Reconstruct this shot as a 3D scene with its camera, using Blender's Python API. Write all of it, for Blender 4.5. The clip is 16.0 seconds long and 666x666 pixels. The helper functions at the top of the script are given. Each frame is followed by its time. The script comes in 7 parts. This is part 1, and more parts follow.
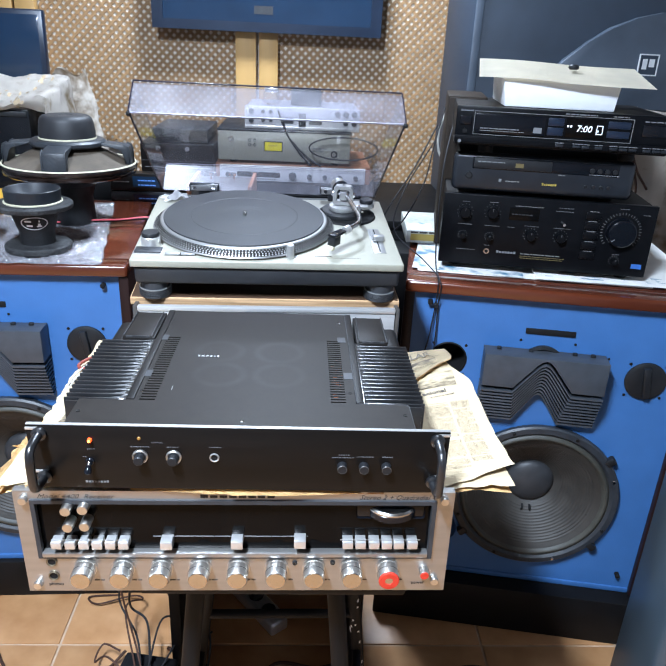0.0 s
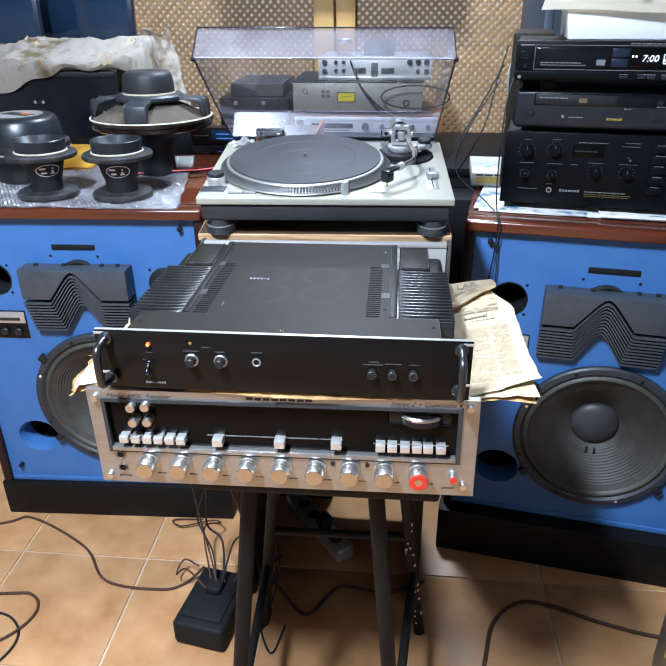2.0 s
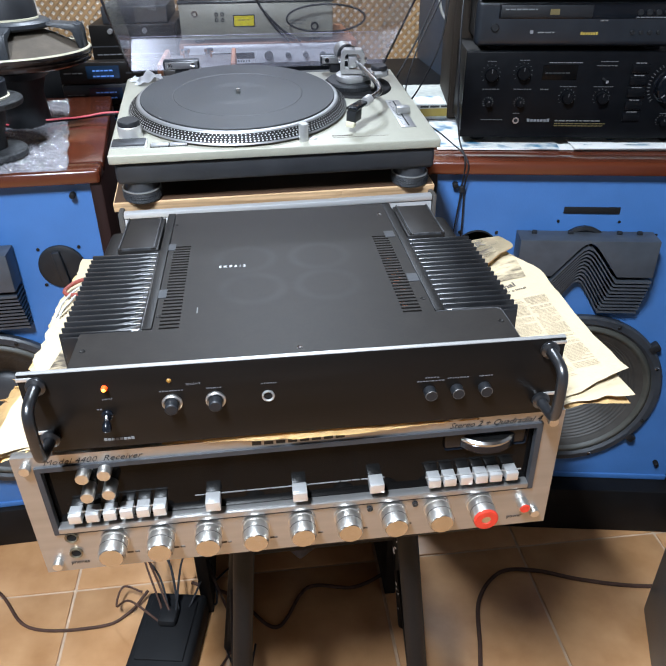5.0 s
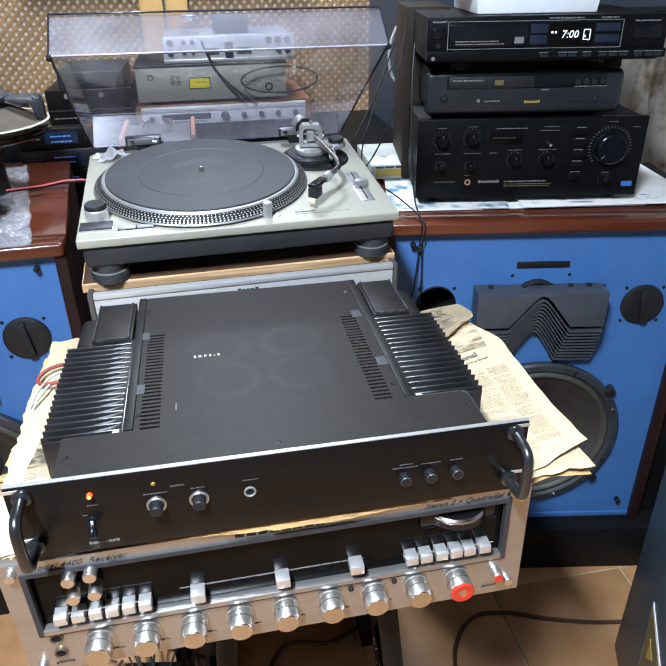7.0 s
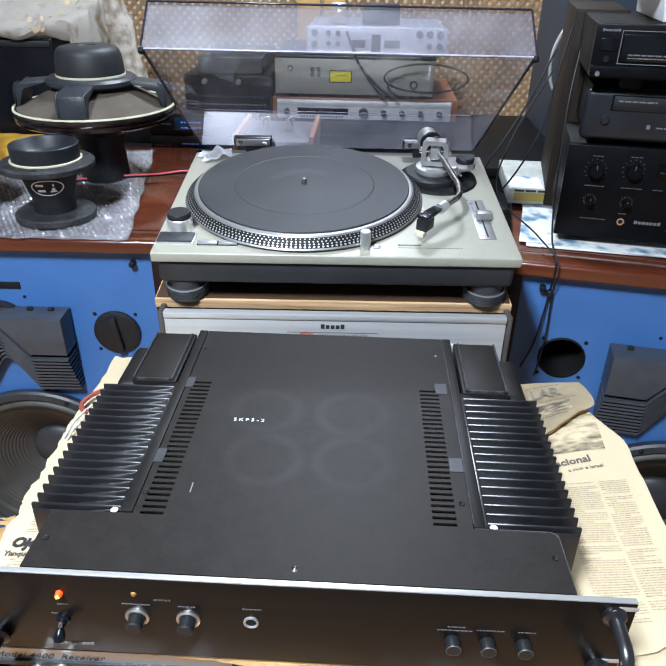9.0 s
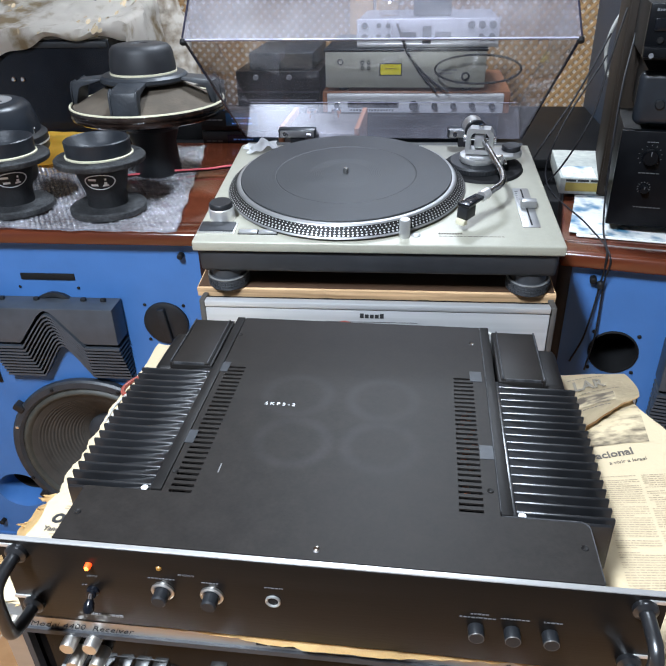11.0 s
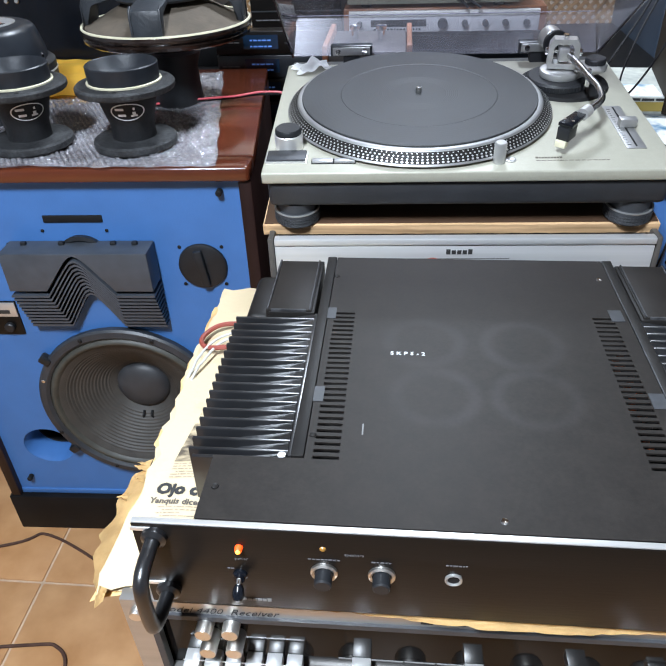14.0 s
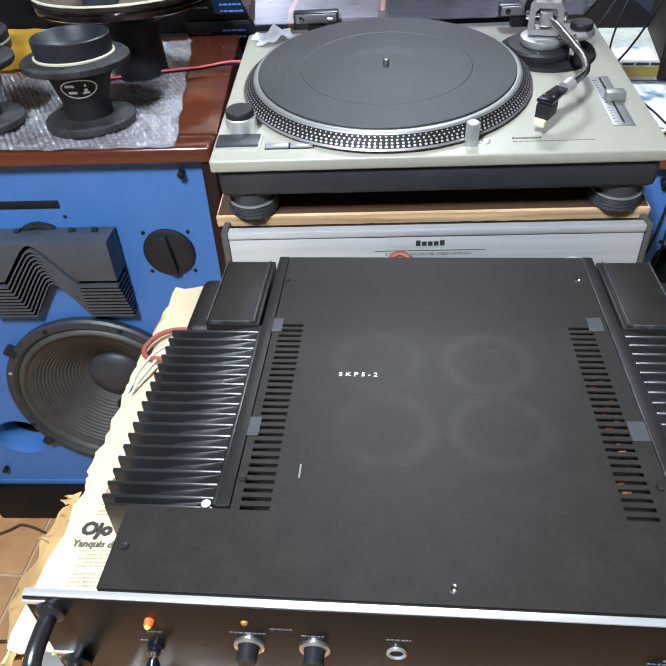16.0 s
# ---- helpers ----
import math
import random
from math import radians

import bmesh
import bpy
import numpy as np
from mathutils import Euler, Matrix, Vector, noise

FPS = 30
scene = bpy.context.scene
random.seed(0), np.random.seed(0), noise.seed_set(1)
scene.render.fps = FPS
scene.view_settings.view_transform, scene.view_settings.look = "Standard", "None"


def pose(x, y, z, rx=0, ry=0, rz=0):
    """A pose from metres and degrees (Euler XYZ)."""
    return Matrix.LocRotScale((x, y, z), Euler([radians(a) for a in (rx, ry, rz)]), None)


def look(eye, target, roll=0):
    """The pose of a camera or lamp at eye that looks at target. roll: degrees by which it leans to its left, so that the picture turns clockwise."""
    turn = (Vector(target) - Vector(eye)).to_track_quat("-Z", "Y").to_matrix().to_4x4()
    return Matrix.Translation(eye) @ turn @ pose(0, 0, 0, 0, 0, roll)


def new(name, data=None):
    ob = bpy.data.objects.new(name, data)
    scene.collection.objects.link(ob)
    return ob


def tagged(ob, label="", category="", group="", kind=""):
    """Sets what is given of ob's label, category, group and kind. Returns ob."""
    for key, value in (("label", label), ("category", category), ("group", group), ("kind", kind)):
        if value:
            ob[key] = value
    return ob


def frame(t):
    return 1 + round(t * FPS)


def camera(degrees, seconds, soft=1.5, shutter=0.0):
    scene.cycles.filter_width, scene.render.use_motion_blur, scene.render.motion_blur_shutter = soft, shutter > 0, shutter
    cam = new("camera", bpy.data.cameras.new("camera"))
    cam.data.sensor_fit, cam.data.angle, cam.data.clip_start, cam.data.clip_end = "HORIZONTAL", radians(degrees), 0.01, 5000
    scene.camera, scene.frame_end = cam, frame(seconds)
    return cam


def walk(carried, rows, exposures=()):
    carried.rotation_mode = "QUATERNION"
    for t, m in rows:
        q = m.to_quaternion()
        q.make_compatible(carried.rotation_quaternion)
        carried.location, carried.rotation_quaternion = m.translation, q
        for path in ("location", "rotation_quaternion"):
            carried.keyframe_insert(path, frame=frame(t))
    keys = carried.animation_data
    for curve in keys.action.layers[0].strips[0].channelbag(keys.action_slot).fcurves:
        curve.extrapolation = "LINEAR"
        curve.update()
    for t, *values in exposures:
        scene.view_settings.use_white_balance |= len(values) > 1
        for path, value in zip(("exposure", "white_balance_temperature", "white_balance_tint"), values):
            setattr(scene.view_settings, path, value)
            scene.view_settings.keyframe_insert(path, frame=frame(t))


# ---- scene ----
cam = camera(52.2, 16.0)
PATH = [
    (0, (-0.008, 0.038, 1.367), (0.096, 1.871, 0.573), 2.8),
    (0.5, (0.086, -0.007, 1.352), (0.069, 1.806, 0.507), 1.3),
    (1, (0.093, -0.033, 1.359), (-0.031, 1.791, 0.549), 0.3),
    (1.5, (0.087, -0.048, 1.353), (-0.06, 1.773, 0.539), 0.5),
    (2, (0.065, -0.041, 1.338), (-0.103, 1.744, 0.45), -0.5),
    (2.5, (0.01, 0.007, 1.334), (-0.098, 1.78, 0.414), -1.2),
    (3, (-0.033, 0.077, 1.333), (0.05, 1.848, 0.408), -1.3),
    (3.2, (-0.047, 0.105, 1.326), (0.082, 1.864, 0.383), -0.3),
    (5.3, (-0.092, 0.202, 1.287), (0.111, 1.892, 0.237), -0.9),
    (5.5, (-0.092, 0.203, 1.288), (0.118, 1.89, 0.235), -1.3),
    (6, (-0.092, 0.215, 1.342), (0.127, 1.941, 0.357), -2.3),
    (6.5, (-0.104, 0.215, 1.334), (0.116, 1.944, 0.353), -1.8),
    (7, (-0.103, 0.208, 1.351), (0.211, 1.929, 0.382), -0.9),
    (7.5, (-0.114, 0.203, 1.346), (0.247, 1.937, 0.417), 1.1),
    (8, (-0.091, 0.233, 1.332), (0.268, 1.946, 0.366), 0.7),
    (8.5, (-0.056, 0.312, 1.341), (0.052, 2.034, 0.33), -0.9),
    (9, (-0.028, 0.362, 1.353), (-0.103, 2.094, 0.355), 0.9),
    (9.5, (-0.012, 0.377, 1.349), (-0.237, 2.113, 0.38), -0.6),
    (9.7, (-0.005, 0.377, 1.342), (-0.25, 2.097, 0.352), -1.5),
    (11.8, (-0.004, 0.351, 1.341), (-0.236, 2.067, 0.34), -1.1),
    (12, (0.004, 0.353, 1.341), (-0.208, 2.074, 0.344), -1.4),
    (12.5, (0.005, 0.359, 1.335), (-0.226, 2.063, 0.315), -1.2),
    (13, (-0.04, 0.373, 1.329), (-0.32, 2.058, 0.289), 1.0),
    (13.5, (-0.109, 0.393, 1.321), (-0.362, 2.053, 0.234), 1.7),
    (14, (-0.135, 0.41, 1.309), (-0.315, 2.034, 0.156), -2.2),
    (14.5, (-0.104, 0.467, 1.31), (-0.343, 2.056, 0.119), -3.8),
    (15, (-0.098, 0.497, 1.302), (-0.317, 2.065, 0.08), -3.0),
    (15.5, (-0.101, 0.49, 1.303), (-0.293, 2.052, 0.069), -2.2),
    (16, (-0.098, 0.488, 1.303), (-0.28, 2.049, 0.065), -3.4),
]
walk(cam, [(t, look(eye, target, roll)) for t, eye, target, roll in PATH], [(0, 0.33, 6150, 10), (1.0, 0.34, 6150, 10), (2.0, 0.25, 6200, 10), (3.0, 0.11, 6450, 10), (5.5, 0.12, 6550, 10), (6.0, 0.06, 6500, 10), (7.0, 0.07, 6500, 10), (8.0, 0.07, 6550, 10), (8.5, 0.06, 6550, 10), (9.3, -0.18, 6550, 10), (12.0, -0.02, 6600, 10), (12.5, -0.06, 6600, 10), (13.0, -0.04, 6650, 10), (13.6, 0.0, 6650, 10), (14.5, -0.07, 6720, 10), (15.5, -0.08, 6720, 10), (16, -0.04, 6720, 10)])

# ---------------------------------------------------------------- light
world = bpy.data.worlds.new("room_dark")
world.use_nodes = True
world.node_tree.nodes["Background"].inputs[0].default_value = (0.55, 0.7, 1.0, 1)
world.node_tree.nodes["Background"].inputs[1].default_value = 0.006
scene.world = world


def ceiling_lamp(x, y, power, sx, sy, colour):
    data = bpy.data.lights.new("ceiling_lamp_light", "AREA")
    data.shape, data.size, data.size_y, data.energy, data.color = "RECTANGLE", sx, sy, power, colour
    ob = new("ceiling_lamp_light", data)
    ob.matrix_world = pose(x, y, 2.40)
    return ob


LAMPS = [(-0.5, 0.0, 108, 0.14, 0.5), (-0.05, 2.2, 41, 0.3, 0.3)]
for lx, ly, lp, lsx, lsy in LAMPS:
    ceiling_lamp(lx, ly, lp, lsx, lsy, (0.82, 0.95, 1.12))


# ---------------------------------------------------------------- materials
def mat(name, colour, rough=0.5, metal=0.0, var=0.15, scale=30.0, bump=0.0, bump_scale=200.0, coat=0.0, tint=None, stretch=(1, 1, 1), rvar=0.1,
        rand=0.0, spec=0.5, detail=6.0, ramp=(0.35, 0.7)):
    """Two scales of variation in colour, variation in roughness, a fine relief."""
    m = bpy.data.materials.new(name)
    m.use_nodes = True
    nt = m.node_tree
    nd, lk = nt.nodes, nt.links
    b = nd["Principled BSDF"]
    tc = nd.new("ShaderNodeTexCoord")
    mp = nd.new("ShaderNodeMapping")
    mp.inputs["Scale"].default_value = stretch
    lk.new(tc.outputs["Object"], mp.inputs["Vector"])
    n1 = nd.new("ShaderNodeTexNoise")
    n1.inputs["Scale"].default_value, n1.inputs["Detail"].default_value = scale, detail
    lk.new(mp.outputs[0], n1.inputs["Vector"])
    n2 = nd.new("ShaderNodeTexNoise")
    n2.inputs["Scale"].default_value, n2.inputs["Detail"].default_value = scale * 0.17, 3
    lk.new(mp.outputs[0], n2.inputs["Vector"])
    add = nd.new("ShaderNodeMath")
    add.operation = "MULTIPLY_ADD"
    add.inputs[1].default_value = 0.5
    lk.new(n1.outputs[0], add.inputs[0])
    half = nd.new("ShaderNodeMath")
    half.operation = "MULTIPLY"
    half.inputs[1].default_value = 0.5
    lk.new(n2.outputs[0], half.inputs[0])
    lk.new(half.outputs[0], add.inputs[2])
    cr = nd.new("ShaderNodeValToRGB")
    c2 = tint or tuple(min(1, c * (1 + var) + 0.004 * var) for c in colour)
    c1 = tuple(c * (1 - var) for c in colour)
    cr.color_ramp.elements[0].position, cr.color_ramp.elements[1].position = ramp
    cr.color_ramp.elements[0].color, cr.color_ramp.elements[1].color = (*c1, 1), (*c2, 1)
    lk.new(add.outputs[0], cr.inputs[0])
    out = cr.outputs[0]
    if rand:
        oi = nd.new("ShaderNodeObjectInfo")
        hs = nd.new("ShaderNodeHueSaturation")
        mr = nd.new("ShaderNodeMapRange")
        mr.inputs[3].default_value, mr.inputs[4].default_value = 1 - rand, 1 + rand
        lk.new(oi.outputs["Random"], mr.inputs[0])
        lk.new(mr.outputs[0], hs.inputs["Value"])
        lk.new(out, hs.inputs["Color"])
        out = hs.outputs[0]
    lk.new(out, b.inputs["Base Color"])
    rr = nd.new("ShaderNodeMapRange")
    rr.inputs[3].default_value, rr.inputs[4].default_value = max(0.02, rough - rvar), min(1, rough + rvar)
    lk.new(add.outputs[0], rr.inputs[0])
    lk.new(rr.outputs[0], b.inputs["Roughness"])
    b.inputs["Metallic"].default_value = metal
    b.inputs["Coat Weight"].default_value = coat
    b.inputs["Coat Roughness"].default_value = 0.12
    b.inputs["Specular IOR Level"].default_value = spec
    if bump:
        n3 = nd.new("ShaderNodeTexNoise")
        n3.inputs["Scale"].default_value, n3.inputs["Detail"].default_value = bump_scale, 4
        lk.new(mp.outputs[0], n3.inputs["Vector"])
        bp = nd.new("ShaderNodeBump")
        bp.inputs["Strength"].default_value, bp.inputs["Distance"].default_value = bump, 0.002
        lk.new(n3.outputs[0], bp.inputs["Height"])
        lk.new(bp.outputs[0], b.inputs["Normal"])
    return m


def glow(name, colour, strength):
    m = bpy.data.materials.new(name)
    m.use_nodes = True
    b = m.node_tree.nodes["Principled BSDF"]
    b.inputs["Base Color"].default_value = (*colour, 1)
    b.inputs["Emission Color"].default_value = (*colour, 1)
    b.inputs["Emission Strength"].default_value = strength
    return m


def clear(name, tint, gloss_rough=0.05, base=0.06, dust=0.0):
    """A clear sheet: lets light through, with a Fresnel gloss and a film of dust."""
    m = bpy.data.materials.new(name)
    m.use_nodes = True
    nt = m.node_tree
    nd, lk = nt.nodes, nt.links
    nd.remove(nd["Principled BSDF"])
    tr = nd.new("ShaderNodeBsdfTransparent")
    tr.inputs[0].default_value = (*tint, 1)
    gl = nd.new("ShaderNodeBsdfGlossy")
    gl.inputs["Roughness"].default_value = gloss_rough
    df = nd.new("ShaderNodeBsdfDiffuse")
    df.inputs[0].default_value = (0.75, 0.75, 0.8, 1)
    fr = nd.new("ShaderNodeLayerWeight")
    fr.inputs[0].default_value = 0.5
    pw = nd.new("ShaderNodeMath")
    pw.operation = "POWER"
    pw.inputs[1].default_value = 4.0
    lk.new(fr.outputs["Facing"], pw.inputs[0])
    ad = nd.new("ShaderNodeMath")
    ad.operation = "MULTIPLY_ADD"
    ad.inputs[1].default_value = 0.6
    ad.inputs[2].default_value = base
    lk.new(pw.outputs[0], ad.inputs[0])
    tc = nd.new("ShaderNodeTexCoord")
    nz = nd.new("ShaderNodeTexNoise")
    nz.inputs["Scale"].default_value, nz.inputs["Detail"].default_value = 14, 8
    lk.new(tc.outputs["Object"], nz.inputs["Vector"])
    mr = nd.new("ShaderNodeMapRange")
    mr.inputs[1].default_value, mr.inputs[2].default_value = 0.3, 0.75
    mr.inputs[3].default_value, mr.inputs[4].default_value = dust * 0.4, dust * 1.6
    lk.new(nz.outputs[0], mr.inputs[0])
    m1 = nd.new("ShaderNodeMixShader")
    lk.new(mr.outputs[0], m1.inputs[0])
    lk.new(tr.outputs[0], m1.inputs[1])
    lk.new(df.outputs[0], m1.inputs[2])
    m2 = nd.new("ShaderNodeMixShader")
    lk.new(ad.outputs[0], m2.inputs[0])
    lk.new(m1.outputs[0], m2.inputs[1])
    lk.new(gl.outputs[0], m2.inputs[2])
    lk.new(m2.outputs[0], nd["Material Output"].inputs[0])
    return m


BLACK_SATIN = mat("black_satin_steel", (0.0088, 0.0078, 0.0072), 0.5, 0.0, 0.5, 24, 0.05, 900, rvar=0.1, spec=0.2)
BLACK_PANEL = mat("black_anodised", (0.0065, 0.0052, 0.0045), 0.34, 0.0, 0.3, 60, 0.03, 600, stretch=(0.1, 1, 1), rvar=0.06, spec=0.2)
BLACK_GLOSS = mat("black_glossy_plastic", (0.004, 0.0052, 0.008), 0.2, 0.0, 0.3, 20, rvar=0.08, spec=0.35)
BLACK_PLASTIC = mat("black_plastic", (0.011, 0.012, 0.014), 0.48, 0.0, 0.3, 60, 0.06, 700, spec=0.4)
BLACK_RUBBER = mat("black_rubber", (0.0045, 0.0045, 0.005), 0.72, 0.0, 0.35, 40, 0.1, 500, spec=0.3)
BLACK_WOOD = mat("black_painted_wood", (0.004, 0.004, 0.0046), 0.55, 0.0, 0.4, 18, 0.1, 160, spec=0.22)
BLACK_FIN = mat("black_anodised_fins", (0.0085, 0.0088, 0.0100), 0.31, 0.0, 0.5, 40, 0.03, 600, rvar=0.1, spec=1.0)
GREY_PLASTIC = mat("charcoal_plastic", (0.03, 0.032, 0.036), 0.5, 0.0, 0.25, 40, 0.06, 700)
LENS_GREY = mat("charcoal_plate_steel", (0.05, 0.058, 0.07), 0.45, 0.0, 0.25, 40, 0.05, 500)
CONE = mat("doped_paper_cone", (0.042, 0.038, 0.033), 0.6, 0.0, 0.4, 30, 0.15, 350)
CONE_PALE = mat("pale_paper_cone", (0.085, 0.066, 0.047), 0.85, 0.0, 0.4, 30, 0.3, 200)
DOME = mat("black_dust_dome", (0.03, 0.031, 0.034), 0.5, 0.0, 0.3, 40, 0.05, 400)
SURROUND = mat("treated_cloth_surround", (0.05, 0.049, 0.04), 0.55, 0.0, 0.3, 60, 0.1, 300)
CAST = mat("cast_grey_paint", (0.026, 0.030, 0.036), 0.45, 0.0, 0.35, 50, 0.25, 220)
MAGNET = mat("black_crackle_paint", (0.014, 0.015, 0.017), 0.7, 0.0, 0.4, 190, 0.7, 420, tint=(0.062, 0.064, 0.067), ramp=(0.44, 0.74))
GASKET = mat("cream_gasket", (0.62, 0.58, 0.42), 0.6, 0.0, 0.1, 60)
VARNISH = mat("dark_varnished_rim", (0.014, 0.008, 0.006), 0.12, 0.0, 0.9, 60, 0.4, 120, coat=0.6)
ALU = mat("brushed_aluminium", (0.78, 0.77, 0.75), 0.34, 0.75, 0.08, 90, 0.06, 260, stretch=(0.03, 1, 1), rvar=0.08)
ALU_PANEL = mat("champagne_aluminium", (0.46, 0.445, 0.425), 0.34, 0.85, 0.12, 120, 0.06, 300, stretch=(0.03, 1, 1), rvar=0.07)
ALU_PALE = mat("satin_aluminium", (0.66, 0.665, 0.67), 0.36, 0.75, 0.16, 90, 0.04, 260, stretch=(0.04, 1, 1))
CHROME = mat("chrome", (0.82, 0.82, 0.83), 0.12, 1.0, 0.05, 40, rvar=0.06)
PLATE = mat("silver_grey_plinth_paint", (0.36, 0.349, 0.283), 0.44, 0.15, 0.06, 500, 0.05, 900, rvar=0.05)
DARK_BASE = mat("black_moulded_base", (0.018, 0.019, 0.022), 0.55, 0.0, 0.25, 40, 0.12, 420)
MATRUBBER = mat("platter_mat_rubber", (0.024, 0.026, 0.027), 0.52, 0.0, 0.3, 20, 0.05, 400, spec=0.4, rvar=0.16, tint=(0.042, 0.044, 0.046), ramp=(0.4, 0.75))
STEEL = mat("dull_steel_tube", (0.5, 0.5, 0.49), 0.22, 1.0, 0.1, 60, rvar=0.06)
DOTS = mat("strobe_dot_silver", (0.5, 0.5, 0.49), 0.42, 0.5, 0.05, 60)
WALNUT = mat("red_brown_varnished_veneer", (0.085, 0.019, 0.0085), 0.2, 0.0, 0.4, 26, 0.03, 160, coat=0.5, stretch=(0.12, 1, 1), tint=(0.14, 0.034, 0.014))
# Cabinet sides are set darker than the cabinet top.
WALNUT_SIDE = mat("veneer_darker_on_sides", (0.016, 0.006, 0.005), 0.4, 0.0, 0.45, 26, 0.05, 160, stretch=(1, 1, 0.12), spec=0.3)
WOOD_CASE = mat("orange_brown_wood_case", (0.32, 0.13, 0.06), 0.4, 0.0, 0.35, 30, 0.05, 160, stretch=(0.1, 1, 1))
PLYWOOD = mat("bare_plywood_edge", (0.40, 0.225, 0.10), 0.65, 0.0, 0.4, 70, 0.3, 260, stretch=(0.1, 1, 2.2), tint=(0.72, 0.47, 0.26), ramp=(0.36, 0.60))
BLUE = mat("blue_baffle_paint", (0.046, 0.146, 0.375), 0.52, 0.0, 0.12, 14, 0.12, 260, rvar=0.08)
TILE = mat("terracotta_tile", (0.53, 0.25, 0.095), 0.4, 0.0, 0.3, 9, 0.06, 90, tint=(0.71, 0.415, 0.205), rand=0.07)
GROUT = mat("cement_grout", (0.52, 0.37, 0.25), 0.85, 0.0, 0.2, 40, 0.3, 300)
LATTICE = mat("lattice_wood", (0.37, 0.215, 0.095), 0.55, 0.0, 0.3, 30, 0.1, 200, rand=0.12)
PINE = mat("varnished_pine", (0.62, 0.37, 0.13), 0.4, 0.0, 0.22, 18, 0.05, 120, stretch=(1, 1, 0.06), coat=0.2)
WALL = mat("grey_wall_paint", (0.3, 0.3, 0.31), 0.75, 0.0, 0.08, 6, 0.2, 120)
BACKING = mat("pale_backing_board", (0.92, 0.83, 0.72), 0.7, 0.0, 0.06, 8, 0.1, 120)
CEIL = mat("dark_brown_ceiling", (0.2, 0.13, 0.08), 0.6, 0.0, 0.3, 9, 0.15, 120, stretch=(0.1, 1, 1))
WHITE_METAL = mat("white_lamp_enamel", (0.8, 0.8, 0.8), 0.4, 0.0, 0.03, 20)
PAPER = mat("yellowed_newsprint", (0.36, 0.225, 0.095), 0.85, 0.0, 0.12, 13, 0.3, 160, tint=(0.48, 0.385, 0.245), ramp=(0.30, 0.45))
BOARD_SHADE = mat("board_top_shade", (0.05, 0.026, 0.014), 0.5, 0.0, 0.3, 24, 0.05, 160, stretch=(0.1, 1, 1))
PAPER_OLD = mat("browned_newsprint", (0.36, 0.18, 0.055), 0.85, 0.0, 0.3, 18, 0.3, 160, tint=(0.68, 0.46, 0.2), ramp=(0.38, 0.58))
DUSTY = mat("dusty_worn_edge", (0.014, 0.0145, 0.016), 0.6, 0.0, 0.3, 140, 0.1, 500, tint=(0.075, 0.075, 0.08), ramp=(0.42, 0.72))
SILVER_FACE = mat("satin_silver_paint", (0.72, 0.72, 0.71), 0.42, 0.2, 0.06, 60, 0.03, 300)
BRUSHED_PALE = mat("pale_brushed_panel", (0.56, 0.562, 0.565), 0.38, 0.5, 0.14, 120, 0.05, 300, stretch=(0.02, 1, 1))
FOAM_BODY = mat("dark_foam_body", (0.011, 0.0115, 0.013), 0.6, 0.0, 0.4, 260, 0.5, 500, spec=0.3)
CHARCOAL = mat("blue_black_plastic", (0.012, 0.015, 0.020), 0.34, 0.0, 0.25, 40, 0.04, 700)
CHEEK = mat("grey_brown_metal_cheek", (0.1, 0.092, 0.085), 0.45, 0.4, 0.2, 40, 0.05, 300)
DARK_BOARD = mat("dark_brown_board", (0.024, 0.0165, 0.011), 0.65, 0.0, 0.3, 12, 0.1, 160, stretch=(1, 1, 0.2), spec=0.2)
DULL_ALU = mat("dull_cast_aluminium", (0.34, 0.34, 0.335), 0.42, 0.7, 0.1, 60, rvar=0.06)
PHOTO = mat("newsprint_photograph", (0.08, 0.06, 0.04), 0.85, 0.0, 0.2, 110, 0.1, 300, tint=(0.5, 0.4, 0.25), stretch=(0.6, 1.5, 1), ramp=(0.40, 0.58))
INK_GREY = mat("grey_headline_ink", (0.17, 0.145, 0.11), 0.85, 0.0, 0.3, 120)
INK = mat("faded_ink", (0.1, 0.085, 0.07), 0.85, 0.0, 0.3, 120)
INK_PALE = mat("pale_ink", (0.29, 0.225, 0.15), 0.85, 0.0, 0.3, 120)
DIM_PRINT = mat("dim_white_print", (0.15, 0.155, 0.165), 0.6, 0.0, 0.15, 200)
NICKEL = mat("turned_nickel", (0.76, 0.73, 0.68), 0.38, 1.0, 0.08, 60, rvar=0.06)
SILVER = mat("cast_silver_paint", (0.5, 0.5, 0.485), 0.36, 0.7, 0.15, 60, 0.05, 300)
BLACK_COOL = mat("black_cool_enamel", (0.0035, 0.004, 0.0052), 0.34, 0.0, 0.3, 40, 0.04, 600, rvar=0.08, spec=0.12)
BLUE_MARK = mat("blue_print", (0.04, 0.14, 0.45), 0.5, 0.0, 0.1, 60)
GOLD_DIM = mat("dull_gold_print", (0.13, 0.1, 0.04), 0.5, 0.0, 0.1, 60)
WHITE_PRINT = mat("white_print", (0.72, 0.73, 0.74), 0.6, 0.0, 0.05, 60)
TURNED = mat("turned_knob_face", (0.62, 0.59, 0.54), 0.26, 1.0, 0.06, 60, rvar=0.05)
JACK_BRASS = mat("dull_brass", (0.30, 0.25, 0.17), 0.35, 0.9, 0.1, 60)
FADED_PRINT = mat("faded_grey_print", (0.095, 0.095, 0.098), 0.6, 0.0, 0.05, 60)
GREY_PRINT = mat("grey_print", (0.17, 0.17, 0.17), 0.6, 0.0, 0.05, 60)
BLACK_PRINT = mat("black_print", (0.02, 0.02, 0.02), 0.6, 0.0, 0.1, 60)
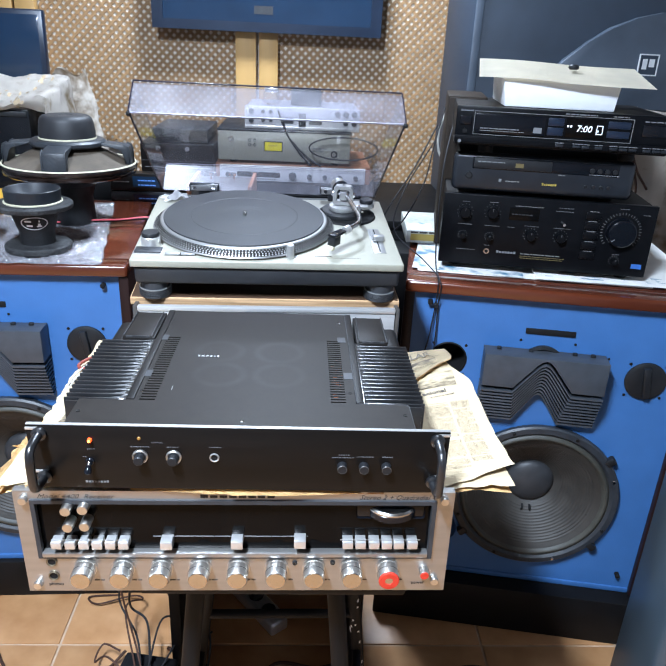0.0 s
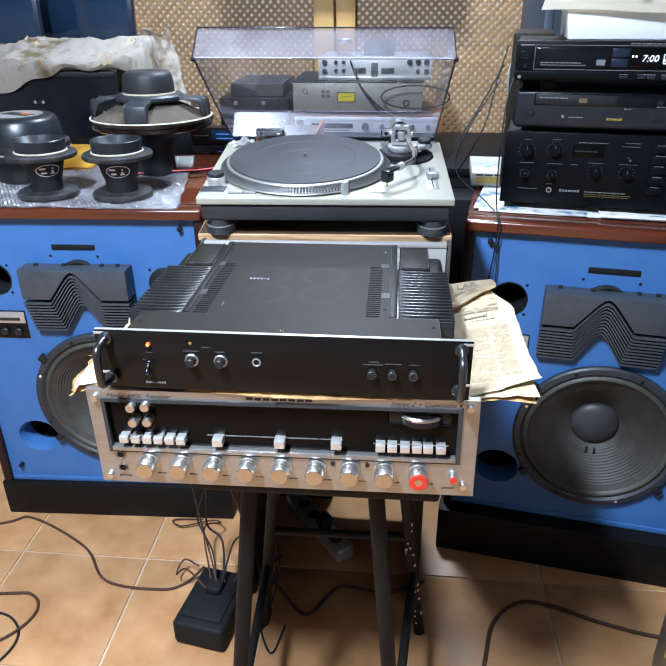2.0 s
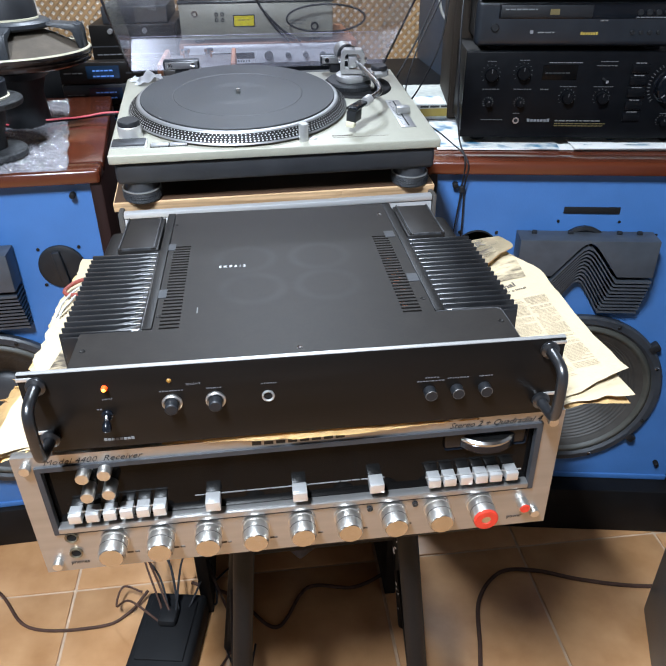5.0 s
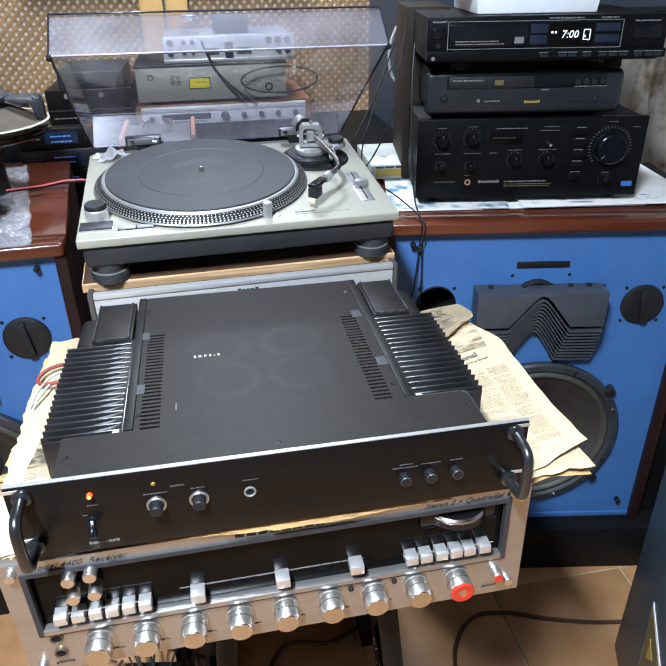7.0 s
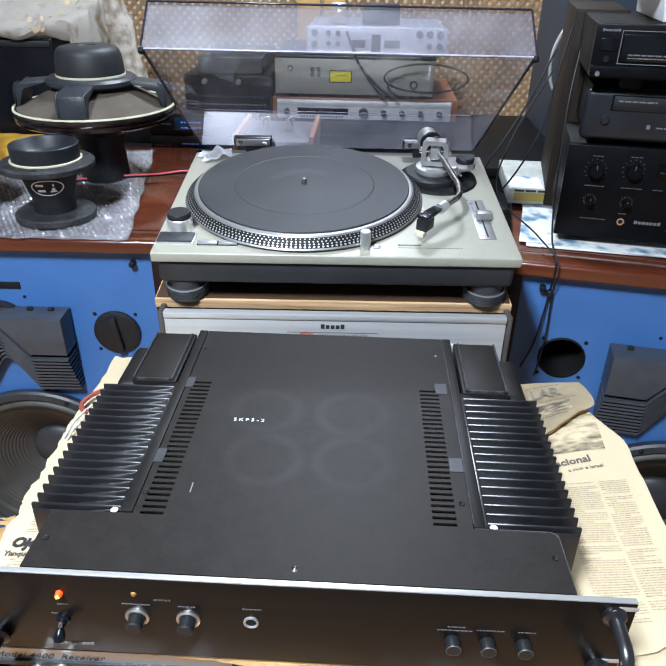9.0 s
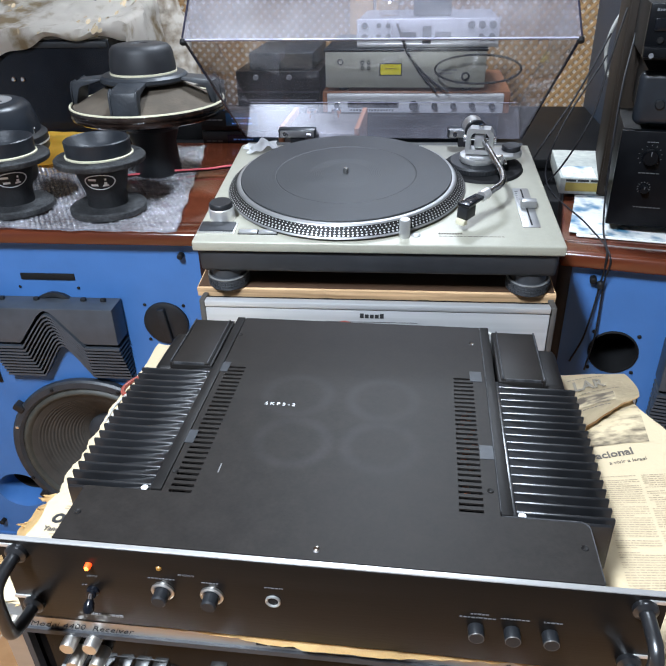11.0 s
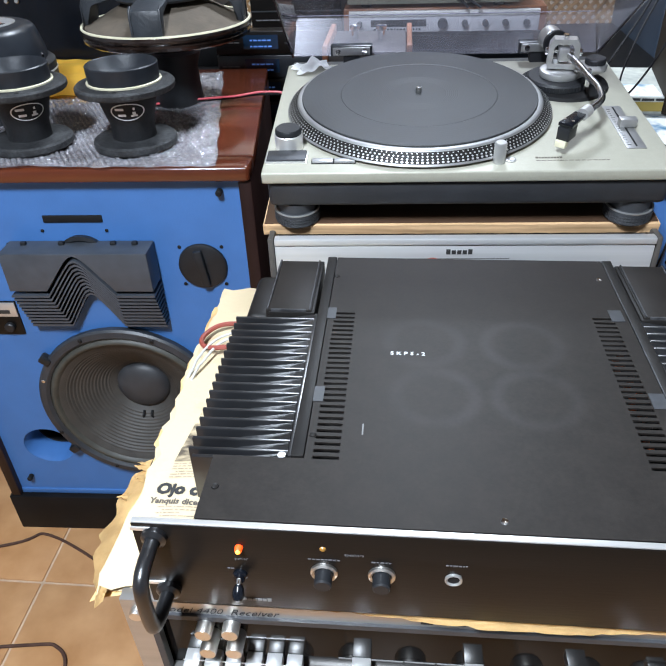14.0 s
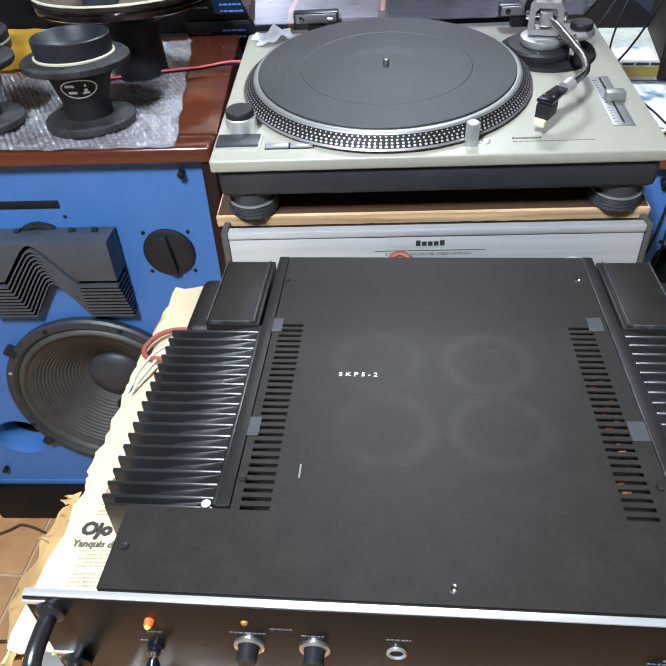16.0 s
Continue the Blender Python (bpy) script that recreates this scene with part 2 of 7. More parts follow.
GOLD_PRINT = mat("gold_print", (0.34, 0.25, 0.05), 0.5, 0.0, 0.1, 60)
YELLOW = mat("yellow_sticker", (0.85, 0.72, 0.02), 0.5, 0.0, 0.05, 60)
RED = mat("red_plastic", (0.65, 0.04, 0.02), 0.4, 0.0, 0.15, 80)
ORANGE = mat("orange_part", (0.5, 0.13, 0.04), 0.5, 0.0, 0.15, 80)
PINK_CABLE = mat("pink_red_cable", (0.55, 0.07, 0.09), 0.45, 0.0, 0.15, 80)
RED_CABLE = mat("rust_red_cable", (0.22, 0.045, 0.03), 0.55, 0.0, 0.15, 80)
BROWN_CABLE = mat("brown_cable", (0.07, 0.036, 0.025), 0.7, 0.0, 0.3, 80, spec=0.2)
GREY_CABLE = mat("pale_grey_cable", (0.42, 0.41, 0.38), 0.5, 0.0, 0.1, 80)
BLACK_CABLE = mat("black_cable", (0.015, 0.015, 0.017), 0.6, 0.0, 0.2, 80, spec=0.25)
FABRIC = mat("leaf_print_cotton", (0.2, 0.14, 0.085), 0.9, 0.0, 0.3, 34, 0.4, 300, tint=(0.46, 0.41, 0.35), ramp=(0.4, 0.56))
CLOTH = mat("floral_cotton", (0.33, 0.24, 0.14), 0.9, 0.0, 0.2, 26, 0.4, 400, tint=(0.58, 0.53, 0.47), ramp=(0.38, 0.50))
CLOTH_TAN = mat("floral_print_tan", (0.5, 0.38, 0.24), 0.9, 0.0, 0.3, 60, 0.2, 500)
STYRO = mat("white_foam_box", (0.78, 0.79, 0.82), 0.8, 0.0, 0.04, 40, 0.2, 300)
CARD = mat("beige_card", (0.66, 0.6, 0.48), 0.75, 0.0, 0.1, 20, 0.1, 200)
GLASS_DARK = mat("dark_screen_glass", (0.012, 0.03, 0.062), 0.1, 0.0, 0.2, 8, rvar=0.05, coat=0.4)
NAVY = mat("navy_plastic", (0.008, 0.016, 0.034), 0.3, 0.0, 0.2, 20, rvar=0.06)
WINDOW_DARK = mat("dark_dial_glass", (0.0035, 0.0032, 0.0032), 0.07, 0.0, 0.2, 8, rvar=0.02, spec=0.11)
EV_DARK = mat("darkened_horn_grey", (0.03, 0.044, 0.066), 0.5, 0.0, 0.2, 12, 0.3, 400)
EV_GREY = mat("dark_grey_textured_paint", (0.07, 0.09, 0.12), 0.45, 0.0, 0.2, 12, 0.3, 400)
SLATE = mat("slate_blue_paint", (0.045, 0.066, 0.085), 0.42, 0.0, 0.25, 7, 0.1, 160, coat=0.1)
TAPE = mat("grey_tape", (0.026, 0.028, 0.032), 0.5, 0.0, 0.4, 160)
TISSUE = mat("white_tissue", (0.82, 0.82, 0.82), 0.9, 0.0, 0.06, 60, 0.2, 300)
YELLOW_PAD = mat("yellow_padded_envelope", (0.72, 0.42, 0.05), 0.6, 0.0, 0.2, 20, 0.2, 120)
MAG_BLUE = mat("magazine_blue", (0.08, 0.3, 0.5), 0.4, 0.0, 0.4, 30, tint=(0.72, 0.73, 0.7), ramp=(0.42, 0.52), detail=3.0)
BOOK = mat("pale_printed_cover", (0.4, 0.42, 0.4), 0.45, 0.0, 0.3, 70, tint=(0.55, 0.56, 0.5))
MAG_WHITE = mat("magazine_white", (0.8, 0.8, 0.77), 0.4, 0.0, 0.1, 30)
BUBBLE = clear("bubble_film", (0.93, 0.93, 0.945), 0.06, 0.24, 0.24)
JAR = clear("clear_glass", (0.94, 0.95, 0.95), 0.03, 0.1, 0.03)
LID = clear("smoked_clear_acrylic", (0.88, 0.875, 0.895), 0.05, 0.02, 0.045)
LID_HAZE = clear("hazy_clear_acrylic", (0.88, 0.87, 0.93), 0.3, 0.07, 0.10)
LID_DUST = clear("dusty_clear_acrylic", (0.86, 0.86, 0.92), 0.22, 0.02, 0.13)
LID_EDGE = mat("dark_acrylic_edge", (0.03, 0.028, 0.045), 0.15, 0.0, 0.3, 40, rvar=0.05)
LID_GLINT = mat("acrylic_rim_glint", (0.45, 0.44, 0.55), 0.2, 0.0, 0.3, 40, rvar=0.05)
WARM_LED = glow("warm_pilot_lamp", (1.0, 0.07, 0.008), 1.6)
LED_CORE = glow("bright_pilot_core", (1.0, 0.42, 0.06), 3.0)
DIM_LED = mat("amber_pilot_lamp", (0.3, 0.15, 0.03), 0.3, 0.0, 0.1, 60)
DISH = mat("blue_black_dish", (0.014, 0.017, 0.022), 0.4, 0.0, 0.3, 60, 0.15, 400)
DISPLAY = glow("white_blue_display", (0.85, 0.92, 1.0), 0.75)
DISPLAY_BLUE = glow("blue_display", (0.1, 0.25, 0.7), 0.2)
LAMP_GLOW = glow("lamp_diffuser", (0.86, 0.96, 1.0), 9.0)


# ---------------------------------------------------------------- mesh helpers
def link_mesh(name, bm, material, smooth=35):
    me = bpy.data.meshes.new(name)
    bm.normal_update()
    bm.to_mesh(me)
    bm.free()
    if material:
        me.materials.append(material)
    if smooth:
        for p in me.polygons:
            p.use_smooth = True
        me.set_sharp_from_angle(angle=radians(smooth))
    return new(name, me)


def part(name, bm, material, parent, label="", smooth=35, kind="", at=None):
    ob = link_mesh(name, bm, material, smooth)
    ob.parent = parent
    if at is not None:
        ob.matrix_basis = at
    return tagged(ob, label=label, kind=kind)


def thing(name, m, label, category, group="", kind=""):
    ob = new(name)
    ob.empty_display_size = 0.05
    ob.matrix_basis = m
    return tagged(ob, label, category, group, kind)


def single(name, bm, material, m, label, category, group="", kind="", smooth=35):
    ob = link_mesh(name, bm, material, smooth)
    ob.matrix_basis = m
    return tagged(ob, label, category, group, kind)


def box(x0, x1, y0, y1, z0, z1, bev=0.0, seg=2, bm=None, m=None):
    bm = bm or bmesh.new()
    vs = [bm.verts.new((x, y, z)) for z in (z0, z1) for y in (y0, y1) for x in (x0, x1)]
    fs = [bm.faces.new([vs[i] for i in q]) for q in ((0, 2, 3, 1), (4, 5, 7, 6), (0, 1, 5, 4), (2, 6, 7, 3), (0, 4, 6, 2), (1, 3, 7, 5))]
    if m is not None:
        bmesh.ops.transform(bm, matrix=m, verts=vs)
    if bev:
        es = list({e for f in fs for e in f.edges})
        bmesh.ops.bevel(bm, geom=es, offset=bev, segments=seg, affect="EDGES", profile=0.5)
    return bm


def lathe(profile, seg=32, bm=None, m=None, close=False):
    """Turns (radius, height) pairs round z."""
    bm = bm or bmesh.new()
    rings = []
    for r, h in profile:
        if r < 1e-6:
            rings.append([bm.verts.new((0, 0, h))])
        else:
            rings.append([bm.verts.new((r * math.cos(2 * math.pi * i / seg), r * math.sin(2 * math.pi * i / seg), h)) for i in range(seg)])
    for a, b in zip(rings, rings[1:]):
        for i in range(seg):
            j = (i + 1) % seg
            if len(a) == 1 and len(b) == 1:
                continue
            if len(a) == 1:
                bm.faces.new((a[0], b[j], b[i]))
            elif len(b) == 1:
                bm.faces.new((a[i], a[j], b[0]))
            else:
                bm.faces.new((a[i], a[j], b[j], b[i]))
    if close:
        for ring in (rings[0], rings[-1]):
            if len(ring) > 2:
                bm.faces.new(ring)
    if m is not None:
        bmesh.ops.transform(bm, matrix=m, verts=[v for r in rings for v in r])
    bmesh.ops.recalc_face_normals(bm, faces=bm.faces)
    return bm


def cyl(r, h, bev=0.0, seg=24, bm=None, m=None, z0=0.0, r2=None):
    r2 = r if r2 is None else r2
    b = min(bev, r * 0.5, h * 0.45)
    prof = [(0, z0), (r - b, z0), (r, z0 + b), (r2, z0 + h - b), (r2 - b, z0 + h), (0, z0 + h)] if b else [(0, z0), (r, z0), (r2, z0 + h), (0, z0 + h)]
    return lathe(prof, seg, bm, m)


FRONT = pose(0, 0, 0, 90)  # a turned form whose axis points to the viewer (-y)


def front(x, y, z):
    return pose(x, y, z) @ FRONT


def smooth_points(pts, n=6, closed=False):
    """A Catmull-Rom line through the points."""
    pts = [Vector(p) for p in pts]
    out = []
    ext = [2 * pts[0] - pts[1]] + pts + [2 * pts[-1] - pts[-2]]
    for i in range(1, len(ext) - 2):
        a, b, c, d = ext[i - 1:i + 3]
        for k in range(n):
            t = k / n
            out.append(0.5 * (2 * b + (c - a) * t + (2 * a - 5 * b + 4 * c - d) * t * t + (3 * b - a - 3 * c + d) * t ** 3))
    out.append(pts[-1])
    return out


def tube(pts, r, seg=8, n=6, bm=None, caps=True, smooth=True):
    bm = bm or bmesh.new()
    line = smooth_points(pts, n) if smooth else [Vector(p) for p in pts]
    rings = []
    up = Vector((0, 0, 1))
    for i, p in enumerate(line):
        d = (line[min(i + 1, len(line) - 1)] - line[max(i - 1, 0)])
        if d.length < 1e-9:
            d = Vector((0, 1, 0))
        d.normalize()
        if abs(d.dot(up)) > 0.95:
            up = Vector((1, 0, 0)) if abs(d.x) < 0.9 else Vector((0, 1, 0))
        s = d.cross(up).normalized()
        u = s.cross(d).normalized()
        up = u
        rings.append([bm.verts.new(p + r * (math.cos(2 * math.pi * k / seg) * s + math.sin(2 * math.pi * k / seg) * u)) for k in range(seg)])
    for a, b in zip(rings, rings[1:]):
        for k in range(seg):
            j = (k + 1) % seg
            bm.faces.new((a[k], a[j], b[j], b[k]))
    if caps:
        bm.faces.new(rings[0])
        bm.faces.new(rings[-1])
    bmesh.ops.recalc_face_normals(bm, faces=bm.faces)
    return bm


def prism(poly, y0, y1, bm=None, m=None, bev=0.0):
    """A polygon in x, z drawn out along y."""
    bm = bm or bmesh.new()
    a = [bm.verts.new((x, y0, z)) for x, z in poly]
    b = [bm.verts.new((x, y1, z)) for x, z in poly]
    fs = [bm.faces.new(a), bm.faces.new(b[::-1])]
    n = len(poly)
    for i in range(n):
        j = (i + 1) % n
        fs.append(bm.faces.new((a[j], a[i], b[i], b[j])))
    if m is not None:
        bmesh.ops.transform(bm, matrix=m, verts=a + b)
    if bev:
        es = list({e for f in fs[:2] for e in f.edges})
        bmesh.ops.bevel(bm, geom=es, offset=bev, segments=2, affect="EDGES", profile=0.5)
    bmesh.ops.recalc_face_normals(bm, faces=bm.faces)
    return bm


def holed(outline, holes, y0, y1):
    """A sheet in x, z with holes through it, from y0 to y1."""
    bm = bmesh.new()
    for loop in [outline] + holes:
        vs = [bm.verts.new((x, y0, z)) for x, z in loop]
        for i in range(len(vs)):
            bm.edges.new((vs[i], vs[(i + 1) % len(vs)]))
    bmesh.ops.triangle_fill(bm, use_beauty=True, edges=bm.edges[:])
    ret = bmesh.ops.extrude_face_region(bm, geom=bm.faces[:])
    vs = [g for g in ret["geom"] if isinstance(g, bmesh.types.BMVert)]
    bmesh.ops.translate(bm, vec=(0, y1 - y0, 0), verts=vs)
    bmesh.ops.recalc_face_normals(bm, faces=bm.faces)
    return bm


def circle(cx, cz, r, n=40, rz=None):
    rz = rz or r
    return [(cx + r * math.cos(2 * math.pi * i / n), cz + rz * math.sin(2 * math.pi * i / n)) for i in range(n)]


def rect(x0, x1, z0, z1):
    return [(x0, z0), (x1, z0), (x1, z1), (x0, z1)]


def sheet(nx, ny, f, thick=0.0, bm=None):
    """A grid whose points f(u, v) gives, u and v from 0 to 1."""
    bm = bm or bmesh.new()
    g = [[bm.verts.new(f(i / nx, j / ny)) for i in range(nx + 1)] for j in range(ny + 1)]
    fs = [bm.faces.new((g[j][i], g[j][i + 1], g[j + 1][i + 1], g[j + 1][i])) for j in range(ny) for i in range(nx)]
    if thick:
        bmesh.ops.solidify(bm, geom=fs, thickness=thick)
    return bm


def lettering(text, size, material, parent, m, name="lettering", label="", align="LEFT", shear=0.0, bold=0.0, wide=1.0):
    """Words in the built-in font as a thin mesh; the text's plane is the x, y of m."""
    cu = bpy.data.curves.new(name, "FONT")
    cu.body, cu.size, cu.align_x, cu.shear, cu.offset, cu.extrude = text, size, align, shear, bold, 0.00015
    cu.resolution_u = 2
    tmp = bpy.data.objects.new(name, cu)
    me = bpy.data.meshes.new_from_object(tmp)
    bpy.data.objects.remove(tmp)
    me.materials.clear()
    me.materials.append(material)
    ob = new(name, me)
    ob.parent = parent
    ob.matrix_basis = m @ Matrix.Diagonal((wide, 1, 1, 1))
    return tagged(ob, label=label)


def words(x0, x1, z, h, y, seed, bm=None, word=(2.0, 6.0)):
    """A line of small bars, as writing too small to read, on a front at y."""
    rnd = random.Random(seed)
    bm = bm or bmesh.new()
    x = x0
    while x < x1:
        w = min(h * rnd.uniform(*word), x1 - x)
        if w > h * 0.6:
            box(x, x + w, y - 0.0003, y + 0.0002, z, z + h, bm=bm)
        x += w + h * 0.8
    return bm


def marks(x0, x1, z, h, y, n, fill=0.78):
    """A row of n even bars in place of a maker's name."""
    bm = bmesh.new()
    p = (x1 - x0) / n
    for k in range(n):
        box(x0 + p * k, x0 + p * (k + fill), y - 0.0003, y + 0.0002, z, z + h * (1.0 if k in (0, n - 1) else 0.8), bm=bm)
    return bm


def flat_text(x, y, z):
    """The pose of lettering on a front that faces -y."""
    return pose(x, y, z, 90)


# ---------------------------------------------------------------- the room
XW0, XW1, YW0, YW1, ZC = -2.3, 1.55, -2.2, 2.94, 2.45
single("wall_north", box(XW0 - 0.1, XW1 + 0.1, YW1, YW1 + 0.12, 0, ZC), BACKING, pose(0, 0, 0), "pale backing board wall behind the wooden lattice", "wall", kind="structure")
# These walls close the room; their grey is lowered to cut bounced light.
single("wall_south", box(XW0 - 0.1, XW1 + 0.1, YW0 - 0.12, YW0, 0, ZC), WALL, pose(0, 0, 0), "plain wall out of view, greyed to cut bounced light", "wall", kind="structure")
single("wall_west", box(XW0 - 0.12, XW0, YW0, YW1, 0, ZC), WALL, pose(0, 0, 0), "plain wall, greyed to cut bounced light", "wall", kind="structure")
single("wall_east", box(XW1, XW1 + 0.12, YW0, YW1, 0, ZC), WALL, pose(0, 0, 0), "plain wall, greyed to cut bounced light", "wall", kind="structure")
# Ceiling is out of view; its dark brown holds down bounced light.
single("ceiling", box(XW0 - 0.1, XW1 + 0.1, YW0 - 0.1, YW1 + 0.1, ZC, ZC + 0.1), CEIL, pose(0, 0, 0), "unseen brown ceiling, dark to cut bounced light", "ceiling", kind="structure")
floor = single("floor", box(XW0 - 0.1, XW1 + 0.1, YW0 - 0.1, YW1 + 0.1, -0.12, -0.004), GROUT, pose(0, 0, 0), "terracotta tiled floor with pale cement joints", "floor", kind="structure")

for lx, ly, lp, lsx, lsy in LAMPS:
    lamp = thing("ceiling_lamp", pose(lx, ly, ZC), "white linear ceiling lamp, switched on", "lamp", "ceiling lamps")
    part("housing", box(-lsx / 2 - 0.02, lsx / 2 + 0.02, -lsy / 2 - 0.02, lsy / 2 + 0.02, -0.035, 0.0, 0.004), WHITE_METAL, lamp)
    part("diffuser", box(-lsx / 2, lsx / 2, -lsy / 2, lsy / 2, -0.044, -0.036, 0.002), LAMP_GLOW, lamp, "glowing white diffuser")


# lattice on the far wall, between upright pine boards
def lattice_panel(x0, x1, z0, z1, y, step):
    pan = thing("lattice_panel", pose(x0, y, z0), "brown diagonal wooden lattice panel on the wall", "lattice", "lattice panels", "structure")
    w, h, t = x1 - x0, z1 - z0, 0.0105
    part("frame_bar", box(-0.012, w + 0.012, -0.014, 0.0035, -0.02, 0.0, 0.002), LATTICE, pan)
    for sign, yy in ((1, -0.0006), (-1, 0.0006)):
        c = -h if sign == 1 else 0.0
        while c < (w if sign == 1 else w + h):
            # the line x = c + z (sign 1) or x = c - z (sign -1), cut to the panel
            za, zb = (max(0, -c), min(h, w - c)) if sign == 1 else (max(0, c - w), min(h, c))
            if zb - za > 0.02:
                xa, xb = c + sign * za, c + sign * zb
                ln = math.hypot(xb - xa, zb - za)
                m = pose((xa + xb) / 2, yy, (za + zb) / 2, 0, -math.degrees(math.atan2(zb - za, xb - xa)), 0)
                part("slat", box(-ln / 2, ln / 2, -0.0016, 0.0016, -t / 2, t / 2), LATTICE, pan, smooth=0, at=m)
            c += step
    return pan


YL = 2.9360
lattice_panel(-0.112, 1.5, 0.80, 2.10, YL, 0.0315)
lattice_panel(-1.02, -0.276, 0.80, 1.62, YL, 0.0315)
lattice_panel(-1.95, -1.18, 0.80, 1.62, YL, 0.0315)
for bx0, bx1 in ((-0.276, -0.197), (-0.186, -0.112), (-1.18, -1.103), (-1.093, -1.02)):
    single("trim", box(bx0, bx1, 2.885, 2.925, 0.0, 2.42, 0.003), PINE, pose(0, 0, 0), "upright varnished pine board on the wall", "board", "wall boards", "structure")
single("low_panel", box(-1.95, 1.5, 2.86, 2.93, 0.0, 0.80, 0.004), BLACK_WOOD, pose(0, 0, 0), "dark painted panel below the lattice", "panel", kind="structure")


# ---------------------------------------------------------------- studio loudspeakers
def woofer_cone(parent, x, z):
    R = 0.193
    w = part("woofer", lathe([(R - 0.002, 0.0), (R, 0.004), (R, 0.013), (R - 0.004, 0.017), (R - 0.016, 0.018), (R - 0.022, 0.013)], 96), CAST, parent, "round black cast woofer frame", at=front(x, -0.002, z))
    prof = [(R - 0.020, 0.013)]
    for k in range(9):
        a = math.pi * k / 8
        prof.append((R - 0.022 - 0.017 * k / 8, 0.010 + 0.007 * math.sin(a)))
    part("surround", lathe(prof, 96), SURROUND, w, "olive grey treated cloth surround")
    prof = []
    r0, r1 = R - 0.039, 0.056
    n = 84
    for k in range(n + 1):
        u = k / n
        r = r0 + (r1 - r0) * u
        d = 0.010 - 0.072 * u ** 1.12
        if 0.12 < u < 0.86:
            d += 0.0007 * math.sin((u - 0.12) * 2 * math.pi * 17)
        prof.append((r, d))
    part("cone", lathe(prof, 96), CONE, w, "ribbed dark paper cone")
    part("dust_dome", lathe([(0.057, -0.064)] + [(0.057 * math.cos(a), -0.062 + 0.024 * math.sin(a)) for a in [math.pi / 2 * k / 8 for k in range(9)]], 64), DOME, w, "black domed dust cap")
    for sx in (-0.009, 0.009):
        part("lead_eyelet", tube([(sx, -0.066, -0.050), (sx, -0.072, -0.042), (sx * 1.2, -0.08, -0.044)], 0.0028, 6, 3), BLACK_RUBBER, w)
    for a in range(8):
        an = radians(22.5 + a * 45)
        part("bolt", cyl(0.0042, 0.004, 0.001, 10), CHROME if a % 3 == 0 else BLACK_SATIN, w, at=pose((R - 0.010) * math.cos(an), (R - 0.010) * math.sin(an), 0.016))
    for an in (38, 142, 218, 322):
        a = radians(an)
        c = part("clamp", box(-0.014, 0.009, -0.009, 0.009, 0.002, 0.021, 0.004), BLACK_PLASTIC, w, "black woofer mounting clamp", at=pose((R + 0.004) * math.cos(a), (R + 0.004) * math.sin(a), 0, 0, 0, an))
    return w


def acoustic_lens(parent, x, z):
    """Stacked bent plates under a folded cover: x is its middle, z its top."""
    W, D = 0.129, 0.054

    def arch(foot, low, rise):
        """Right to left over the folded middle: a rounded ridge between two feet."""
        half = [(foot, 0.0), (foot * 0.55, 0.52), (foot * 0.30, 0.80), (foot * 0.15, 0.945)]
        return [(x, low + rise * h) for x, h in half] + [(0.0, low + rise)] + [(-x, low + rise * h) for x, h in half[::-1]]
    top = arch(0.062, z - 0.074, 0.071)
    ln = part("acoustic_lens", prism([(-W, z), (W, z), (W, z - 0.074)] + top + [(-W, z - 0.074)], -D, -0.004, bev=0.0010), LENS_GREY, parent, "charcoal folded-plate acoustic lens", at=pose(x, 0, 0))
    for k in range(10):
        zz = z - 0.0825 - 0.0093 * k
        dy = 0.0036 * k
        pts = [(W, zz)] + arch(0.0615 - 0.0012 * k, zz, 0.0705) + [(-W, zz)]
        low = [(px, pz - 0.0044) for px, pz in pts][::-1]
        part("lens_plate", prism(pts + low, -D + dy, -0.003, bev=0.0), LENS_GREY, ln, smooth=30)
    for sx in (-0.098, -0.03, 0.062, 0.1):
        part("lug", box(sx - 0.005, sx + 0.005, -D * 0.4, -D * 0.4 + 0.008, z - 0.002, z + 0.006, 0.002), BLACK_PLASTIC, ln)
    part("horn_throat", lathe([(0.046, 0.0), (0.048, 0.010), (0.041, 0.012), (0.03, 0.004)], 40), BLACK_PLASTIC, ln, at=front(0.0, -0.001, z - 0.036))
    return ln


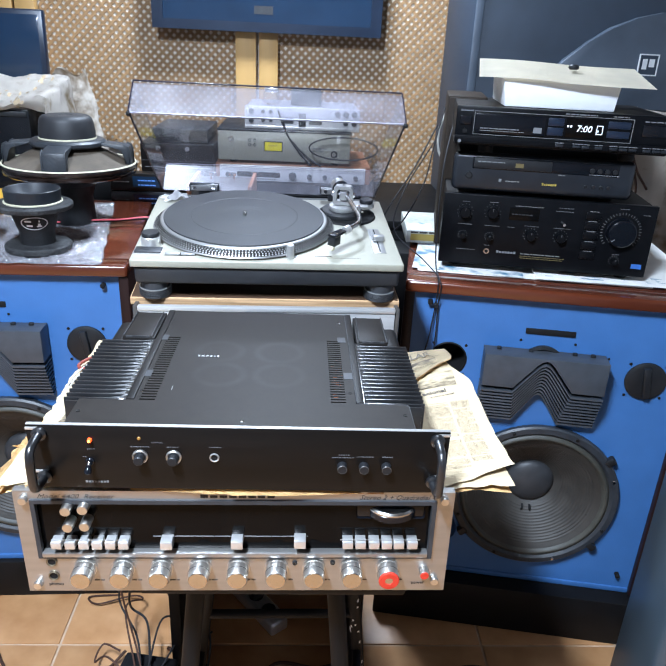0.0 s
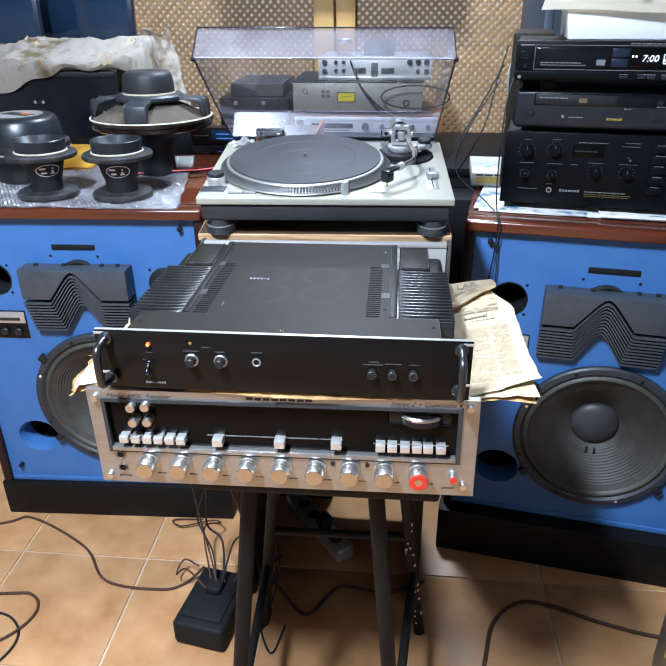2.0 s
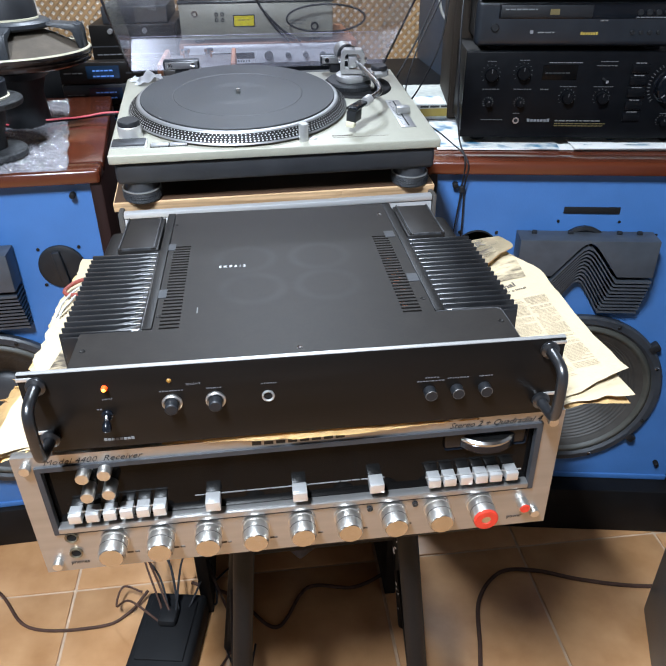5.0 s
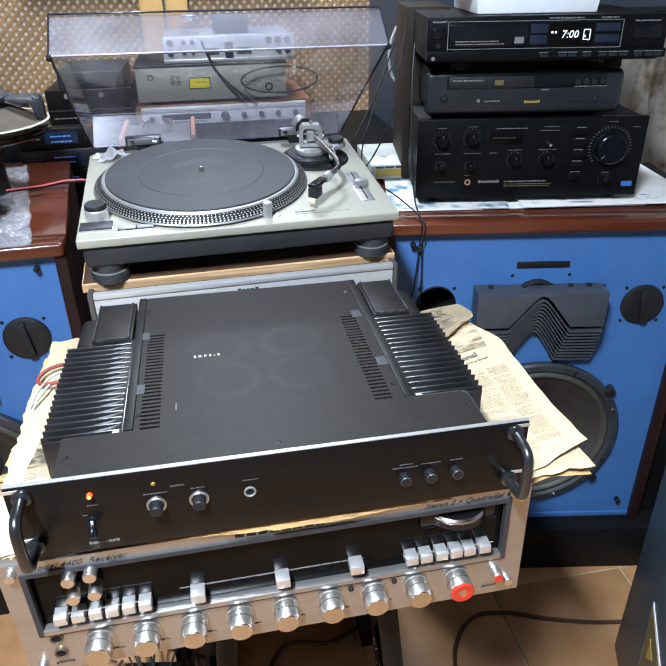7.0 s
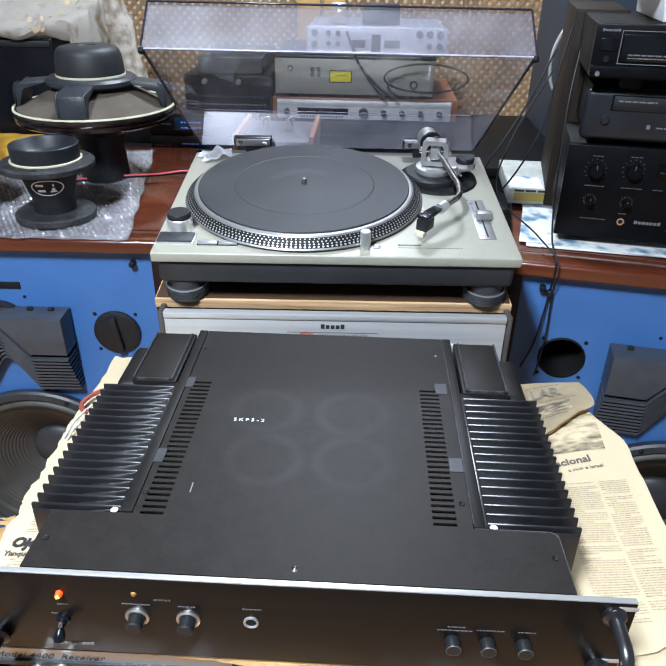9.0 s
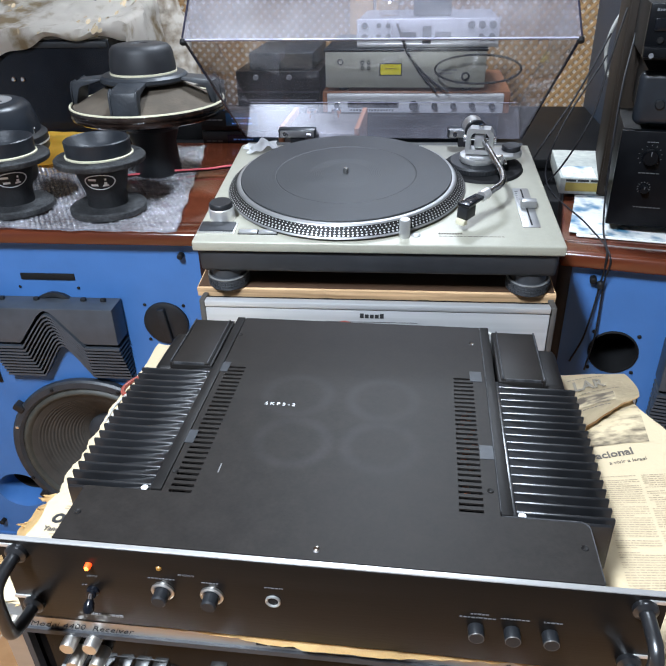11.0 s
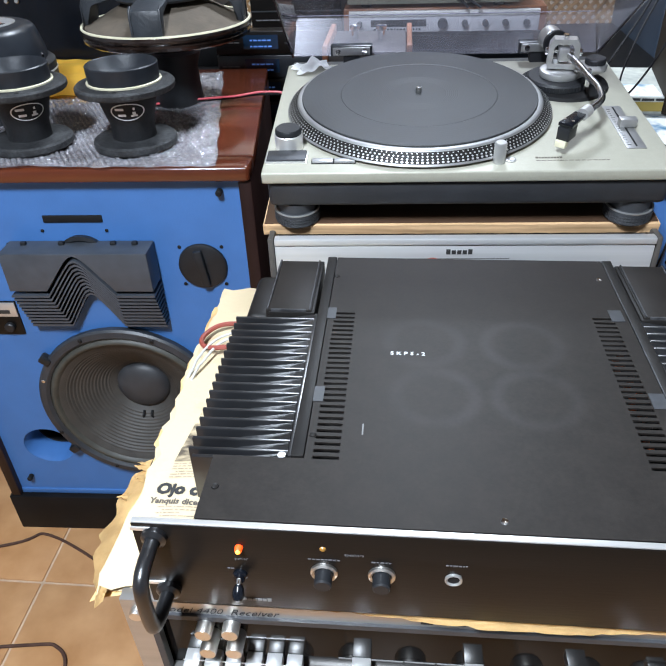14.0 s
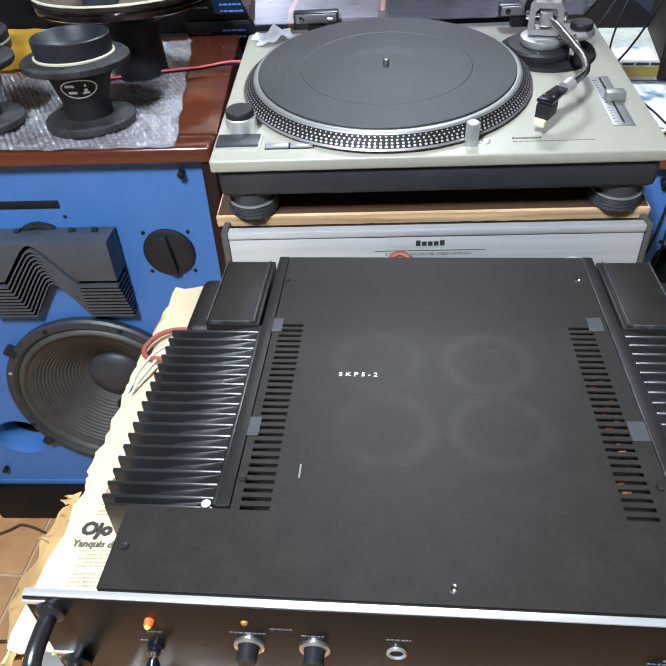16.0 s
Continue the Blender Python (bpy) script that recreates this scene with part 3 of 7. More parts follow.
def studio_speaker(m, lens_x, label, proud, side, low, deep, taper):
    sp = thing("studio_loudspeaker", m, label, "loudspeaker", "studio loudspeakers")
    hw, z0, z1 = 0.2975, low, 0.884

    def narrowed(bm):
        for v in bm.verts:
            if v.co.x > 0 and v.co.y > 0.2:
                v.co.x -= taper
        return bm
    ports = [circle(-0.195, 0.262, 0.056, 40, 0.049), circle(-0.21, 0.725, 0.040), circle(0.027, 0.392, 0.176, 64)]
    part("baffle", holed(rect(-hw, hw, z0, z1), ports, 0.0, 0.022), BLUE, sp, "matt blue painted front baffle", smooth=20)
    cab = part("cabinet", narrowed(box(-hw - 0.022, hw + 0.022, 0.03, deep, z1, 0.907, 0.003)), WALNUT, sp, "red-brown varnished wooden cabinet top")
    part("front_lip", box(-hw - 0.022, hw + 0.022, -0.022, 0.03, z1 - 0.004, 0.9072, 0.007, 3), WALNUT, cab, "rounded glossy front lip of the cabinet")
    for s in (-1, 1):
        xa, xb = sorted((s * hw, s * (hw + 0.022)))
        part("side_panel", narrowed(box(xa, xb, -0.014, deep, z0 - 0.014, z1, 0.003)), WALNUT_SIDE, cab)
    part("bottom_panel", narrowed(box(-hw, hw, -0.004, deep, z0 - 0.014, z0, 0.002)), BLUE, cab)
    part("back_panel", box(-hw, hw - taper, deep - 0.02, deep, z0, z1), BLACK_WOOD, cab)
    part("plinth", box(-hw - 0.03, hw + 0.03 + side, -proud, deep, 0.0, z0 - 0.015, 0.004), BLACK_WOOD, sp, "matt black plinth under the cabinet")
    if side:
        part("side_return", box(hw + 0.0225, hw + 0.022 + side, 0.012, 0.46, z0 - 0.014, z1, 0.004), BLACK_WOOD, sp, "black return beside the baffle")
    woofer_cone(sp, 0.027, 0.392)
    acoustic_lens(sp, lens_x, 0.768)
    slot = part("slot_tweeter", box(-0.053, 0.052, -0.0025, 0.004, 0.802, 0.815, 0.001), BLACK_RUBBER, sp, "thin black slot of a tweeter")
    # round cover with a bar handle
    cov = part("port_cover", lathe([(0.0, 0.006), (0.036, 0.007), (0.043, 0.004), (0.044, 0.0)], 48), BLACK_PLASTIC, sp, "round black cover with a bar handle", at=front(0.215, -0.001, 0.716))
    part("bar_handle", box(-0.008, 0.008, -0.036, 0.036, 0.004, 0.017, 0.004), BLACK_PLASTIC, cov, at=pose(0, 0, 0, 0, 0, 8))
    part("tube_port", lathe([(0.0405, -0.004), (0.0405, 0.002), (0.038, 0.003), (0.036, -0.006), (0.034, -0.10), (0.0, -0.10)], 40), BLACK_RUBBER, sp, "round black port tube", at=front(-0.21, 0.0, 0.725))
    duct = part("bass_duct", lathe([(0.056, -0.001), (0.052, -0.012), (0.052, -0.058)], 40), BLUE, sp, at=front(-0.195, 0.0, 0.262) @ Matrix.Diagonal((1, 0.875, 1, 1)))
    # Black inner length stands for the shade inside the duct.
    part("duct_shade", lathe([(0.0522, -0.058), (0.050, -0.060), (0.050, -0.165)], 40), BLACK_RUBBER, duct)
    part("duct_floor", box(-0.09, 0.09, 0.17, 0.18, -0.09, 0.09), BLACK_RUBBER, sp, at=pose(-0.195, 0, 0.262))
    lp = part("level_plate", box(-0.235, -0.155, -0.003, 0.004, 0.565, 0.640, 0.001), BLACK_PANEL, sp, "black level control plate with a silver label")
    part("plate_label", box(-0.233, -0.157, -0.0045, -0.002, 0.607, 0.638, 0.0005), ALU_PALE, lp)
    part("plate_print", box(-0.225, -0.170, -0.0052, -0.0044, 0.614, 0.622), BLACK_PRINT, lp)
    for kx in (-0.213, -0.178):
        part("level_knob", cyl(0.010, 0.010, 0.002, 20), BLACK_PLASTIC, lp, at=front(kx, -0.003, 0.585))
    for px, pz in ((0.263, 0.858), (-0.263, 0.858), (0.262, z0 + 0.041), (-0.262, z0 + 0.041)):
        pin = part("grille_peg", cyl(0.0055, 0.016, 0.002, 14), BLACK_RUBBER, sp, "black grille peg", at=front(px, 0.001, pz))
    for cx, cz, rr in ((0.215, 0.716, 0.053), (-0.21, 0.725, 0.05)):
        for k in range(4):
            a = radians(45 + 90 * k)
            part("screw", cyl(0.0034, 0.003, 0.001, 10), BLACK_SATIN, sp, at=front(cx + rr * math.cos(a), 0.0005, cz + rr * math.sin(a)))
    for px, pz in ((-0.06, 0.786), (0.055, 0.786), (0.13, 0.76), (-0.13, 0.76), (0.16, 0.35), (-0.12, 0.5)):
        part("screw", cyl(0.003, 0.003, 0.001, 10), BLACK_SATIN, sp, at=front(px, 0.0005, pz))
    return sp


SPK_L, SPK_R = pose(-0.692, 1.4357, 0, 0, 0, 2.0), pose(0.536, 1.360, 0, 0, 0, -9.7)
studio_speaker(SPK_L, 0.006, "blue-fronted studio loudspeaker with spare drivers on its top", 0.016, 0.0, 0.126, 0.585, 0.05)
studio_speaker(SPK_R, -0.008, "blue-fronted studio loudspeaker with amplifiers stacked on its top", 0.046, 0.075, 0.146, 0.47, 0.0)


# ---------------------------------------------------------------- receiver and power amplifier on their stand
def knob(parent, name, x, z, r, depth, material, y=0.0, label="", line=None):
    k = part(name, lathe([(r * 0.98, 0.0), (r, 0.001), (r * 0.97, depth - 0.0012), (r * 0.9, depth), (0, depth)], 36), material, parent, label, at=front(x, y, z))
    if line:
        part("pointer", box(-0.0006, 0.0006, r * 0.3, r * 0.9, depth - 0.0003, depth + 0.0004), line, k)
    return k


RX = -0.069
rec = thing("stereo_receiver", pose(RX, 0.675, 0.749, 0, -0.64, 0), "champagne silver receiver with a dark dial and metal knobs", "receiver")
RW, RH = 0.253, 0.146
body = part("case", box(-RW + 0.02, RW - 0.02, 0.010, 0.40, 0.004, RH - 0.006, 0.004), BLACK_SATIN, rec, "black steel case")
part("front_panel", holed(rect(-RW + 0.003, RW - 0.005, 0.0, RH - 0.001), [rect(-0.230, 0.226, 0.053, 0.1315)], -0.002, 0.008), ALU_PANEL, rec, "brushed champagne aluminium front panel", smooth=20)
win = part("dial_window", box(-0.232, 0.228, 0.004, 0.012, 0.050, 0.1335), WINDOW_DARK, rec, "dark glossy dial window")
part("window_bezel", holed(rect(-0.232, 0.228, 0.051, 0.1335), [rect(-0.2270, 0.2225, 0.0545, 0.1285)], -0.0045, 0.002), GREY_PLASTIC, win)
part("dial_ledge", box(-0.2270, 0.2225, -0.006, 0.004, 0.0535, 0.060, 0.001), ALU_PANEL, win, "pale silver ledge below the dial")
part("scale_line", words(-0.10, 0.08, 0.0765, 0.0012, 0.0038, 3, word=(6, 40)), GREY_PRINT, win)
for bx in (-0.208, -0.1925, -0.177, -0.162, -0.147, -0.132):
    part("push_button", box(bx - 0.0058, bx + 0.0058, -0.010, 0.004, 0.0690, 0.0785, 0.0005), ALU, rec, "brushed metal push button")
for bx in (0.127, 0.142, 0.158, 0.173, 0.187, 0.203):
    part("push_button", box(bx - 0.0060, bx + 0.0060, -0.010, 0.004, 0.0698, 0.0793, 0.0005), ALU, rec, "brushed metal push button")
for bx, b0 in ((-0.083, 0.069), (-0.002, 0.070), (0.071, 0.0712)):
    part("lever", box(bx - 0.0068, bx + 0.0068, -0.011, 0.004, b0, b0 + 0.0105, 0.0005), ALU, rec, "brushed metal lever")
part("button_wire", box(-0.214, -0.127, -0.0065, -0.0058, 0.0795, 0.0801), ALU, rec)
part("button_wire", box(0.118, 0.212, -0.0065, -0.0058, 0.0803, 0.0809), ALU, rec)
for kx, kz in ((-0.191, 0.124), (-0.172, 0.126), (-0.191, 0.1015), (-0.172, 0.103)):
    knob(rec, "small_knob", kx, kz, 0.0062, 0.017, NICKEL, 0.004, "small knurled metal knob")
for kx in (-0.180, -0.136, -0.0915, -0.0465, -0.0015, 0.0435, 0.088, 0.1325, 0.176):
    kz = 0.0365
    k = part("control_knob", lathe([(0.0125, 0.0), (0.0127, 0.001), (0.0125, 0.0205), (0.0108, 0.0232), (0.0, 0.0236)], 40), NICKEL, rec, "turned aluminium control knob", at=front(kx, -0.002, kz))
    part("knob_face", lathe([(0.0112, 0.0228), (0.0108, 0.0238), (0.0, 0.0239)], 36), TURNED, k)
    part("knob_groove", lathe([(0.01265, 0.0120), (0.0128, 0.0123), (0.0128, 0.0127), (0.01265, 0.0130)], 36), CHEEK, k)
    part("knob_skirt", lathe([(0.0135, 0.0), (0.0135, 0.0035), (0.0125, 0.004)], 36), NICKEL, k)
    if kx > 0.17:
        part("red_ring", lathe([(0.0047, 0.0236), (0.0048, 0.0246), (0.0112, 0.0246), (0.0121, 0.0238), (0.0122, 0.0222), (0.0118, 0.0215)], 36), RED, k, "red plastic ring on the volume knob")
pw = knob(rec, "power_button", 0.2205, 0.0315, 0.0062, 0.010, NICKEL, -0.002, "metal power button with a red face")
part("red_face", cyl(0.0052, 0.0012, 0.0004, 20), RED, pw, at=pose(0, 0, 0.0096))
for jz in (0.024, 0.045):
    j = part("phone_jack", lathe([(0.0064, 0.0), (0.0064, 0.0020), (0.0056, 0.0026), (0.0046, 0.0018), (0.0044, -0.004), (0, -0.004)], 28), JACK_BRASS, rec, "round headphone jack", at=front(-0.2185, -0.002, jz))
    part("jack_hole", cyl(0.0046, 0.0008, 0, 20), BLACK_RUBBER, j, at=pose(0, 0, 0.0002))
for px, pz in ((-0.2385, 0.134), (-0.2375, 0.012), (0.2345, 0.0175), (0.2360, 0.1355)):
    knob(rec, "panel_screw", px, pz, 0.0050, 0.006, NICKEL, -0.002, "cylindrical panel screw")
for sx, sz in ((0.0655, 0.0433), (0.1105, 0.0437)):
    part("toggle_mark", lathe([(0.003, 0), (0.003, 0.002), (0.0015, 0.002)], 12), BLACK_PRINT, rec, at=front(sx, -0.002, sz))
# tuning wheel behind a curved opening
tw = part("tuning_wheel", lathe([(0.0, 0.0), (0.030, 0.0), (0.032, 0.002), (0.032, 0.012), (0.030, 0.014), (0.0, 0.014)], 64), STEEL, rec, "polished flywheel tuning wheel", at=pose(0.178, 0.020, 0.107))
part("wheel_band", lathe([(0.0318, 0.0018), (0.0323, 0.0022), (0.0323, 0.0096), (0.0318, 0.0100)], 64), BLACK_GLOSS, tw, "black band round the wheel")
part("wheel_slot", box(0.136, 0.216, 0.0015, 0.0038, 0.106, 0.129, 0.003), BLACK_GLOSS, win)
lettering("Model 4400  Receiver", 0.0088, BLACK_PRINT, rec, flat_text(-0.224, -0.0024, 0.1348), shear=0.45, bold=-0.0001, wide=1.08)
lettering("Stereo 2 + Quadradial 4", 0.0086, BLACK_PRINT, rec, flat_text(0.138, -0.0024, 0.1352), shear=0.45, bold=-0.0001, wide=1.03)
part("maker_mark", marks(-0.042, 0.044, 0.1365, 0.0040, -0.0022, 8), BLACK_PRINT, rec, "black bars of a maker's mark")
lettering("phones", 0.006, BLACK_PRINT, rec, flat_text(-0.226, -0.0025, 0.009))
lettering("power", 0.006, BLACK_PRINT, rec, flat_text(0.207, -0.0024, 0.0105))
for i, kx in enumerate((-0.180, -0.136, -0.0915, -0.0465, -0.0015, 0.0435, 0.088, 0.1325, 0.176)):
    part("knob_print", words(kx - 0.012, kx + 0.012, 0.0525, 0.0012, -0.0022, 20 + i), INK, rec)
    part("knob_print", words(kx + 0.008, kx + 0.02, 0.016, 0.0016, -0.0022, 40 + i), INK, rec)
for fx in (-0.2, 0.2):
    for fy in (0.05, 0.36):
        part("foot", cyl(0.014, 0.008, 0.002, 20), BLACK_RUBBER, rec, at=pose(fx, fy, -0.0075))

# --- black power amplifier
AX = -0.0655
amp = thing("power_amplifier", pose(AX, 0.675, 0.9035), "black rack power amplifier with finned heatsinks on old newspapers", "amplifier")
PW = 0.2275
part("front_panel", box(-PW, PW, -0.0055, -0.0012, -0.004, 0.0765, 0.0005), ALU, amp, "aluminium front panel with a bright bare edge")
fp = part("panel_face", box(-PW + 0.0004, PW - 0.0004, -0.0063, -0.0054, -0.0036, 0.0757, 0.0003), BLACK_PANEL, amp, "black anodised panel face")
CZ = 0.0735  # top of the cover
part("chassis", box(-0.190, 0.190, -0.001, 0.056, 0.0, CZ - 0.0016, 0.001), BLACK_SATIN, amp, "black steel chassis")
part("chassis_core", box(-0.134, 0.134, 0.056, 0.332, 0.0, 0.055, 0.001), BLACK_SATIN, amp)
slots = []
for x0, x1, ya, yb in ((-0.1225, -0.1045, 0.060, 0.235), (0.0985, 0.1165, 0.062, 0.235)):
    n = 28
    ya, yb = ya - 0.004, yb + 0.003
    pitch = (yb - ya) / n
    slots += [rect(x0, x1, ya + k * pitch, ya + k * pitch + 0.0030) for k in range(n)]
bm = holed([(-0.190, 0.002), (0.190, 0.002), (0.190, 0.0562), (0.128, 0.0562), (0.128, 0.334), (-0.128, 0.334), (-0.128, 0.0562), (-0.190, 0.0562)], slots, -CZ, -CZ + 0.0014)
bmesh.ops.transform(bm, matrix=pose(0, 0, 0, -90), verts=bm.verts)
COVER = mat("black_satin_steel_with_ring_marks", (0.0135, 0.0113, 0.0099), 0.5, 0.0, 0.28, 320, 0.03, 700, rvar=0.06, spec=0.17, detail=10.0, tint=(0.0196, 0.0166, 0.0145), ramp=(0.30, 0.75))
nt = COVER.node_tree
bsdf = nt.nodes["Principled BSDF"]
old = bsdf.inputs["Base Color"].links[0].from_socket
tcn = nt.nodes.new("ShaderNodeTexCoord")
acc = None
for rx, ry in ((-0.038, 0.125), (0.036, 0.125), (-0.045, 0.193), (0.034, 0.192)):
    vd = nt.nodes.new("ShaderNodeVectorMath")
    vd.operation = "DISTANCE"
    vd.inputs[1].default_value = (rx, ry, CZ)
    nt.links.new(tcn.outputs["Object"], vd.inputs[0])
    mr = nt.nodes.new("ShaderNodeMapRange")
    mr.interpolation_type = "SMOOTHSTEP"
    mr.inputs[1].default_value, mr.inputs[2].default_value, mr.inputs[3].default_value, mr.inputs[4].default_value = 0.0, 0.0090, 1.0, 0.0
    sb = nt.nodes.new("ShaderNodeMath")
    sb.operation = "SUBTRACT"
    sb.inputs[1].default_value = 0.029
    nt.links.new(vd.outputs["Value"], sb.inputs[0])
    ab = nt.nodes.new("ShaderNodeMath")
    ab.operation = "ABSOLUTE"
    nt.links.new(sb.outputs[0], ab.inputs[0])
    nt.links.new(ab.outputs[0], mr.inputs[0])
    if acc is None:
        acc = mr.outputs[0]
    else:
        mx = nt.nodes.new("ShaderNodeMath")
        mx.operation = "MAXIMUM"
        nt.links.new(acc, mx.inputs[0])
        nt.links.new(mr.outputs[0], mx.inputs[1])
        acc = mx.outputs[0]
gain = nt.nodes.new("ShaderNodeMath")
gain.operation = "MULTIPLY"
patchy = nt.nodes.new("ShaderNodeTexNoise")
patchy.inputs["Scale"].default_value, patchy.inputs["Detail"].default_value = 19, 7
nt.links.new(tcn.outputs["Object"], patchy.inputs["Vector"])
wear = nt.nodes.new("ShaderNodeMath")
wear.operation = "MULTIPLY"
nt.links.new(acc, wear.inputs[0])
spots = nt.nodes.new("ShaderNodeMapRange")
spots.inputs[1].default_value, spots.inputs[2].default_value, spots.inputs[3].default_value, spots.inputs[4].default_value = 0.34, 0.70, 0.25, 0.85
nt.links.new(patchy.outputs[0], spots.inputs[0])
nt.links.new(spots.outputs[0], wear.inputs[1])
gain.inputs[1].default_value = 0.016
nt.links.new(wear.outputs[0], gain.inputs[0])
mixc = nt.nodes.new("ShaderNodeMix")
mixc.data_type = "RGBA"
mixc.inputs[7].default_value = (0.62, 0.62, 0.68, 1)
nt.links.new(gain.outputs[0], mixc.inputs[0])
nt.links.new(old, mixc.inputs[6])
nt.links.new(mixc.outputs[2], bsdf.inputs["Base Color"])
part("cover_top", bm, COVER, amp, "black steel top cover with vent slots and faint ring marks", smooth=0)
# parts that glint below the vents
rnd = random.Random(8)
for k in range(18):
    part("resistor", cyl(0.0018, 0.0050, 0.0005, 10), CHROME if k in (2, 3) else ORANGE, amp, at=pose(0.101 + 0.011 * rnd.random(), (0.082, 0.090, 0.098, 0.104)[k] if k < 4 else 0.112 + 0.0058 * (k - 4) + 0.003 * rnd.random(), 0.0672, 0, 90, 30 * rnd.random()))
part("circuit_board", box(0.094, 0.120, 0.062, 0.232, 0.055, 0.0655), BLACK_RUBBER, amp)
for s in (-1, 1):
    xa, xb = sorted((s * 0.1285, s * 0.1375))
    part("side_rail", box(xa, xb, 0.0575, 0.334, 0.055, CZ + 0.0008, 0.0008), BLACK_SATIN, amp)
    xa, xb = sorted((s * 0.138, s * 0.141))
    hs = part("heatsink", box(xa, xb, 0.062, 0.238, 0.004, CZ - 0.004, 0.0006), BLACK_FIN, amp, "black anodised finned heatsink")
    for k in range(17):
        y = 0.0665 + k * 0.0102
        zt = CZ - 0.004
        prof = [(-0.0024, 0.020), (0.0024, 0.020), (0.0015, zt - 0.0012), (0.0010, zt - 0.0002), (0.0, zt), (-0.0010, zt - 0.0002), (-0.0015, zt - 0.0012)]
        xs = sorted((s * 0.1405, s * 0.211))
        part("fin", prism(prof, xs[0], xs[1], m=pose(0, y, 0, 0, 0, -90) @ Matrix.Diagonal((1, 1, 1, 1)), bev=0.0006), BLACK_FIN, hs, smooth=40)
    xs = sorted((s * 0.1405, s * 0.207))
    part("fin_bed", box(xs[0], xs[1], 0.062, 0.238, 0.006, 0.034, 0.001), BLACK_FIN, hs)
    zt = CZ - 0.004
    ramp_line = [(0.1412, zt - 0.0006), (0.150, zt - 0.0022), (0.162, zt - 0.0042), (0.176, zt - 0.0064), (0.190, zt - 0.0120), (0.190, 0.0342), (0.1412, 0.0342)]
    part("fin_root", prism([(s * px, pz) for px, pz in ramp_line], 0.063, 0.237), BLACK_FIN, hs, "curved root between the fins")
    part("end_fin", box(xs[0], xs[1], 0.0585, 0.0615, 0.006, CZ - 0.005, 0.0006), BLACK_FIN, hs)
    xa, xb = sorted((s * 0.144, s * 0.186))
    t = part("transformer_cover", box(xa, xb, 0.2405, 0.330, 0.045, CZ - 0.0025, 0.0008), COVER, amp, "flat black transformer cover")
    for ra, rb in ((xa + 0.001, xa + 0.0026), (xb - 0.0026, xb - 0.001)):
        part("cover_ridge", box(ra, rb, 0.241, 0.330, CZ - 0.004, CZ - 0.0008, 0.0006), DUSTY, t)
    part("cover_lip", box(xa + 0.005, xb - 0.005, 0.2395, 0.2410, CZ - 0.008, CZ - 0.0014, 0.0004), DUSTY, t)
    part("rear_deck", box(min(s * 0.1415, s * 0.183), max(s * 0.1415, s * 0.183), 0.2385, 0.333, 0.010, CZ - 0.004, 0.001), BLACK_SATIN, amp)
    xa, xb = sorted((s * 0.182, s * 0.208))
    part("cap_can", box(xa, xb, 0.246, 0.322, 0.02, CZ - 0.014, 0.008, 3), BLACK_SATIN, amp, "rounded black capacitor housing")
    part("white_dot", cyl(0.0029, 0.0010, 0.0004, 20), WHITE_PRINT, hs, "white paint dot", at=pose(s * 0.1445, 0.0625, CZ - 0.0045))
for tx, ty in ((-0.1265, 0.233), (-0.1265, 0.123), (0.1195, 0.238), (0.1225, 0.127)):
    part("tape_patch", box(tx - 0.0055, tx + 0.0055, ty - 0.0085, ty + 0.0085, CZ, CZ + 0.0005), TAPE, amp, "grey scrap of tape", at=pose(0, 0, 0))
for sx, sy in ((-0.1825, 0.028), (-0.1245, 0.079), (-0.0005, 0.011), (0.1225, 0.082), (0.1825, 0.032), (-0.1295 + 0.004, 0.297), (0.1185, 0.299)):
    part("screw", lathe([(0.0, 0.0002), (0.0014, 0.0002), (0.0022, 0.0007), (0.0026, 0.0)], 16), CHROME if sx in (-0.0005, 0.1185) else BLACK_SATIN, amp, at=pose(sx, sy, CZ))
lettering("S K P 5 - 2", 0.0058, WHITE_PRINT, amp, pose(-0.0725, 0.1745, CZ + 0.0002, 0, 0, 0), wide=1.12)
part("worn_edge", tube([(0.129, 0.0564, CZ), (0.178, 0.0564, CZ), (0.1855, 0.0558, CZ), (0.1894, 0.0520, CZ - 0.0002), (0.1899, 0.044, CZ - 0.0004), (0.1900, 0.004, CZ - 0.0004)], 0.0006, 6, 5), DUSTY, amp, "worn pale edge of the cover")
part("worn_edge", tube([(0.1286, 0.06, CZ + 0.0008), (0.1286, 0.2, CZ + 0.0008), (0.1286, 0.332, CZ + 0.0008)], 0.0006, 6, 4), DUSTY, amp)
part("scratch", box(-0.0905, -0.0895, 0.081, 0.092, CZ, CZ + 0.0002), GREY_PRINT, amp, at=pose(0, 0, 0))
# controls
led = part("pilot_lamp", lathe([(0.0017, 0.0040), (0.0023, 0.0028), (0.0025, 0.0), (0.0025, -0.001)], 20), WARM_LED, fp, "glowing orange pilot lamp", at=front(-0.1615, -0.0063, 0.0585))
part("lamp_core", lathe([(0.0, 0.0052), (0.0010, 0.0048), (0.0017, 0.0039)], 16), LED_CORE, led, "bright yellow core of the lamp")
part("amber_lamp", lathe([(0.0, 0.0014), (0.0014, 0.0011), (0.0021, 0.0)], 16), DIM_LED, fp, at=front(-0.1095, -0.0063, 0.061))
sw = part("toggle_switch", lathe([(0.0048, 0.0), (0.0048, 0.0018), (0.0036, 0.003), (0.0036, 0.0048), (0.0, 0.0048)], 20), BLACK_GLOSS, fp, "black toggle switch with a metal stem", at=front(-0.1635, -0.0062, 0.0315))
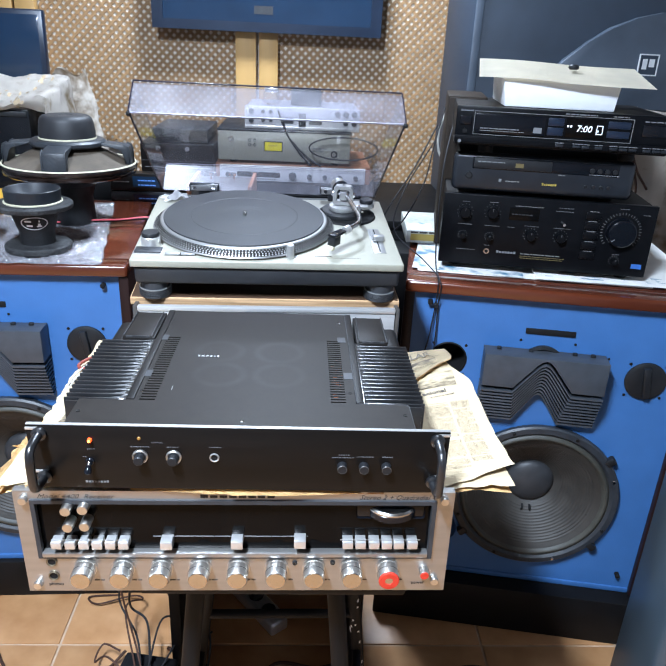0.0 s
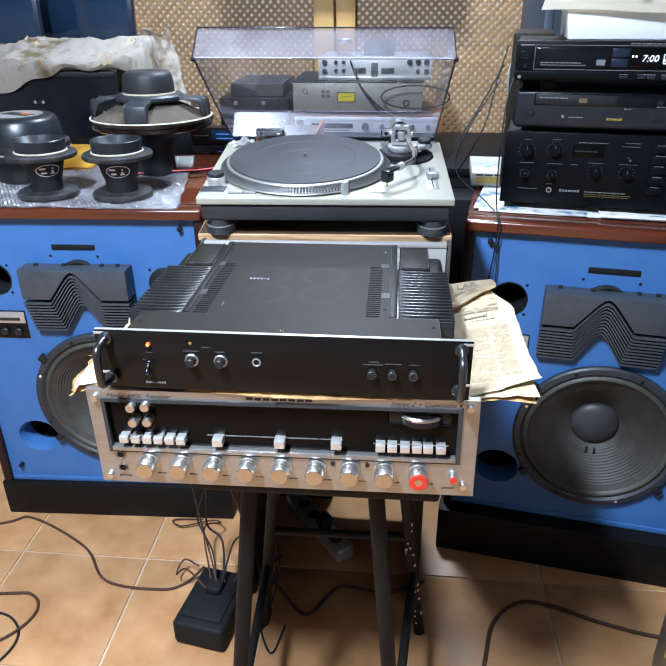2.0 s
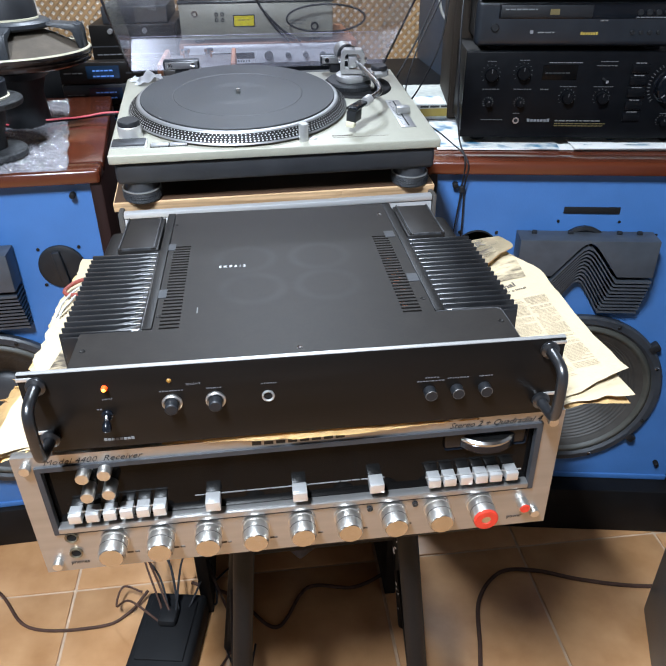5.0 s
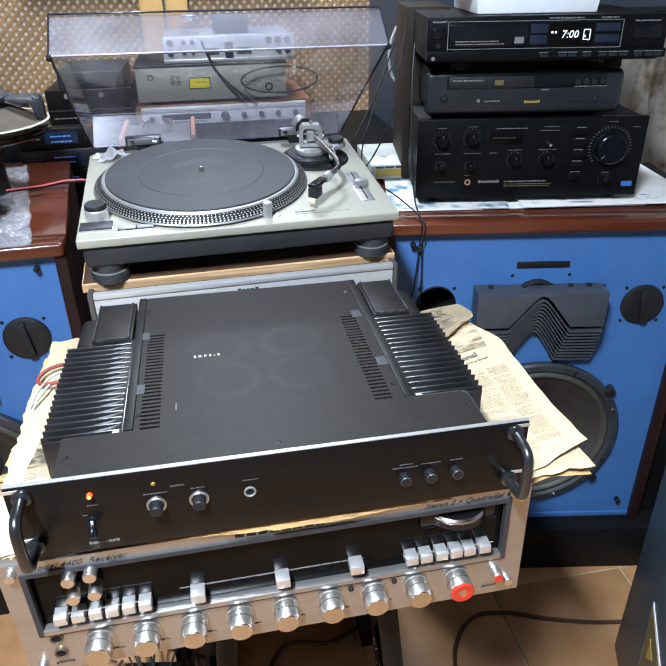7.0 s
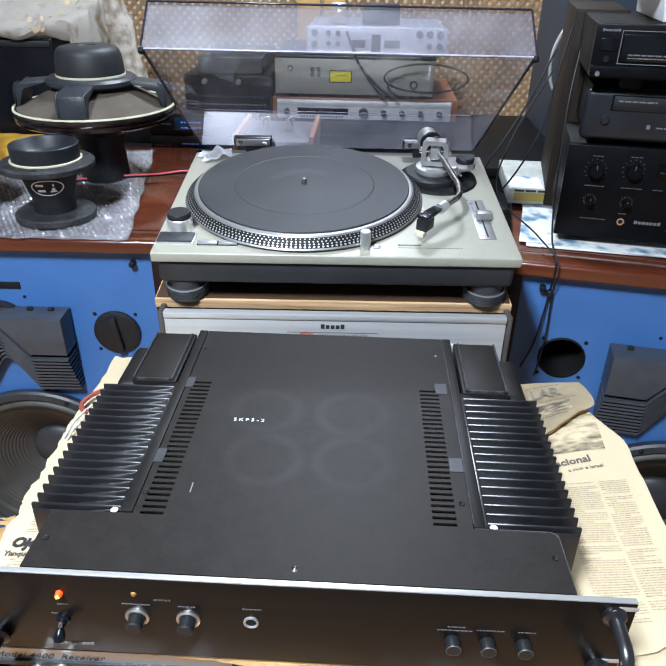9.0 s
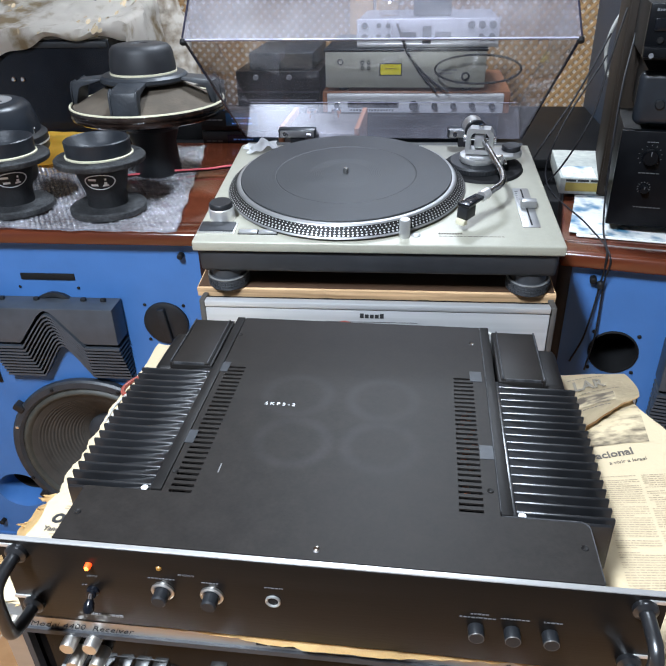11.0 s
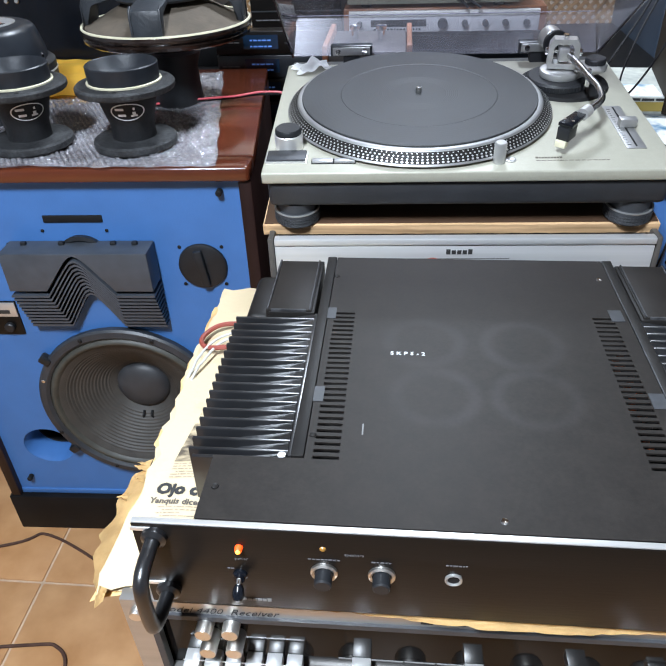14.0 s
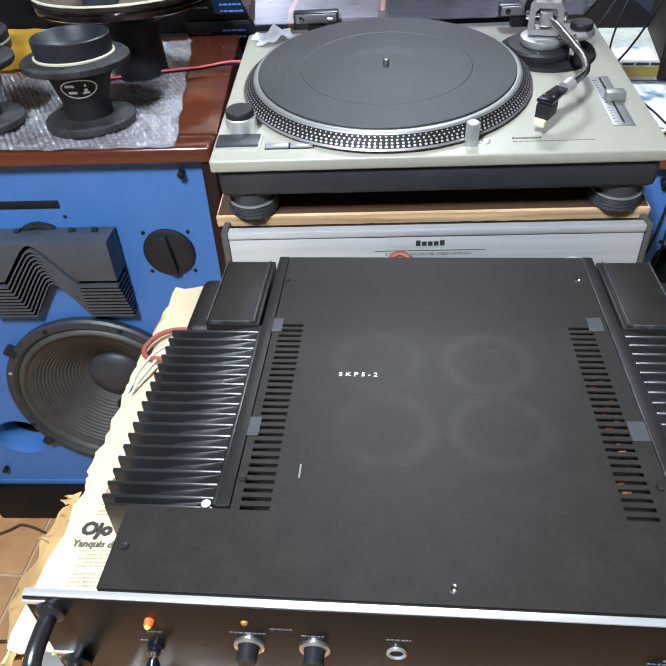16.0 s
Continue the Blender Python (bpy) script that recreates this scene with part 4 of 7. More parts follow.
part("stem", tube([(0, 0.0010, 0.0040), (0, -0.0004, 0.0058), (0, -0.0022, 0.0072)], 0.0015, 10, 2), CHROME, sw)
part("lever", lathe([(0.0, 0.0), (0.0022, 0.0), (0.0036, 0.0030), (0.0041, 0.0070), (0.0032, 0.0095), (0.0, 0.0102)], 18), BLACK_GLOSS, sw, "tapered black lever tip", at=pose(0, -0.0016, 0.0066, 46))
for kx in (-0.1095, -0.0735):
    k = part("selector_knob", lathe([(0.0085, 0.0), (0.0085, 0.0016), (0.0072, 0.0026), (0.0060, 0.002)], 32), NICKEL, fp, "small knob in a silver ring", at=front(kx, -0.0063, 0.0385))
    part("cap", cyl(0.0056, 0.011, 0.001, 24), BLACK_PLASTIC, k)
jk = part("headphone_jack", lathe([(0.0054, 0.0), (0.0054, 0.0014), (0.0046, 0.0018), (0.0038, 0.0012), (0.0036, -0.002)], 28), SILVER, fp, "chrome headphone jack", at=front(-0.0295, -0.0063, 0.0385))
part("jack_hole", cyl(0.0037, 0.0006, 0, 20), BLACK_RUBBER, jk)
for kx in (0.1105, 0.1345, 0.1595):
    k = knob(fp, "level_knob", kx, 0.0305, 0.0056, 0.0085, BLACK_PLASTIC, -0.0063, "small black level knob")
    # Paler ring stands for the glint on the knob's tip.
    part("tip_glint", lathe([(0.0050, 0.0078), (0.00535, 0.0082), (0.0050, 0.0087), (0.0047, 0.0086)], 28), CHEEK, k)
for i, (wx, wz, ww) in enumerate(((-0.171, 0.0365, 0.004), (-0.119, 0.0502, 0.02), (-0.08, 0.0502, 0.012), (-0.035, 0.051, 0.013), (0.099, 0.0405, 0.024), (0.106, 0.0440, 0.012), (0.126, 0.0420, 0.019), (0.154, 0.0420, 0.012))):
    part("panel_print", words(wx, wx + ww, wz, 0.0009, -0.0064, 60 + i, word=(1.0, 3.0)), FADED_PRINT, fp)
lettering("power", 0.0032, FADED_PRINT, fp, flat_text(-0.1655, -0.0065, 0.0462))
lettering("speakers", 0.0034, FADED_PRINT, fp, flat_text(-0.0965, -0.0065, 0.0555))
part("maker_mark", marks(-0.171, -0.145, 0.0035, 0.0028, -0.0064, 8), GREY_PRINT, fp, "grey bars of a maker's mark")
for s in (-1, 1):
    x = s * 0.2135
    hd = part("rack_handle", tube([(x, -0.004, 0.0655), (x, -0.020, 0.0655), (x, -0.034, 0.0625), (x, -0.039, 0.052), (x, -0.039, 0.025), (x, -0.035, 0.015), (x, -0.020, 0.0115), (x, -0.004, 0.0115)], 0.0047, 14, 5), BLACK_FIN, amp, "black bowed rack handle")
    for hz in (0.0655, 0.0115):
        part("collar", lathe([(0.0080, 0.0), (0.0080, 0.0035), (0.005, 0.0055)], 24), BLACK_FIN, hd, at=front(x, -0.0063, hz))
        part("bolt_slot", box(s * 0.2205 - 0.0075, s * 0.2205 + 0.0075, -0.0072, -0.0060, hz + 0.0045, hz + 0.0078, 0.0004), ALU, hd)
for fx in (-0.15, 0.15):
    for fy in (0.03, 0.29):
        part("foot", cyl(0.012, 0.0045, 0.001, 20), BLACK_RUBBER, amp, at=pose(fx, fy, -0.0042))


# --- newspapers between receiver and amplifier
def news_height(x, y, k):
    """Height of newspaper number k over the receiver at world x, y."""
    h = 0.8948 + 0.0009 * k
    e = 0.10
    out_l, out_r = max(0, -0.300 - x), max(0, x - 0.168)
    h -= out_l * (0.10 + 0.16 * (2 - k)) + 0.0
    h += out_r * (0.17 - 0.075 * (2 - k)) - 0.35 * out_r * out_r
    wob = noise.noise(Vector((x * 9, y * 7, k * 3.1)))
    h += 0.006 * wob * (1 if (out_l or out_r) else 0) * min(1, (out_l + out_r) * 30)
    if k == 2 and x > 0.168:
        h += 0.011 * math.exp(-((y - 0.965) / 0.045) ** 2) * min(1, out_r * 25)
    if y > 1.02:
        h -= (y - 1.02) * 0.10
    return h


def news_sheet(k, x0, x1, y0, y1, material, seed):
    def f(u, v):
        x, y = x0 + (x1 - x0) * u, y0 + (y1 - y0) * v
        if u in (0.0, 1.0) or v in (0.0, 1.0):
            j = 0.006 * noise.noise(Vector((x * 38, y * 38, seed))) + 0.004 * noise.noise(Vector((x * 110, y * 110, seed + 5)))
            if u in (0.0, 1.0):
                x += (j * 1.5 + 0.005 * max(0.0, noise.noise(Vector((y * 70, 9, seed))))) if u == 0 else j * 0.35
            else:
                y += j
        if x < -0.1:
            y += 0.045 * max(0, (y - 0.95) / 0.09)
        # the outline narrows towards the back
        if x > 0.0:
            side = max(0, min(1, (x - 0.05) / 0.2))
            x -= 0.016 * max(0, (y - 0.80) / 0.25) * side + 0.004 * math.sin((y - 0.70) * 19) * side
            pull = max(0, min(1, (y - 0.915) / 0.06))
            x -= 0.021 * pull * pull * (3 - 2 * pull) * side
            if k == 2:
                y += 0.030 * max(0, (x - 0.17) / 0.085) * max(0, (0.80 - y) / 0.12)
        return (x, y, news_height(x, y, k))
    return sheet(64, 40, f)


np_thing = thing("newspaper", pose(0, 0, 0), "stack of old yellowed newspapers with torn brown edges", "newspaper")
part("lower_sheet", news_sheet(0, -0.347, 0.245, 0.680, 1.036, PAPER_OLD, 2), PAPER_OLD, np_thing, "browned torn newspaper sheet")
part("middle_sheet", news_sheet(1, -0.341, 0.248, 0.681, 1.040, PAPER, 4), PAPER, np_thing)
part("top_sheet", news_sheet(2, -0.337, 0.254, 0.682, 1.044, PAPER, 7), PAPER, np_thing, "yellowed printed newspaper page")


def news_bars(x0, x1, y0, y1, pitch, h, seed, slope=0.0):
    rnd = random.Random(seed)
    bm = bmesh.new()
    y = y1
    while y > y0:
        x = x0 + (0.004 if rnd.random() < 0.15 else 0.0)
        end = x1 if rnd.random() > 0.16 else x0 + (x1 - x0) * rnd.uniform(0.3, 0.8)
        while x < end:
            w = min(rnd.uniform(1.2, 6.5) * h, x1 - x)
            if w > h:
                q = []
                for px, py in ((x, y), (x + w, y), (x + w, y + h), (x, y + h)):
                    py += slope * (px - x0)
                    q.append(bm.verts.new((px, py, news_height(px, py, 2) + 0.0007)))
                bm.faces.new(q)
            x += w + h * rnd.uniform(0.5, 1.3)
        y -= pitch * (1.0 if rnd.random() > 0.07 else 2.0)
    return bm


def drape(ob, height):
    """Lay a flat lettering onto a curved sheet."""
    m = ob.matrix_basis.copy()
    inv = m.inverted()
    for v in ob.data.vertices:
        p = m @ v.co
        v.co = inv @ Vector((p.x, p.y, height(p.x, p.y) + 0.0008 + v.co.z))
    return ob


def news_words(text, x, y, size, rot, ink=INK, bold=0.0):
    z = max(news_height(x, y, 2), news_height(x + size * len(text) * 0.5, y, 2)) + 0.0012
    tagged(drape(lettering(text, size, ink, np_thing, pose(x, y, z, 0, 0, rot), "headline", bold=bold), lambda px, py: news_height(px, py, 2)), kind="stuff")


part("small_print", news_bars(0.170, 0.206, 0.715, 0.872, 0.0026, 0.0008, 1), INK_PALE, np_thing, kind="stuff", smooth=0)
part("small_print", news_bars(0.209, 0.234, 0.725, 0.872, 0.0026, 0.0008, 2), INK_PALE, np_thing, kind="stuff", smooth=0)
part("photo_print", sheet(14, 14, lambda u, v: (0.174 + 0.053 * u, 0.9165 + 0.050 * v, news_height(0.174 + 0.053 * u, 0.9165 + 0.050 * v, 2) + 0.0008)), PHOTO, np_thing, "grey newspaper photograph")
news_words("acional", 0.1755, 0.898, 0.0125, 6, bold=0.0003)
news_words("a vivir a Israel", 0.1855, 0.889, 0.0062, 6)
part("small_print", news_bars(-0.316, -0.262, 0.715, 0.751, 0.0030, 0.0010, 5), INK_PALE, np_thing, kind="stuff", smooth=0)
part("small_print", news_bars(-0.316, -0.262, 0.7815, 0.797, 0.0030, 0.0011, 6), INK_PALE, np_thing, kind="stuff", smooth=0)
news_words("Ojo con", -0.3225, 0.7655, 0.0150, -3, BLACK_PRINT, bold=0.0008)
news_words("Yanquis dicen", -0.3245, 0.7555, 0.0078, -3, INK, bold=0.0002)
part("photo_print", sheet(10, 26, lambda u, v: (-0.3165 + 0.012 * v + 0.056 * u, 0.800 + 0.088 * v, news_height(-0.3165 + 0.012 * v + 0.056 * u, 0.800 + 0.088 * v, 2) + 0.0008)), PHOTO, np_thing, "grey newspaper photograph")


# back page of the right-hand stack, its near edge curled up
def flap(u, v):
    x = 0.136 + 0.092 * u
    y0 = 0.940 + 0.58 * (x - 0.1745) + 0.002 * noise.noise(Vector((x * 140, 3, 1)))
    y1 = 1.044 - 0.27 * (x - 0.1725)
    y = y0 + (y1 - y0) * v
    x += 0.004 * math.sin(3 * v) * u
    z = news_height(x, y, 2) + 0.0018 + 0.007 * u + 0.011 * (1 - v) ** 3 * (0.75 - 0.45 * u) + 0.0025 * noise.noise(Vector((x * 30, y * 30, 4))) * (1 - v)
    if v < 0.14:
        z -= 0.0065 * ((0.14 - v) / 0.14) ** 1.5 * (1.0 - 0.7 * u)
    return (x, y, z)


def flap_patch(x0, x1, y0, y1, lift=0.0008):
    def f(a, b):
        x, y = x0 + (x1 - x0) * a, y0 + (y1 - y0) * b
        u = (x - 0.136) / 0.092
        ya, yb = 0.940 + 0.58 * (x - 0.1745), 1.044 - 0.27 * (x - 0.1725)
        return tuple(Vector(flap(u, (y - ya) / (yb - ya))) + Vector((0, 0, lift)))
    return f


fl = part("curled_flap", sheet(24, 40, flap, 0.0004), PAPER, np_thing, "curled back page")
part("browned_edge", sheet(24, 2, lambda u, v: tuple(Vector(flap(u, 0.025 * v)) + Vector((0.0, -0.0004, 0.0004))), 0.0003), PAPER_OLD, fl, "scorched curled edge")
part("photo_print", sheet(10, 8, flap_patch(0.166, 0.204, 0.970, 0.990)), PHOTO, fl, "grey newspaper photograph")
drape(lettering("LAR", 0.0265, INK_GREY, fl, pose(0.1715, 1.0035, 0.90, 0, 0, -1), "headline", bold=0.0006, wide=0.66), lambda px, py: flap_patch(px, px + 0.001, py, py + 0.001, 0.0006)(0, 0)[2])
bm = bmesh.new()
rnd = random.Random(31)
for row, xa, xb in ((0.9955, 0.176, 0.209), (1.0275, 0.168, 0.205), (0.9635, 0.172, 0.196)):
    x = xa
    while x < xb:
        w = rnd.uniform(0.0015, 0.005)
        f = flap_patch(x, x + w, row, row + 0.0016, 0.0012)
        bm.faces.new([bm.verts.new(f(p, q)) for p, q in ((0, 0), (1, 0), (1, 1), (0, 1))])
        x += w + 0.001
part("small_print", bm, INK_GREY, fl, kind="stuff")


# burnt brown edge sticking out in front, below the amplifier panel
def burnt(u, v):
    x = -0.190 + 0.285 * u
    y = 0.676 - 0.0085 * v * (0.45 + 0.8 * math.sin(math.pi * u) ** 2) - 0.003 * noise.noise(Vector((x * 90, 0, v)))
    z = 0.8975 + 0.0016 * noise.noise(Vector((x * 60, v * 3, 2))) - 0.0030 * v
    return (x, y, z)


part("torn_front_edge", sheet(40, 4, burnt, 0.0005), PAPER_OLD, np_thing, "scorched torn paper edge")


def torn(u, v):
    y = 0.672 + 0.13 * u
    x = -0.332 - (0.010 + 0.018 * min(1.0, max(0.0, (y - 0.680) / 0.03)) + 0.010 * noise.noise(Vector((y * 60, 1, 1))) - 0.12 * max(0, y - 0.76)) * v
    return (x, y, news_height(x, y, 1) + 0.003 - 0.007 * v * v + 0.006 * noise.noise(Vector((y * 45, v, 8))))


part("torn_side_edge", sheet(26, 4, torn, 0.0005), PAPER_OLD, np_thing, "browned torn paper edge")

# torn scraps along the side edge
rnd = random.Random(44)
for k, (ty, ln) in enumerate(((0.768, 0.013), (0.789, 0.006), (0.803, 0.010))):
    w = (0.016, 0.010, 0.014)[k]

    def scrap(u, v):
        y = ty + (u - 0.5) * w * (1.0 - 0.55 * v) - 0.003 * v + 0.0035 * noise.noise(Vector((u * 3, v * 5, k + 4.0))) * v
        x = -0.340 - ln * v * (0.6 + 0.6 * abs(math.sin(3.5 * u + 2 * k)))
        return (x, y, news_height(-0.34, y, 1) + 0.0012 + 0.0045 * v * v * (1 - 0.5 * u))
    part("torn_scrap", sheet(8, 6, scrap, 0.0004), PAPER_OLD, np_thing, "curled brown scrap of torn paper")

# --- stand under the receiver
st = thing("metal_stool", pose(0, 0, 0), "black metal stool with chipped paint carrying the receiver", "stool")
part("seat", box(-0.20, 0.14, 0.70, 1.04, 0.713, 0.739, 0.006), BLACK_WOOD, st, "black stool seat")
LEGS = [((-0.132, 0.745, 0.715), (-0.192, 0.665, 0.0)), ((0.050, 0.745, 0.715), (0.112, 0.665, 0.0)), ((-0.125, 0.99, 0.715), (-0.213, 1.085, 0.0)), ((0.078, 0.99, 0.715), (0.155, 1.092, 0.0))]
for top, foot in LEGS:
    lg = part("leg", tube([top, tuple((a + b) / 2 for a, b in zip(top, foot)), foot], 0.0125, 14, 2), BLACK_WOOD, st, "black tubular leg with chipped paint")
rnd = random.Random(3)
for k in range(26):
    t = 0.45 + 0.5 * rnd.random()
    p = Vector(LEGS[3][0]).lerp(Vector(LEGS[3][1]), t)
    a = radians(rnd.uniform(200, 320))
    part("paint_chip", box(-0.0015 * rnd.uniform(0.5, 1.6), 0.0015, -0.0004, 0.0004, -0.002, 0.002 * rnd.uniform(0.5, 2.5)), WHITE_PRINT, st, at=pose(p.x + 0.0126 * math.cos(a), p.y + 0.0126 * math.sin(a), p.z, 0, 0, math.degrees(a) + 90))


def on_leg(i, z):
    a, b = LEGS[i]
    t = (a[2] - z) / a[2]
    return tuple(p + (q - p) * t for p, q in zip(a, b))


for i, j, z in ((2, 3, 0.33), (0, 2, 0.22), (1, 3, 0.22)):
    part("cross_bar", tube([on_leg(i, z), on_leg(j, z)], 0.009, 12, 2, smooth=False), BLACK_SATIN, st)
part("brace", tube([on_leg(2, 0.66), (-0.06, 0.985, 0.685), (0.03, 0.985, 0.68), on_leg(3, 0.52)], 0.009, 12, 6), BLACK_SATIN, st, "bent black brace")


# ---------------------------------------------------------------- turntable on the integrated amplifier
STACK = pose(-0.059, 1.131, 1.019, 6.2, 0, 2.2)  # front top edge of the turntable, middle
rack = thing("equipment_stand", pose(-0.06, 1.17, 0), "black wooden equipment stand between the loudspeakers", "stand")
for s in (-1, 1):
    part("side_panel", box(s * 0.2 - 0.012, s * 0.2 + 0.012, 0.0, 0.33, 0.0, 0.70, 0.002), BLACK_WOOD, rack)
part("shelf", box(-0.215, 0.215, 0.0, 0.33, 0.70, 0.722, 0.003), BLACK_WOOD, rack)
part("back_panel", box(-0.19, 0.19, 0.31, 0.325, 0.10, 0.69), BLACK_WOOD, rack)

IAM = pose(-0.059, 1.127, 1.0295, 0, 0, 2.2)
ia = thing("integrated_amplifier", IAM, "silver-fronted integrated amplifier under a plywood board", "amplifier")
part("case", box(-0.219, 0.219, 0.012, 0.33, -0.235, -0.098, 0.003), BLACK_SATIN, ia, "dark steel case")
part("front_panel", box(-0.2205, 0.2205, -0.001, 0.012, -0.236, -0.0995, 0.002), BRUSHED_PALE, ia, "brushed pale aluminium front panel")
part("top_strip", box(-0.2205, 0.2205, -0.0022, 0.010, -0.0985, -0.0900, 0.0014), BRUSHED_PALE, ia, "rounded aluminium top strip")
for s in (-1, 1):
    xa, xb = sorted((s * 0.2215, s * 0.2290))
    part("side_cheek", box(xa, xb, 0.002, 0.33, -0.236, -0.0915, 0.002), CHEEK, ia, "grey-brown side cheek")
part("maker_mark", marks(-0.018, 0.014, -0.1105, 0.0066, -0.0012, 5), BLACK_PRINT, ia, "black bars of a maker's mark")
part("thin_line", box(-0.062, 0.056, -0.0015, -0.0005, -0.1165, -0.1160), BLACK_PRINT, ia)
lettering("B 750 MK II - INTEGRATED STEREO AMPLIFIER", 0.0046, INK, ia, flat_text(-0.004, -0.0013, -0.1222), align="CENTER")
for s in (-1, 1):
    for fy in (0.03, 0.30):
        part("foot", cyl(0.015, 0.012, 0.002, 20), BLACK_RUBBER, ia, at=pose(s * 0.18, fy, -0.247))

bd = thing("plywood_board", STACK, "plywood board with a rough bare front edge, its top darkened for shade", "board")
bm = bmesh.new()
for i in range(60):
    xa, xb = -0.2365 + 0.467 * i / 60, -0.2365 + 0.467 * (i + 1) / 60
    ya, yb = [0.012 + 0.0010 * noise.noise(Vector((q * 70, 1, 2))) for q in (xa, xb)]
    top = [bm.verts.new(p) for p in ((xa, ya, -0.0762), (xb, yb, -0.0762), (xb, 0.333, -0.0762), (xa, 0.333, -0.0762))]
    low = [bm.verts.new((v.co.x, v.co.y + 0.0008 * (k < 2), -0.0885)) for k, v in enumerate(top)]
    bm.faces.new(top)
    bm.faces.new(low[::-1])
    for k in range(4):
        if (k == 1 and i < 59) or (k == 3 and i > 0):
            continue
        bm.faces.new((top[(k + 1) % 4], top[k], low[k], low[(k + 1) % 4]))
bmesh.ops.remove_doubles(bm, verts=bm.verts[:], dist=0.00005)
part("core", bm, PLYWOOD, bd, "bare splintered plywood", smooth=0)
# Thin dark sheet stands for the turntable's shade on the board.
part("top_shade", box(-0.2350, 0.2290, 0.0165, 0.332, -0.0761, -0.0750), BOARD_SHADE, bd, "thin dark sheet for the shade on the board")

single("wooden_block", box(-0.15, 0.15, 0.26, 0.30, -0.118, -0.0888, 0.001), PLYWOOD, STACK, "wooden block propping up the plywood board", "block")

tt = thing("turntable", STACK, "silver direct-drive turntable with its clear lid open", "turntable")
part("top_plate", box(-0.2295, 0.2295, 0.0, 0.330, -0.0135, 0.0, 0.0022, 3), PLATE, tt, "silver-grey painted metal top plate")
part("base", box(-0.2245, 0.2245, 0.004, 0.328, -0.046, -0.0138, 0.007, 3), DARK_BASE, tt, "black moulded base")
part("rear_strip", box(-0.2245, 0.2245, 0.331, 0.352, -0.040, -0.003, 0.003), DARK_BASE, tt)
for fx, fy in ((-0.195, 0.029), (0.195, 0.029), (-0.192, 0.30), (0.192, 0.30)):
    fz = -0.0748
    ft = part("foot", lathe([(0.0, fz), (0.0250, fz), (0.0268, fz + 0.0018)] + [(0.0268 if q % 2 else 0.0259, fz + 0.0018 + (-0.0590 - fz - 0.0018) * q / 8) for q in range(1, 9)] + [(0.0258, -0.0580), (0.0225, -0.0575), (0.0218, -0.046)], 48), GREY_PLASTIC, tt, "ribbed dark grey adjustable foot", at=pose(fx, fy, 0))
    part("foot_ring", lathe([(0.0252, -0.0592), (0.0272, -0.0588), (0.0272, -0.0578), (0.0252, -0.0574)], 48), DULL_ALU, ft)
    bm = bmesh.new()
    for k in range(44):
        a = 2 * math.pi * k / 44
        for zz in (-0.0715, -0.0678, -0.064):
            box(-0.0008, 0.0008, 0.0266, 0.0275, zz, zz + 0.0026, bm=bm, m=pose(0, 0, 0, 0, 0, math.degrees(a)))
    part("knurling", bm, GREY_PLASTIC, ft, kind="stuff", smooth=0)
PX, PY = -0.047, 0.170
pl = part("platter", lathe([(0.156, 0.002), (0.1655, 0.003), (0.1668, 0.0042), (0.1658, 0.0058), (0.1538, 0.0158), (0.1530, 0.0172), (0.151, 0.0180), (0.146, 0.0180), (0.143, 0.016), (0, 0.016)], 160), DULL_ALU, tt, "aluminium platter with a bevelled stroboscope rim", at=pose(PX, PY, 0))
part("rim_band", lathe([(0.1656, 0.0064), (0.1545, 0.01565)], 160), BLACK_SATIN, pl, "dark band of the stroboscope rim")
bm = bmesh.new()
for row, (t, n, sz) in enumerate(((0.14, 182, 0.0014), (0.38, 180, 0.00115), (0.62, 186, 0.00105), (0.86, 172, 0.0008))):
    r = 0.1656 + (0.1545 - 0.1656) * t + 0.0003
    h = 0.0064 + (0.01565 - 0.0064) * t + 0.00035
    sl = math.atan2(0.00925, 0.0111)
    for k in range(n):
        a = 2 * math.pi * (k + 0.5 * (row % 2)) / n
        c = Vector((r * math.cos(a), r * math.sin(a), h))
        tv = Vector((-math.sin(a), math.cos(a), 0))
        uv = Vector((-math.cos(a) * math.cos(sl), -math.sin(a) * math.cos(sl), math.sin(sl)))
        bm.faces.new([bm.verts.new(c + sz * (math.cos(q) * tv * 1.15 + math.sin(q) * uv)) for q in [2 * math.pi * i / 6 for i in range(6)]])
part("strobe_dots", bm, DOTS, pl, "rows of small silver stroboscope dots", smooth=0, kind="stuff")
prof = [(0.1475, 0.0170), (0.1478, 0.0195), (0.1470, 0.0202), (0.144, 0.0202)]
for g, dep in [(0.1375 - 0.0048 * k, 0.00004 + 0.00003 * (k % 3)) for k in range(8)] + [(0.0985, 0.00045)] + [(0.0915 - 0.005 * k, 0.00006) for k in range(8)] + [(q, 0.00026) for q in (0.050, 0.0475, 0.045, 0.0425, 0.040, 0.0375, 0.035)]:
    prof += [(g + 0.0012, 0.0202), (g + 0.0009, 0.0202), (g, 0.0202 - dep), (g - 0.0009, 0.0202), (g - 0.0011, 0.0202)]
part("slip_mat", lathe(prof + [(0.004, 0.0202), (0.0, 0.0202)], 120), MATRUBBER, pl, "worn black rubber platter mat")
part("spindle", lathe([(0.0037, 0.018), (0.0037, 0.0255), (0.0028, 0.0275), (0, 0.0280)], 20), STEEL, pl, "chrome centre spindle")
